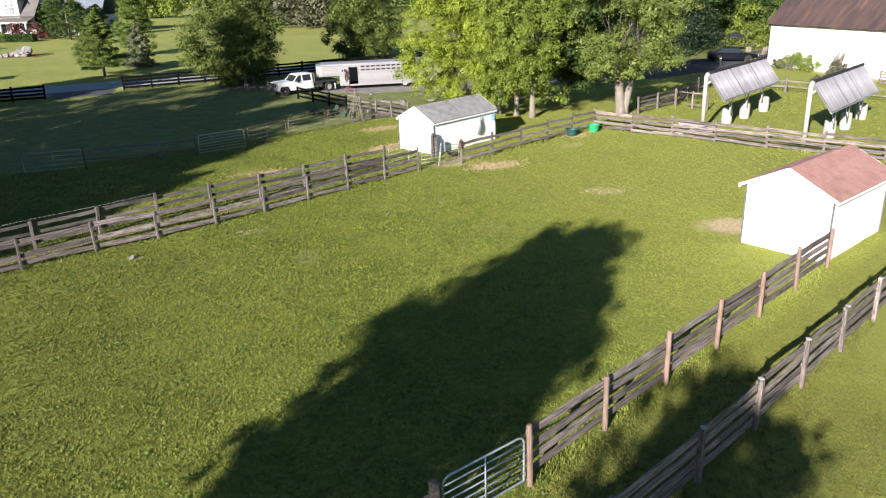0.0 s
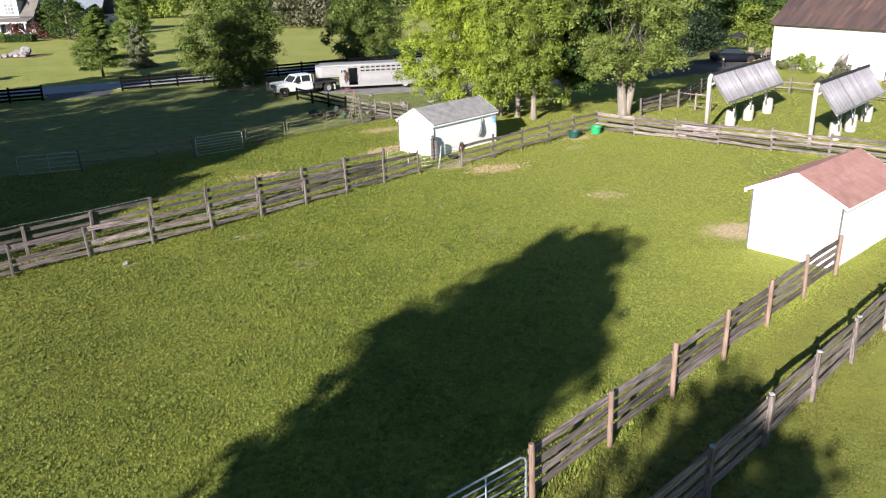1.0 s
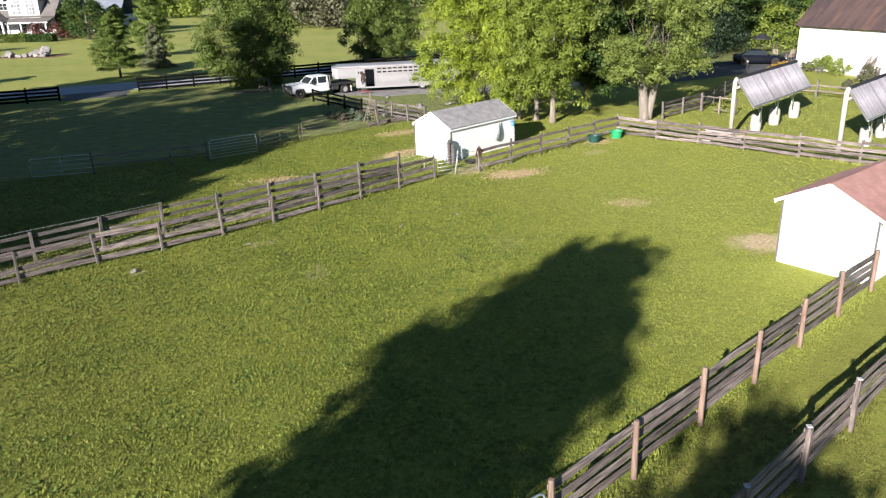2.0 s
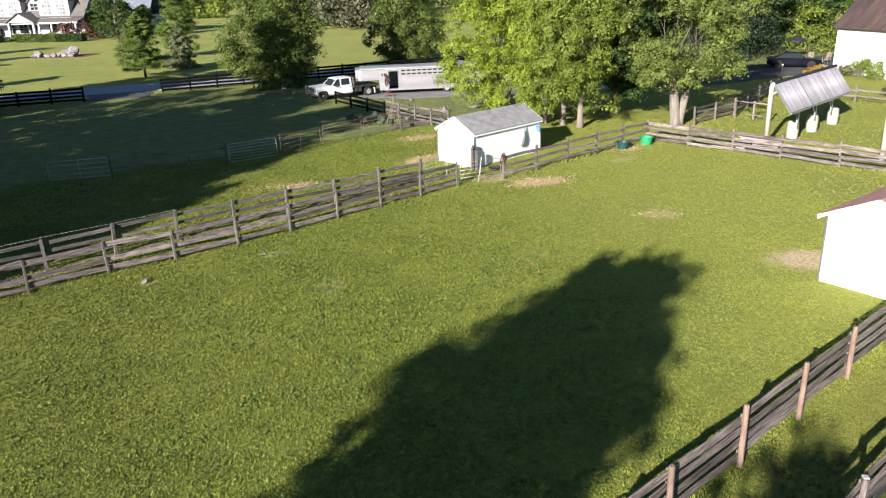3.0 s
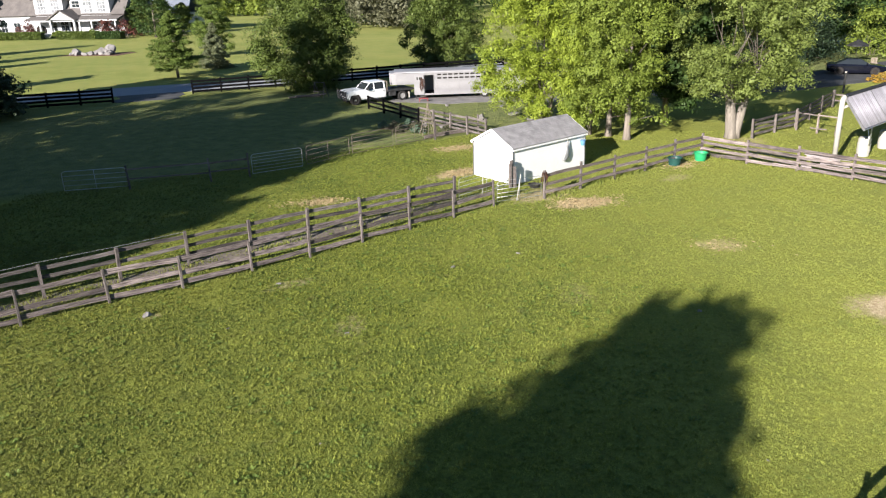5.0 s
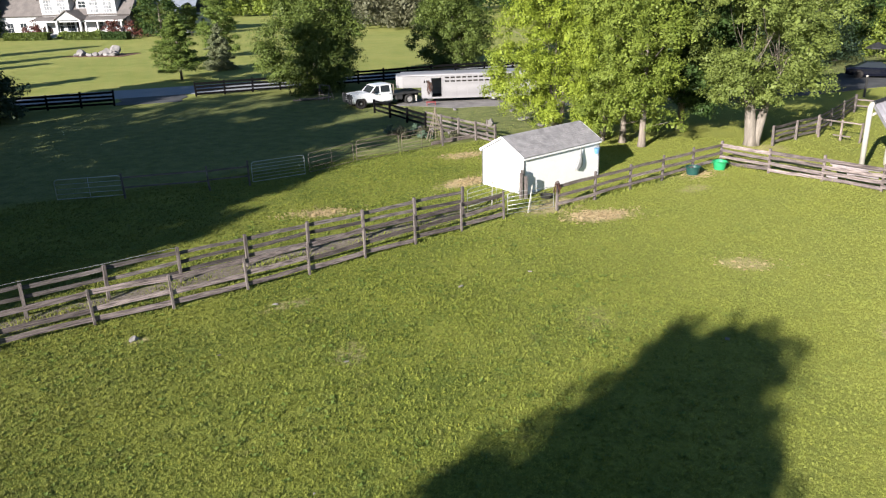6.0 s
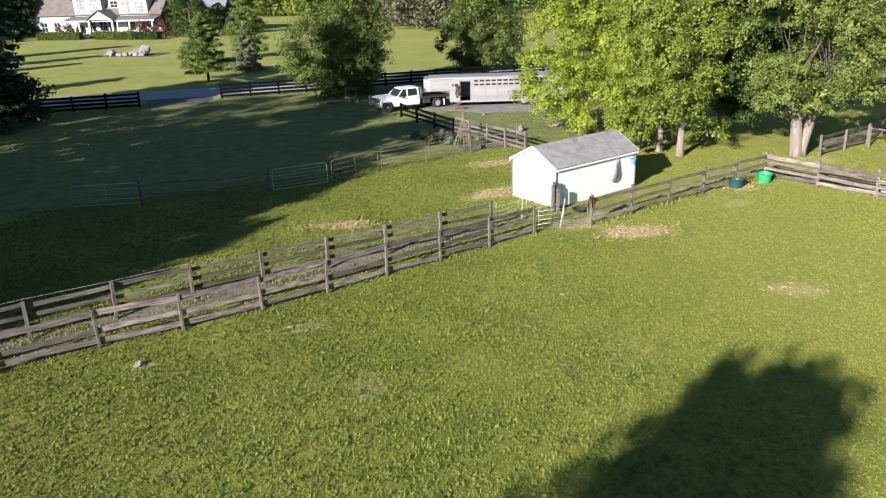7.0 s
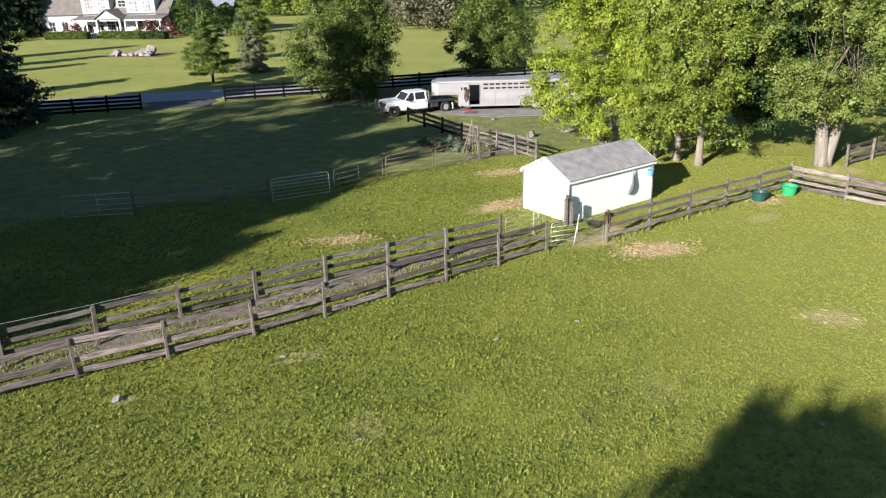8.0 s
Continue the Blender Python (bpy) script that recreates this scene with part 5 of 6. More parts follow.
def barrel(at):
    root = thing("barrel", pose(at[0], at[1], 0, 0, 0, at[0] * 50), "white barrel standing under the solar collector", "barrel", "white barrels")
    root.scale = (1.02, 1.02, 1.05)
    rings = [[(rr * math.cos(2 * math.pi * k / 20), rr * math.sin(2 * math.pi * k / 20), z) for k in range(20)] for z, rr in ((0, 0.26), (0.03, 0.28), (0.28, 0.30), (0.3, 0.315), (0.33, 0.30), (0.57, 0.30), (0.6, 0.315), (0.63, 0.30), (0.86, 0.285), (0.9, 0.26))]
    part("drum", loft(bmesh.new(), rings), M_CONC, root, smooth=False)
    part("lid", tube(bmesh.new(), [(0, 0, 0.895), (0, 0, 0.93)], 0.235, 20), M_CONC, root)


collector((12.6, 42.0), (18.3, 49.0), "tilted evacuated-tube solar collector on a white post")
collector((16.65, 37.6), (22.2, 44.1), "tilted evacuated-tube solar collector on a white post")
for at in ((14.4, 43.6), (16.05, 45.4), (18.0, 47.6), (18.6, 39.3), (20.4, 41.4), (22.6, 44.2)):
    barrel(at)


# ---- vehicles ----
def wheel(parent, at, r, w, rim_mat=None):
    x, y, z = at
    n = 22
    prof = [(0.62, -w / 2), (0.93, -w / 2), (1.0, -w / 2 + 0.04), (1.0, w / 2 - 0.04), (0.93, w / 2), (0.62, w / 2)]
    rings = [[(r * q * math.cos(2 * math.pi * k / n), yy, r * q * math.sin(2 * math.pi * k / n)) for q, yy in prof] for k in range(n)]
    bm = bmesh.new()
    vs = [[bm.verts.new(p) for p in ring] for ring in rings]
    for i in range(n):
        a, b = vs[i], vs[(i + 1) % n]
        for k in range(len(prof)):
            bm.faces.new((a[k], a[(k + 1) % len(prof)], b[(k + 1) % len(prof)], b[k]))
    root = link("wheel", to_mesh("tyre", bm, M_RUBBER, True), parent, Matrix.Translation((x, y, z)), "black tyre")
    bm = tube(bmesh.new(), [(0, -w * 0.30, 0), (0, w * 0.30, 0)], r * 0.63, 18)
    rim = part("rim", bm, rim_mat or M_RIM, root, "pale steel rim")
    hub = tube(bmesh.new(), [(0, -w * 0.42, 0), (0, w * 0.42, 0)], r * 0.2, 10)
    part("hub", hub, M_RIM, root)
    return root


def ring(x, rows):
    """A closed cross-section at x from (half width, height) rows, bottom to top."""
    return [(x, -w, z) for w, z in rows] + [(x, w, z) for w, z in reversed(rows)]


def pickup():
    root = thing("pickup_truck", pose(-15.75, 61.95, 0, 0, 0, 217), "white crew-cab pickup truck with a black flatbed and grille guard", "truck")
    root.scale = (0.95, 0.95, 0.93)
    wb = 2.12
    # lower body: hood, doors
    kx, ox, kz = 0.82, 0.24, 0.93
    cab = Matrix.Translation((ox, 0, 0)) @ Matrix.Diagonal((kx, 1, kz, 1))
    st = [(3.04, 0.88, 0.55, 1.02, 1.14), (2.97, 0.94, 0.45, 1.06, 1.20), (2.6, 0.98, 0.42, 1.06, 1.25), (1.5, 0.99, 0.42, 1.04, 1.29), (1.2, 0.99, 0.42, 1.0, 1.26), (-1.05, 0.99, 0.42, 1.0, 1.26)]
    rings = [ring(x, [(w * 0.94, zb), (w, zb + 0.12), (w, zm - 0.05), (w * 0.97, zt - 0.06), (w * 0.86, zt)]) for x, w, zb, zm, zt in st]
    part("body", loft(bmesh.new(), rings), M_CARWHITE, root, smooth=False, m=cab)
    # glasshouse and roof
    gl = [(1.22, 0.90, 1.25, 0.88, 1.28), (0.66, 0.90, 1.24, 0.76, 1.82), (-0.85, 0.90, 1.24, 0.76, 1.84), (-1.03, 0.90, 1.24, 0.78, 1.80)]
    rings = [[(x, -w, z), (x if i else x - 0.02, -wt, zt), (x if i else x - 0.02, wt, zt), (x, w, z)] for i, (x, w, z, wt, zt) in enumerate(gl)]
    for k, name in enumerate(("windscreen", "door_glass", "rear_window")):
        part(name, loft(bmesh.new(), rings[k:k + 2]), M_GLASS, root, "dark tinted glass", m=cab)
    roof = [ring(x, [(w, z), (w * 0.99, z + 0.05), (w * 0.8, z + 0.085)]) for x, w, z in ((0.72, 0.72, 1.775), (0.55, 0.79, 1.80), (-0.8, 0.79, 1.82), (-1.06, 0.79, 1.79))]
    part("roof", loft(bmesh.new(), roof), M_CARWHITE, root, m=cab)
    for s in (-1, 1):
        for (x0, z0), (x1, z1), t in (((1.24, 1.24), (0.60, 1.80), 0.05), ((0.18, 1.24), (0.16, 1.82), 0.06), ((-0.95, 1.24), (-0.95, 1.82), 0.08)):
            part("pillar", tube(bmesh.new(), [(x0, s * 0.905, z0), (x1, s * 0.785, z1)], t, 6), M_CARWHITE, root, m=cab)
        for x0, x1 in ((0.2, 1.2), (-0.93, 0.14)):
            part("door", boxm(((x0 + x1) / 2, s * 0.992, 0.84), (x1 - x0 - 0.02, 0.03, 0.72), 0.012), M_CARWHITE, root, m=cab)
            part("door_handle", boxm((x0 + 0.14, s * 1.02, 1.08), (0.16, 0.03, 0.04), 0.008), M_DECK, root, "black door handle", m=cab)
        part("mirror", boxm((0.98, s * 1.13, 1.36), (0.12, 0.2, 0.26), 0.03), M_DECK, root, "black door mirror", m=cab)
        part("headlight", boxm((2.98, s * 0.72, 0.99), (0.12, 0.30, 0.2), 0.02), M_GLASS, root, "dark glass headlight", m=cab)
        part("fender_flare", boxm((wb, s * 0.985, 0.86), (1.05, 0.05, 0.08), 0.01), M_CARWHITE, root)
        part("step_bar", boxm((0.15, s * 0.95, 0.40), (2.1, 0.14, 0.07), 0.02), M_DECK, root, "black step bar", m=cab)
        part("mud_flap", boxm((-wb - 0.62, s * 0.85, 0.42), (0.03, 0.5, 0.5), 0.0), M_CONC, root, "white mud flap")
        # dark wheel arch
        part("wheel_arch", tube(bmesh.new(), [(wb, s * 0.80, 0.45), (wb, s * 1.003, 0.45)], 0.47, 18), M_DARK, root, "dark wheel arch")
        wheel(root, (wb, s * 0.89, 0.40), 0.40, 0.27)
        wheel(root, (-wb, s * 0.92, 0.40), 0.40, 0.26)
        wheel(root, (-wb, s * 0.62, 0.40), 0.40, 0.26)
    part("grille", boxm((3.05, 0, 0.95), (0.06, 1.1, 0.38), 0.02), M_DECK, root, "black grille", m=cab)
    part("bumper", boxm((3.05, 0, 0.56), (0.18, 1.9, 0.22), 0.04), M_GALV, root, "bright steel bumper", m=cab)
    bm = bmesh.new()
    for y in (-0.95, -0.45, 0.45, 0.95):
        tube(bm, [(3.26, y, 0.45), (3.30, y, 1.18), (3.18, y, 1.28)], 0.055, 8)
    for z in (0.52, 0.68, 0.84, 1.0, 1.18):
        tube(bm, [(3.29, -0.97, z), (3.29, 0.97, z)], 0.045, 8)
    for y in (-0.45, 0.45):
        tube(bm, [(3.28, y, 0.55), (3.05, y, 0.55)], 0.04, 6)
    part("grille_guard", bm, M_DECK, root, "black grille guard", m=cab)
    part("flatbed", boxm((-1.98, 0, 0.90), (2.55, 2.2, 0.14), 0.02), M_DECK, root, "black steel flatbed")
    part("chassis", boxm((-1.6, 0, 0.62), (3.2, 0.85, 0.22), 0.02), M_DECK, root)
    bm = bmesh.new()
    for y in (-0.9, 0.9):
        tube(bm, [(-0.78, y, 0.92), (-0.78, y, 1.7)], 0.04, 6)
    for z in (1.25, 1.55, 1.85):
        tube(bm, [(-0.78, -0.9, z * 0.92), (-0.78, 0.9, z * 0.92)], 0.035, 6)
    part("headache_rack", bm, M_STRAW, root, "tan rack behind the cab")
    for s in (-1, 1):
        part("tool_box", boxm((-1.2, s * 0.9, 0.64), (0.6, 0.36, 0.36), 0.02), M_DECK, root, "black under-bed box")
    return root


pickup()


def trailer():
    root = thing("stock_trailer", pose(-14.15, 63.35, 0, 0, 0, 12), "silver aluminium gooseneck livestock trailer with its side door open", "trailer")
    z0, z1, hw, x0, x1, t = 0.34, 2.12, 1.08, 1.75, 11.0, 0.05
    da, db = 2.15, 2.95
    for s in (-1, 1):
        if s < 0:
            for a, b in ((x0, da), (db, x1)):
                part("side_wall", boxm(((a + b) / 2, -hw + t / 2, (z0 + z1) / 2), (b - a, t, z1 - z0)), M_ALU, root)
            part("side_wall", boxm(((da + db) / 2, -hw + t / 2, z1 - 0.11), (db - da, t, 0.22)), M_ALU, root)
        else:
            part("side_wall", boxm(((x0 + x1) / 2, hw - t / 2, (z0 + z1) / 2), (x1 - x0, t, z1 - z0)), M_ALU, root)
    part("floor", boxm(((x0 + x1) / 2, 0, z0 + 0.04), (x1 - x0, 2 * hw - 2 * t, 0.08)), M_DECK, root, "dark floor")
    part("rear_wall", boxm((x1 - t / 2, 0, (z0 + z1) / 2), (t, 2 * hw - 2 * t, z1 - z0)), M_ALU, root)
    part("front_wall", boxm((x0 + t / 2, 0, (z0 + 1.22) / 2), (t, 2 * hw - 2 * t, 1.22 - z0)), M_ALU, root)
    part("partition", boxm((db + 0.5, 0, (z0 + z1) / 2), (0.04, 2 * hw - 2 * t, z1 - z0 - 0.2)), M_DARK, root, "dark inner partition")
    # nose over the truck bed
    rows = [(hw, 1.22), (hw, 2.05), (hw - 0.1, 2.12)]
    st = [(x0 - 0.001, 1.0), (-0.1, 1.0), (-0.4, 0.96), (-0.62, 0.8)]
    part("nose", loft(bmesh.new(), [ring(x, [(w * q, z) for w, z in rows]) for x, q in st]), M_ALU, root)
    part("nose_panel", boxm((0.75, -hw - 0.006, 1.65), (1.5, 0.012, 0.55), 0.004), M_ALU, root, "paler side panel")
    roof = [ring(x, [(hw + 0.02, 2.10), (hw, 2.18), (hw - 0.16, 2.23)]) for x in (-0.25, x1 + 0.02)]
    part("roof", loft(bmesh.new(), roof), M_ALU, root, "pale roof with rounded edges")
    part("trim_rail", boxm(((x0 + x1) / 2, -hw - 0.015, z0 + 0.06), (x1 - x0, 0.03, 0.14), 0.006), M_ALU, root)
    part("trim_rail", boxm(((x0 + x1) / 2, -hw - 0.012, 2.05), (x1 - x0, 0.024, 0.07), 0.006), M_ALU, root)
    slot = to_mesh("vent_slot", boxm((0, 0, 0), (0.33, 0.02, 0.115), 0.006), M_DARK)
    bar = to_mesh("vent_frame", boxm((0, 0, 0), (0.42, 0.012, 0.018), 0.0), M_ALU)
    for z in (1.92, 1.64):
        for k in range(16):
            x = db + 0.42 + k * 0.445
            if x < x1 - 0.3:
                link("vent_slot", slot, root, Matrix.Translation((x, -hw - 0.004, z)), "dark ventilation slot")
    for k in range(9):
        part("side_post", boxm((db + 0.2 + k * 0.9, -hw - 0.010, 1.0), (0.045, 0.02, 1.0), 0.003), M_ALU, root)
    for x in (da, db):
        part("door_frame", boxm((x, -hw - 0.01, 1.15), (0.06, 0.03, 1.54), 0.004), M_ALU, root)
    # the opened door lies back against the side
    part("door", boxm((da - 0.42, -hw - 0.07, 1.15), (0.78, 0.04, 1.54), 0.006), M_ALU, root, "open side door")
    for x in (da - 0.55, da - 0.36, da - 0.22):
        part("door_vent", boxm((x, -hw - 0.094, 1.66), (0.1, 0.012, 0.2), 0.0), M_DARK, root, "dark door vent")
    for x in (7.0, 7.95):
        for s in (-1, 1):
            wheel(root, (x, s * 0.93, 0.37), 0.37, 0.24)
    for s in (-1, 1):
        part("fender", boxm((7.47, s * 1.14, 0.80), (2.1, 0.26, 0.06), 0.02), M_ALU, root, "bright wheel fender")
    part("coupler", tube(bmesh.new(), [(0.0, 0, 1.24), (0.0, 0, 0.98)], 0.07, 8), M_DECK, root, "black gooseneck coupler")
    for s in (-1, 1):
        part("landing_leg", tube(bmesh.new(), [(1.5, s * 0.85, 1.24), (1.5, s * 0.85, 0.05)], 0.05, 8), M_DECK, root, "black landing leg")
    return root


trailer()
tack = thing("hanging_tack", pose(-14.15, 63.35, 0, 0, 0, 12), "brown leather tack hanging in the trailer doorway", "tack")
bm = bmesh.new()
r7 = random.Random(7)
for k in range(7):
    x, y = 1.85 + 0.05 * k, -1.20 - 0.012 * (k % 3)
    tube(bm, [(x, y, 1.75 - 0.03 * k), (x + r7.uniform(-0.06, 0.06), y, 1.4), (x + r7.uniform(-0.1, 0.1), y, 1.0 + 0.05 * k), (x + 0.05, y, 0.65 + 0.07 * k)], 0.022, 5)
part("straps", bm, M_LEATHER, tack)
part("saddle_pad", boxm((2.0, -1.215, 1.2), (0.14, 0.05, 0.26), 0.02), M_LEATHER, tack, "brown saddle pad")
stepbox = thing("mounting_block", pose(-12.1, 61.6, 0, 0, 0, 12), "small red wooden step below the trailer door", "step")
part("tread", boxm((0.4, 0, 0.24), (0.75, 0.34, 0.05), 0.01), M_RED, stepbox)
for x in (0.08, 0.72):
    part("side", boxm((x, 0, 0.11), (0.05, 0.32, 0.22), 0.008), M_RED, stepbox)


def sedan():
    root = thing("sedan", pose(24.8, 75.6, 0, 0, 0, 346), "black sedan parked on the farm drive", "car")
    st = [(2.42, 0.72, 0.42, 0.60), (2.25, 0.84, 0.30, 0.72), (1.6, 0.91, 0.24, 0.84), (0.9, 0.92, 0.22, 0.92), (-1.2, 0.92, 0.22, 0.96), (-2.1, 0.88, 0.28, 0.97), (-2.42, 0.80, 0.40, 0.86)]
    rings = [ring(x, [(w * 0.92, zb), (w, zb + 0.2), (w, zt - 0.14), (w * 0.94, zt - 0.03), (w * 0.8, zt)]) for x, w, zb, zt in st]
    part("body", loft(bmesh.new(), rings), M_CARBLACK, root)
    gl = [(1.0, 0.78, 0.90, 0.76, 0.92), (0.25, 0.80, 0.92, 0.60, 1.36), (-0.85, 0.80, 0.94, 0.60, 1.36), (-1.65, 0.76, 0.95, 0.72, 0.97)]
    rings = [[(x, -w, z), (x, -wt, zt), (x, wt, zt), (x, w, z)] for x, w, z, wt, zt in gl]
    for k, name in enumerate(("windscreen", "door_glass", "rear_window")):
        part(name, loft(bmesh.new(), rings[k:k + 2]), M_GLASS, root, "dark glass")
    part("roof", loft(bmesh.new(), [ring(x, [(w, z), (w * 0.95, z + 0.04), (w * 0.7, z + 0.065)]) for x, w, z in ((0.3, 0.58, 1.33), (-0.2, 0.63, 1.36), (-0.9, 0.60, 1.34))]), M_CARBLACK, root)
    for s in (-1, 1):
        for x in (1.42, -1.40):
            part("wheel_arch", tube(bmesh.new(), [(x, s * 0.7, 0.34), (x, s * 0.925, 0.34)], 0.38, 16), M_DARK, root)
            wheel(root, (x, s * 0.82, 0.33), 0.33, 0.22)
        part("headlight", boxm((2.3, s * 0.62, 0.62), (0.16, 0.3, 0.12), 0.02), M_RIM, root, "pale headlight")
        part("tail_light", boxm((-2.38, s * 0.62, 0.76), (0.1, 0.3, 0.12), 0.02), M_RED, root, "red tail light")
        part("mirror", boxm((0.72, s * 0.98, 0.98), (0.12, 0.16, 0.12), 0.03), M_CARBLACK, root)
    return root


sedan()


# ---- house across the road ----
def window(parent, x, y, z, w, h, cols=2, rows=2, label="white sash window", glass=None):
    fr = part("window", boxm((x, y, z), (w + 0.16, 0.06, h + 0.16), 0.0), M_HOUSEWHITE, parent, label)
    for i in range(cols):
        for j in range(rows):
            part("pane", boxm((x - w / 2 + (i + 0.5) * w / cols, y - 0.034, z - h / 2 + (j + 0.5) * h / rows), (w / cols - 0.07, 0.016, h / rows - 0.07)), glass or M_GLASS, fr, "glass pane with a pale reflection in its colour" if glass else "dark glass pane")


def gable_roof(parent, x0, x1, y0, y1, eave, ridge, material, over=0.4, along_x=True, label=""):
    if along_x:
        half, mid = (y1 - y0) / 2, (y0 + y1) / 2
        base = Matrix.Translation((x0 - over, mid, ridge))
        ln = x1 - x0 + 2 * over
    else:
        half, mid = (x1 - x0) / 2, (x0 + x1) / 2
        base = Matrix.Translation((mid, y0 - over, ridge)) @ pose(0, 0, 0, 0, 0, 90)
        ln = y1 - y0 + over
    ang = math.atan2(ridge - eave, half)
    run = (half + over) / math.cos(ang)
    for s in (-1, 1):
        bm = bmesh.new()
        box(bm, (ln / 2, s * run / 2, 0.05), (ln, run, 0.16), base @ Matrix.Rotation(-ang * s, 4, "X"))
        part("roof", bm, material, parent, label)


def house():
    root = thing("house", pose(*nearer(-126.0, 154.3), 0, 0, 0, -3), "white two-storey farmhouse with dormers and a long front porch", "house")
    root.scale = (1.24, 1.06, 1.17)
    # low left wing, main block with porch
    part("wall", boxm((5.5, 4, 1.85), (8.6, 8, 3.7)), M_HOUSEWHITE, root)
    part("wall", boxm((18.2, 5, 1.85), (16.6, 10, 3.7)), M_HOUSEWHITE, root)
    gable_roof(root, 1.2, 10.0, 0, 9, 3.9, 8.6, M_SLATE, label="grey shingle roof")
    gable_roof(root, 9.6, 26.6, -0.4, 11, 3.9, 9.6, M_SLATE, label="grey shingle roof")
    rot = Matrix(((0, 1, 0, 0), (1, 0, 0, 0), (0, 0, 1, 0), (0, 0, 0, 1)))
    for x in (1.25, 26.45):
        part("gable_wall", prism(bmesh.new(), [(0, 0), (9, 0), (9, 3.2), (4.5, 8.4), (0, 3.2)], x - 0.05, x + 0.05, rot), M_HOUSEWHITE, root)
    # porch
    part("porch_floor", boxm((18.2, -1.4, 0.25), (16.6, 2.6, 0.5)), M_HOUSEWHITE, root)
    bm = bmesh.new()
    box(bm, (18.2, -1.4, 3.15), (17.2, 3.2, 0.16), Matrix.Translation((0, -1.4, 3.15)) @ Matrix.Rotation(radians(14), 4, "X") @ Matrix.Translation((0, 1.4, -3.15)))
    part("porch_roof", bm, M_SLATE, root, "grey porch roof")
    part("porch_fascia", boxm((18.2, -2.98, 2.68), (17.2, 0.08, 0.26), 0.0), M_HOUSEWHITE, root, "white porch beam")
    for x in (10.2, 12.4, 14.4, 19.8, 22.0, 24.2, 26.3):
        part("column", boxm((x, -2.75, 1.6), (0.26, 0.26, 2.2), 0.02), M_HOUSEWHITE, root, "white porch column")
    # gabled entrance
    part("entrance_gable", prism(bmesh.new(), [(14.6, 2.9), (19.4, 2.9), (17.0, 4.3)], -3.5, -3.3), M_HOUSEWHITE, root, "white entrance gable")
    gable_roof(root, 14.6, 19.4, -3.6, 1.5, 2.95, 4.4, M_SLATE, 0.25, False, "grey entrance roof")
    for x in (14.8, 19.2):
        part("column", boxm((x, -3.3, 1.5), (0.34, 0.34, 3.0), 0.02), M_HOUSEWHITE, root, "white entrance column")
    part("door", boxm((17.0, -0.06, 1.6), (1.3, 0.08, 2.2), 0.01), M_DARK, root, "dark front door")
    for x in (13.0, 15.2, 20.6, 22.8, 25.0):
        window(root, x, -0.03, 1.85, 1.5, 1.9)
    for x in (3.4, 6.0):
        window(root, x, -0.03, 1.6, 1.2, 1.6)
    part("arch_surround", boxm((9.6, -0.02, 1.7), (3.2, 0.12, 3.0), 0.02), M_HOUSEWHITE, root)
    part("arch_opening", tube(bmesh.new(), [(10.6, -0.14, 1.0), (10.6, 0.0, 1.0)], 0.95, 20), M_DARK, root, "dark arched opening")
    # two big dormers and a small one, flush with the front
    for x in (13.2, 21.8):
        part("dormer_wall", prism(bmesh.new(), [(x - 2.7, 3.3), (x + 2.7, 3.3), (x + 2.7, 6.4), (x, 8.9), (x - 2.7, 6.4)], -0.7, 5.0), M_HOUSEWHITE, root, "white dormer wall")
        gable_roof(root, x - 2.7, x + 2.7, -0.8, 5.2, 6.5, 9.1, M_SLATE, 0.35, False, "grey dormer roof")
        for dx in (-1.25, 1.25):
            window(root, x + dx, -0.74, 5.1, 1.5, 2.3, 3, 4, "white many-paned window", M_PANE)
    part("dormer_wall", prism(bmesh.new(), [(16.7, 4.0), (18.9, 4.0), (18.9, 6.0), (17.8, 7.0), (16.7, 6.0)], 0.2, 5.0), M_HOUSEWHITE, root, "white dormer wall")
    gable_roof(root, 16.7, 18.9, 0.1, 5.0, 6.0, 7.1, M_SLATE, 0.2, False, "grey dormer roof")
    window(root, 17.8, 0.16, 5.3, 1.4, 1.1)
    # rear wing with a slate roof, seen past the dormers
    part("wall", boxm((30.5, 9, 1.6), (8, 8, 3.2)), M_HOUSEWHITE, root)
    gable_roof(root, 27.0, 35, 5, 13, 3.2, 8.0, M_BLUEROOF, label="blue-grey slate roof")
    return root


house()


def hedge(a, b, h, d, label, seed, leaf_mat):
    """Clipped hedge: a dense twiggy core under a coat of small leaves."""
    r = np.random.RandomState(seed)
    root = thing("hedge", pose(a[0], a[1], 0, 0, 0, math.degrees(math.atan2(b[1] - a[1], b[0] - a[0]))), label, "hedge", "front garden hedges")
    ln = math.hypot(b[0] - a[0], b[1] - a[1])
    part("branchwork", boxm((ln / 2, 0, h * 0.48), (ln - 0.2, d - 0.25, h * 0.9), 0.1), M_TWIGS, root, "dense dark twigs")
    n = int(ln * 330)
    x, face = r.uniform(0, ln, n), r.uniform(0, 1, n)
    front = face < 0.55
    y = np.where(front, np.where(face < 0.45, -d / 2, d / 2) + r.normal(0, 0.05, n), r.uniform(-d / 2, d / 2, n))
    z = np.where(front, r.uniform(0.03, h, n), h + r.normal(0, 0.05, n))
    v, f = leaf_cloud(r, np.stack([x, y, z], 1), np.full(n, 0.07), 1, 0.26, slim=0.4)
    link("leaves", np_mesh("leaves", v, f, leaf_mat), root)
    return root


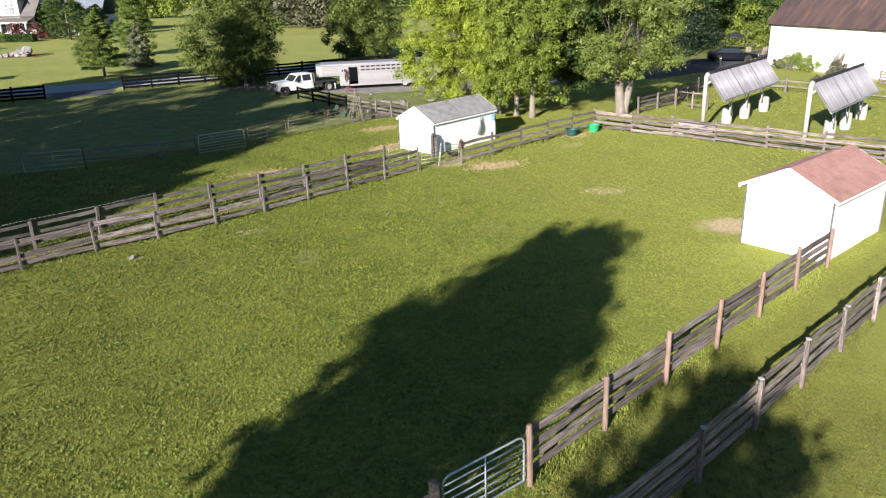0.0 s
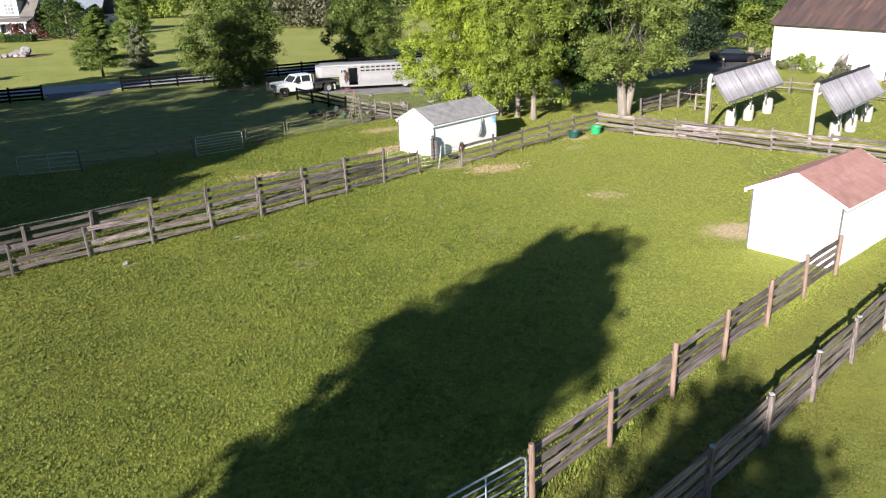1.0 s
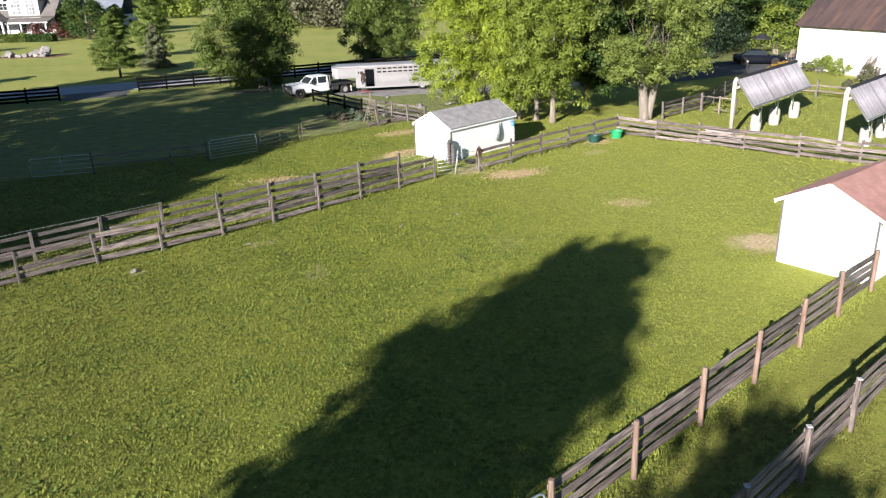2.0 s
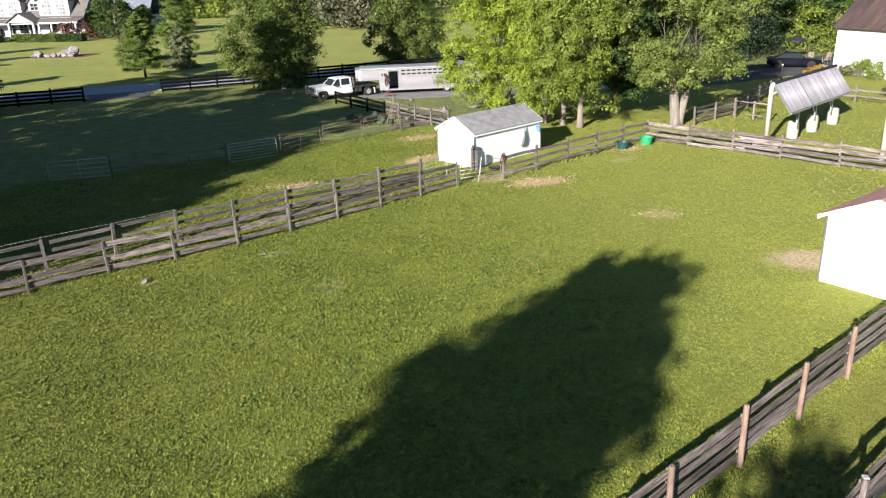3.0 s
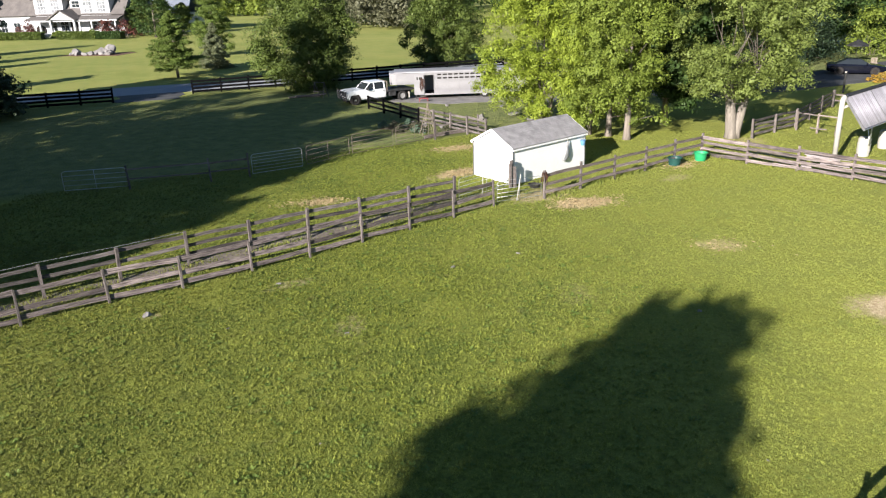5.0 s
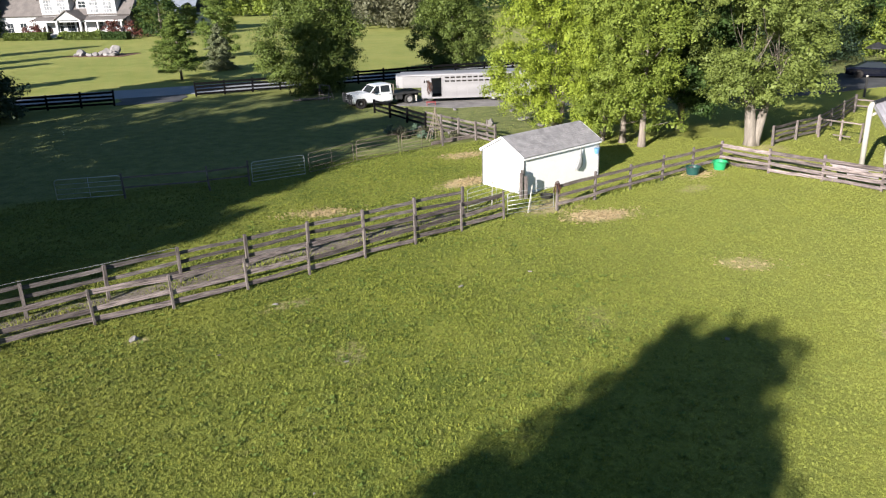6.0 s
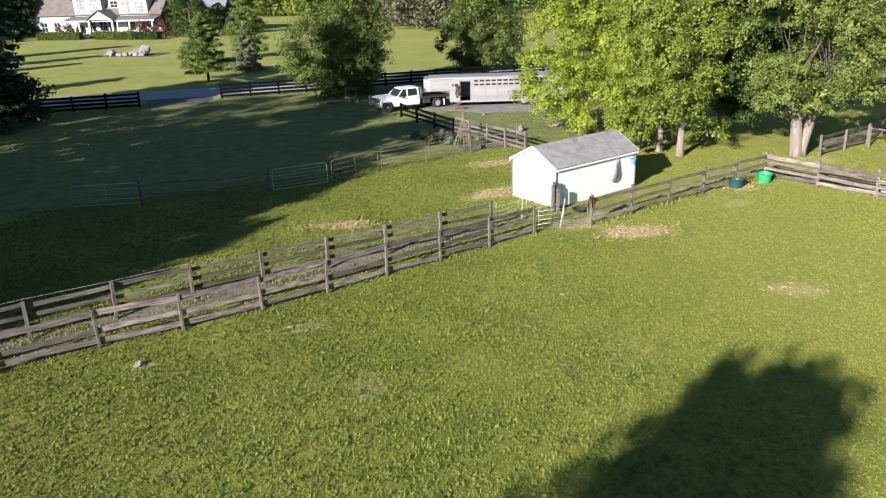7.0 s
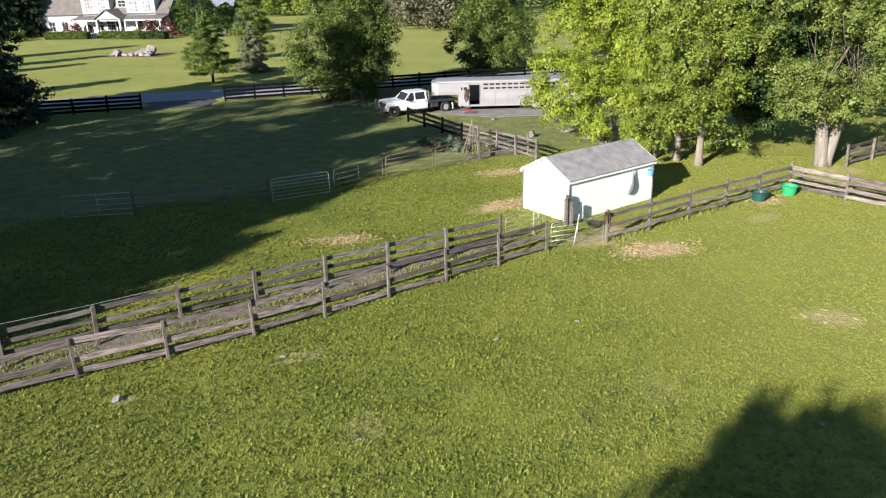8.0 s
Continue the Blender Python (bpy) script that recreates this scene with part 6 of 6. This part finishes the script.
hedge(nearer(-115.1, 144.0), nearer(-105.1, 143.8), 1.35, 1.6, "clipped green hedge before the farmhouse", 51, M_LEAF_BIG)
hedge(nearer(-101.2, 143.4), nearer(-92.0, 142.2), 1.35, 1.6, "clipped green hedge before the farmhouse", 52, M_LEAF_BIG)
hedge(nearer(-91.8, 142.2), nearer(-86.1, 141.4), 1.3, 1.6, "clipped dark green hedge beside the farmhouse porch", 53, M_LEAF_DARK)
for x, y, s in ((-110.5, 146.5, 0), (-92.5, 146.5, 1), (-88.5, 147.0, 2)):
    shrub(55 + s, 3.6, 2.4, M_LEAF_RED, "dark red-leaved ornamental tree by the farmhouse", nearer(x, y), 30, 50, 0.3, "ornamental_tree", "tree", "red garden trees")
for x, y, s, h in ((-119.5, 139.0, 0, 3.2), (-124.0, 143.0, 1, 5.0), (-128.0, 140.0, 2, 4.2), (-105.0, 148.0, 3, 1.6), (-97.0, 148.0, 4, 1.6)):
    shrub(60 + s, h, h * 0.8, M_LEAF_MID, "rounded green garden shrub by the farmhouse", nearer(x, y), 30, 50, 0.3, group="garden shrubs")


# ---- rocks, tubs, stones ----
def rock(name, at, size, label, seed, category="rock", group="", material=None, z=0.0):
    r = np.random.RandomState(seed)
    bm = bmesh.new()
    bmesh.ops.create_icosphere(bm, subdivisions=3, radius=0.5)
    planes = r.normal(size=(16, 3))
    planes /= np.linalg.norm(planes, axis=1)[:, None]
    lim = r.uniform(0.20, 0.42, 16)
    for v in bm.verts:
        for p, q in zip(planes, lim):
            d = v.co.dot(Vector(p)) - q
            if d > 0:
                v.co -= Vector(p) * d
        v.co *= 1 + r.normal(0, 0.02)
        v.co.z = max(v.co.z, -0.3)
        v.co = Vector((v.co.x * size[0], v.co.y * size[1], (v.co.z + 0.25) * size[2]))
    ob = new(name, to_mesh(name, bm, material or M_ROCK))
    ob.matrix_basis = pose(at[0], at[1], z, 0, 0, r.uniform(0, 360))
    return tagged(ob, label, category, group)


strip("flower_bed", [(-73.5, 106.5), (-64.0, 106.0)], 5.0, 0.03, M_MULCH, "brown mulched bed round the boulders", "flower bed", jag=0.4)
r9 = random.Random(9)
boulders = [(-72.4 + k * 0.42 + r9.uniform(-0.3, 0.3), 105.5 + r9.uniform(-0.9, 0.9), (r9.uniform(0.8, 1.7), r9.uniform(0.8, 1.5), r9.uniform(0.6, 1.2))) for k in range(16)]
boulders += [(-67.0, 106.4, (3.0, 2.2, 2.0)), (-68.3, 106.0, (2.4, 1.8, 1.6)), (-66.2, 105.6, (2.0, 1.6, 1.3)), (-72.2, 106.6, (2.6, 1.6, 1.4))]
for i, (x, y, s) in enumerate(boulders):
    rock("boulder", (x, y), s, "big pale boulder in the mulched lawn bed", 70 + i, "boulder", "lawn boulders")
rock("stone", (-12.8, 22.0), (0.36, 0.3, 0.2), "grey stone lying in the paddock grass", 80, "stone", "paddock stones", M_FIELDSTONE)
for i, (x, y, s) in enumerate(((-4.28, 26.65, 0.26), (-2.17, 28.15, 0.2), (3.3, 23.85, 0.22), (5.9, 16.3, 0.12), (-10.0, 21.45, 0.16), (-9.7, 24.7, 0.25), (-6.5, 21.5, 0.2), (3.5, 16.9, 0.1), (-5.6, 16.4, 0.1))):
    rock("stone", (x, y), (s, s * 0.7, s * 0.35), "small dull stone in the paddock grass", 81 + i, "stone", "paddock stones", M_FIELDSTONE)
for i, (x, y, s) in enumerate(((-6.25, 53.6, (0.9, 0.6, 0.7)), (-4.2, 55.3, (1.0, 0.7, 0.5)), (-2.9, 53.2, (1.0, 0.6, 0.35)), (-9.5, 59.4, (0.5, 0.4, 0.3)), (-5.2, 58.9, (1.2, 0.5, 0.25)))):
    rock("rock", (x, y), s, "pale rock on the lawn by the drive", 92 + i, "rock", "lawn rocks")


def tub(at, r0, r1, h, material, label):
    root = thing("tub", pose(at[0], at[1], 0), label, "tub", "water tubs")
    n = 28
    prof = [(r0, 0.0), (r1 - 0.01, h - 0.05), (r1 + 0.03, h - 0.04), (r1 + 0.035, h), (r1 - 0.015, h), (r1 - 0.02, h - 0.05), (r0 - 0.03, 0.04)]
    bm = bmesh.new()
    vs = [[bm.verts.new((r * math.cos(2 * math.pi * k / n), r * math.sin(2 * math.pi * k / n), z)) for k in range(n)] for r, z in prof]
    for a, b in zip(vs, vs[1:]):
        for k in range(n):
            bm.faces.new((a[k], a[(k + 1) % n], b[(k + 1) % n], b[k]))
    bm.faces.new(vs[0][::-1])
    bm.faces.new(vs[-1])
    part("shell", bm, material, root, smooth=False)
    part("water", tube(bmesh.new(), [(0, 0, h * 0.55), (0, 0, h * 0.7)], r0 + (r1 - r0) * 0.6 - 0.02, n), M_GLASS, root, "dark still water")
    for s in (-1, 1):
        part("handle", tube(bmesh.new(), [(s * (r1 + 0.03), -0.09, h - 0.06), (s * (r1 + 0.08), -0.05, h - 0.1), (s * (r1 + 0.08), 0.05, h - 0.1), (s * (r1 + 0.03), 0.09, h - 0.06)], 0.012, 6), material, root)


tub((6.27, 42.42), 0.26, 0.33, 0.42, M_TUBGREEN, "bright green plastic water tub in the fence corner")
tub((4.84, 41.25), 0.27, 0.34, 0.42, M_TUBDARK, "dark green plastic water tub by the fence")

# ---- things on and by the white shed ----
net = thing("hay_net", frame_at((-2.97, 37.21, 0), 48.7), "grey-white hay net hanging on the shed wall", "hay net")
bm = bmesh.new()
prof = [(0.015, 1.62, 0.0), (0.04, 1.45, 0.0), (0.09, 1.2, -0.02), (0.16, 0.98, -0.05), (0.22, 0.8, -0.1), (0.22, 0.68, -0.15), (0.12, 0.58, -0.22), (0.03, 0.56, -0.26)]
loft(bm, [[(3.66 + sh + w * math.cos(2 * math.pi * k / 14) * (1 + 0.12 * math.sin(3 * k)), -0.1 + min(0.07, w * 0.5) * math.sin(2 * math.pi * k / 14), z) for k in range(14)] for w, z, sh in prof])
part("bag", bm, M_NET, net)
part("hook", tube(bmesh.new(), [(3.66, -0.02, 1.66), (3.66, -0.1, 1.63), (3.66, -0.1, 1.58)], 0.012, 6), M_TRIM, net)
fan = thing("blue_bucket", frame_at((-2.97, 37.21, 0), 48.7), "faded blue bucket hanging under the shed eave", "bucket")
rings = [[(4.68 + r * math.cos(2 * math.pi * k / 16), -0.2 + r * 0.8 * math.sin(2 * math.pi * k / 16), z) for k in range(16)] for z, r in ((1.16, 0.11), (1.4, 0.15), (1.42, 0.16))]
part("pail", loft(bmesh.new(), rings), M_BLUE, fan)
part("bail", tube(bmesh.new(), [(4.53, -0.2, 1.41), (4.6, -0.12, 1.53), (4.68, -0.04, 1.58), (4.76, -0.12, 1.53), (4.83, -0.2, 1.41)], 0.01, 6), M_GALV, fan)

for at, h, lean in (((-3.02, 36.85), 1.25, 1),):
    me = POSTS[(M_POST, False)][1]
    root = thing("gate_post", pose(at[0], at[1], 0, lean, lean, 20), "weathered wooden gate post beside the shed", "post", "gate posts")
    link("post", me, root, scale=(0.12, 0.12, h))
halter = thing("halters", pose(-1.45, 35.0, 0, 0, 0, 45), "dark leather halters hanging on the gate post", "halters")
bm = bmesh.new()
for k in range(7):
    an = k * 0.9
    x, y = 0.11 * math.cos(an), 0.11 * math.sin(an)
    tube(bm, [(x * 0.7, y * 0.7, 1.2), (x * 1.2, y * 1.2, 0.95), (x * 1.4, y * 1.3, 0.7 + 0.05 * k), (x * 1.1, y * 1.4, 0.62 + 0.05 * k)], 0.022, 5)
part("straps", bm, M_LEATHER, halter)

for at, h in (((-3.05, 36.66), 1.15), ((-2.84, 36.72), 1.0)):
    root = thing("gate_post", pose(at[0], at[1], 0, 1, -2, 35), "weathered wooden gate post beside the shed", "post", "gate posts")
    link("post", POSTS[(M_POST, False)][2], root, scale=(0.12, 0.11, h))
pan = thing("feed_pan", pose(-1.95, 36.9, 0), "black rubber feed pan lying by the shed wall", "feed pan")
part("pan", loft(bmesh.new(), [[(q * math.cos(2 * math.pi * k / 20), q * math.sin(2 * math.pi * k / 20), z) for k in range(20)] for q, z in ((0.22, 0.0), (0.29, 0.14), (0.31, 0.15), (0.27, 0.14), (0.2, 0.03))]), M_RUBBER, pan)
for x, y, lean in ((-2.62, 34.6, 9), (-4.2, 35.35, 2)):
    wp = thing("fence_stake", pose(x, y, 0, 0, lean, 30), "thin white plastic electric-fence stake", "stake", "white stakes")
    part("stake", tube(bmesh.new(), [(0, 0, -0.1), (0, 0, 1.12), (0, 0, 1.2)], [0.028, 0.026, 0.012], 8), M_CONC, wp)
    part("foot_peg", boxm((0.05, 0, 0.06), (0.12, 0.03, 0.03), 0.005), M_CONC, wp)

# ---- garden bed by the gate ----
tp = thing("cane_teepee", pose(-9.05, 48.9, 0), "tall teepee of bare canes in the garden bed", "trellis")
for k in range(9):
    an = 2 * math.pi * k / 9
    part("cane", tube(bmesh.new(), [(0.62 * math.cos(an), 0.62 * math.sin(an), -0.05), (0.0 + 0.05 * math.cos(an + 2.6), 0.05 * math.sin(an + 2.6), 1.95)], 0.018, 5), M_STRAW, tp)
part("twine", tube(bmesh.new(), [(0.09 * math.cos(a * 0.7), 0.09 * math.sin(a * 0.7), 1.7 + 0.005 * a) for a in range(14)], 0.012, 5), M_STRAW, tp)
for i, (x, y, h) in enumerate(((-11.7, 50.3, 0.6), (-10.9, 50.9, 0.75), (-10.2, 50.4, 0.5), (-12.4, 50.6, 0.7), (-8.1, 49.9, 0.4), (-9.9, 49.5, 0.45), (-11.2, 49.7, 0.5))):
    shrub(100 + i, h, 0.5, M_LEAF_BLUE if i % 2 else M_LEAF_BRUSH, "leafy garden plant in the bed beside the fence", (x, y), 12, 30, 0.14, "garden_plant", "plant", "garden plants")
for i, (x, y) in enumerate(((-9.7, 51.2), (-10.6, 51.9), (-8.4, 50.6))):
    rock("rock", (x, y), (0.55, 0.45, 0.5), "pale rock edging the garden bed", 120 + i, "rock", "bed rocks")
edging = thing("bed_edging", pose(-8.6, 47.7, 0, 0, 0, 44), "weathered boards edging the garden bed", "edging")
for k in range(2):
    link("board", BOARDS[M_BOARD][k], edging, Matrix.Translation((k * 1.9 - 0.6, 0, 0.12)), scale=(1.85, 0.05, 0.22))

# ---- yard by the barn ----
for i, (x, y, h, s) in enumerate(((27.6, 67.8, 2.0, 1.6), (28.5, 66.3, 1.5, 1.2), (29.6, 63.2, 1.3, 1.0), (27.2, 69.8, 1.0, 0.9), (28.6, 61.6, 0.9, 0.9), (25.6, 57.6, 0.8, 0.8), (27.9, 57.9, 0.7, 0.9))):
    shrub(130 + i, h, s, M_LEAF_MID if i < 2 else M_LEAF_BRUSH, "wild green bush against the white barn wall", (x, y), 24, 60, 0.14, group="barn bushes")
planks = thing("leaning_planks", pose(29.65, 64.35, 0, 0, 0, -65), "old planks leaning against the barn wall", "planks")
for k in range(6):
    a, b = Vector((k * 0.32, -1.3 - 0.1 * (k % 2), 0.02)), Vector((0.5 + k * 0.25, -0.15, 1.9 + 0.2 * (k % 3)))
    bm = bmesh.new()
    d = b - a
    mm = Matrix.Translation(a) @ d.to_track_quat("X", "Z").to_matrix().to_4x4()
    box(bm, (d.length / 2, 0, 0), (d.length, 0.16, 0.04), mm)
    part("plank", bm, M_BOARD, planks)
planks.scale = (0.65, 0.7, 0.85)
for at, turn, n in (((13.0, 50.2), -44, 1.25), ((13.9, 49.33), -42, 1.05)):
    root = thing("pen_rail", pose(at[0], at[1], 0, 0, 0, turn), "pale wooden post-and-rail pen panel in the yard", "fence", "pen panels")
    link("post", POSTS[(M_BOARD, False)][1], root, scale=(0.1, 0.1, 1.15))
    link("rail", BOARDS[M_BOARD][1], root, pose(0.02, -0.07, 1.06), scale=(n, 0.04, 0.075))
    if at[0] > 13.5:
        link("post", POSTS[(M_BOARD, False)][2], root, pose(n, 0, 0), scale=(0.1, 0.1, 1.12))
        link("rail", BOARDS[M_BOARD][3], root, pose(-0.4, -0.07, 0.3), scale=(0.95, 0.04, 0.08))
pal = thing("pallet_pen", pose(31.4, 58.6, 0, 0, 0, -65), "low pen of grey weathered pallets by the barn", "pallets")
for k in range(3):
    for j in range(5):
        part("slat", boxm((k * 1.25 + 0.6, -1.0, 0.15 + j * 0.2), (1.15, 0.03, 0.12), 0.004), M_BOARD, pal)
    for x in (0.05, 0.6, 1.15):
        part("upright", boxm((k * 1.25 + x, -0.95, 0.52), (0.09, 0.06, 1.05), 0.004), M_POST, pal)
for at, h in (((29.0, 60.6), 1.3), ((29.4, 60.2), 1.2), ((20.6, 58.6), 1.3)):
    root = thing("yard_post", pose(at[0], at[1], 0, 2, 0, 10), "weathered wooden post standing in the yard", "post", "yard posts")
    link("post", POSTS[(M_POST, False)][2], root, scale=(0.14, 0.14, h))
pipe = thing("bollard", pose(20.3, 64.8, 0), "dark post with a white top beside the drive", "post")
part("shaft", tube(bmesh.new(), [(0, 0, -0.1), (0, 0, 1.5)], 0.08, 10), M_DECK, pipe)
part("cap", tube(bmesh.new(), [(0, 0, 1.5), (0, 0, 1.6)], 0.085, 10), M_CONC, pipe, "white cap")

umb = thing("patio_umbrella", pose(27.6, 84.0, 0), "dark patio umbrella beyond the parked car", "umbrella")
n = 8
canopy = bmesh.new()
apex = canopy.verts.new((0, 0, 2.9))
rim_v = [canopy.verts.new((1.7 * math.cos(2 * math.pi * k / n), 1.7 * math.sin(2 * math.pi * k / n), 2.25)) for k in range(n)]
low_v = [canopy.verts.new((1.68 * math.cos(2 * math.pi * k / n), 1.68 * math.sin(2 * math.pi * k / n), 2.1)) for k in range(n)]
for k in range(n):
    canopy.faces.new((apex, rim_v[k], rim_v[(k + 1) % n]))
    canopy.faces.new((rim_v[k], low_v[k], low_v[(k + 1) % n], rim_v[(k + 1) % n]))
part("canopy", canopy, M_DECK, umb)
part("pole", tube(bmesh.new(), [(0, 0, 0), (0, 0, 2.88)], 0.03, 8), M_DECK, umb)
part("base_plate", tube(bmesh.new(), [(0, 0, 0), (0, 0, 0.1)], 0.3, 14), M_DECK, umb)
umb.scale = (0.6, 0.6, 0.78)


def chair(at, turn):
    root = thing("garden_chair", pose(at[0], at[1], 0, 0, 0, turn), "pale wooden garden chair beside the drive", "chair", "garden chairs")
    for k in range(4):
        part("seat_slat", boxm((-0.2 + k * 0.13, 0, 0.40 - 0.02 * k), (0.11, 0.52, 0.025), 0.004), M_STRAW, root)
        part("back_slat", box(bmesh.new(), (0, -0.2 + k * 0.13, 0.35), (0.025, 0.11, 0.7), Matrix.Translation((-0.25, 0, 0.38)) @ Matrix.Rotation(radians(-18), 4, "Y")), M_STRAW, root)
    for x in (-0.22, 0.24):
        for y in (-0.28, 0.28):
            part("leg", boxm((x, y, 0.3), (0.07, 0.03, 0.6), 0.004), M_STRAW, root)
    for y in (-0.28, 0.28):
        part("arm", boxm((0, y, 0.61), (0.62, 0.1, 0.025), 0.004), M_STRAW, root)


chair((27.3, 78.6), 250)
chair((28.6, 78.0), 220)
for i, (x, y) in enumerate(((24.6, 70.6), (25.4, 71.2), (26.2, 72.2))):
    shrub(150 + i, 0.8, 0.7, M_FLOWER, "orange-flowering plant at the corner of the drive", (x, y), 16, 40, 0.16, "flowering_plant", "plant", "flowering plants")
for i, (x, y) in enumerate(((26.9, 73.4), (27.4, 74.6))):
    rock("rock", (x, y), (0.6, 0.5, 0.4), "pale brown rock at the corner of the barn", 140 + i, "rock", "barn rocks")

# ---- small things on the shaded lawn ----
rack = thing("sawhorse", pose(-20.6, 63.6, 0, 0, 0, 70), "weathered sawhorse standing beside the black fence", "sawhorse")
bm = bmesh.new()
for a, b in (((0, 0, 0), (0.25, 0, 1.25)), ((0, 1.0, 0), (0.25, 1.0, 1.25)), ((0.25, 0, 1.25), (0.25, 1.0, 1.25)), ((0.1, 0, 0.5), (0.1, 1.0, 0.5)), ((0.25, 0, 1.25), (0.75, 0.0, 0)), ((0.25, 1.0, 1.25), (0.75, 1.0, 0))):
    tube(bm, [a, b], 0.035, 6)
part("bars", bm, M_POST, rack)
for i in range(4):
    t = thing("timber", pose(-22.6 + 0.25 * i, 64.2 + 0.1 * i, 0.09 * (i // 2), 0, 0, 20 + 6 * i), "grey timber lying on the shaded lawn", "timber", "stacked timbers")
    link("board", BOARDS[M_BOARD][i], t, Matrix.Translation((-1.2, 0, 0.045)), scale=(2.4, 0.25, 0.09))
for i, (x, y, h, s) in enumerate(((18.8, 82.5, 8.0, 3.0), (21.5, 84.0, 8.5, 3.0), (24.0, 87.0, 8.0, 3.0), (15.5, 81.0, 7.0, 2.8), (12.0, 79.0, 6.0, 2.8))):
    shrub(150 + i, h, s, M_LEAF_SPRUCE, "dense dark evergreen shrub behind the drive", (x, y), 60, 90, 0.26, group="dark shrubs")
for i, (x, y, h, s) in enumerate(((31.5, 91.0, 5.5, 3.0), (35.0, 88.0, 6.5, 3.0), (29.0, 96.0, 6.0, 3.0), (16.8, 76.5, 0.8, 1.0), (18.6, 77.4, 0.8, 1.0))):
    shrub(160 + i, h, s, M_LEAF_MID, "bright green shrub beyond the parked car", (x, y), 50, 80, 0.24, group="bright shrubs")
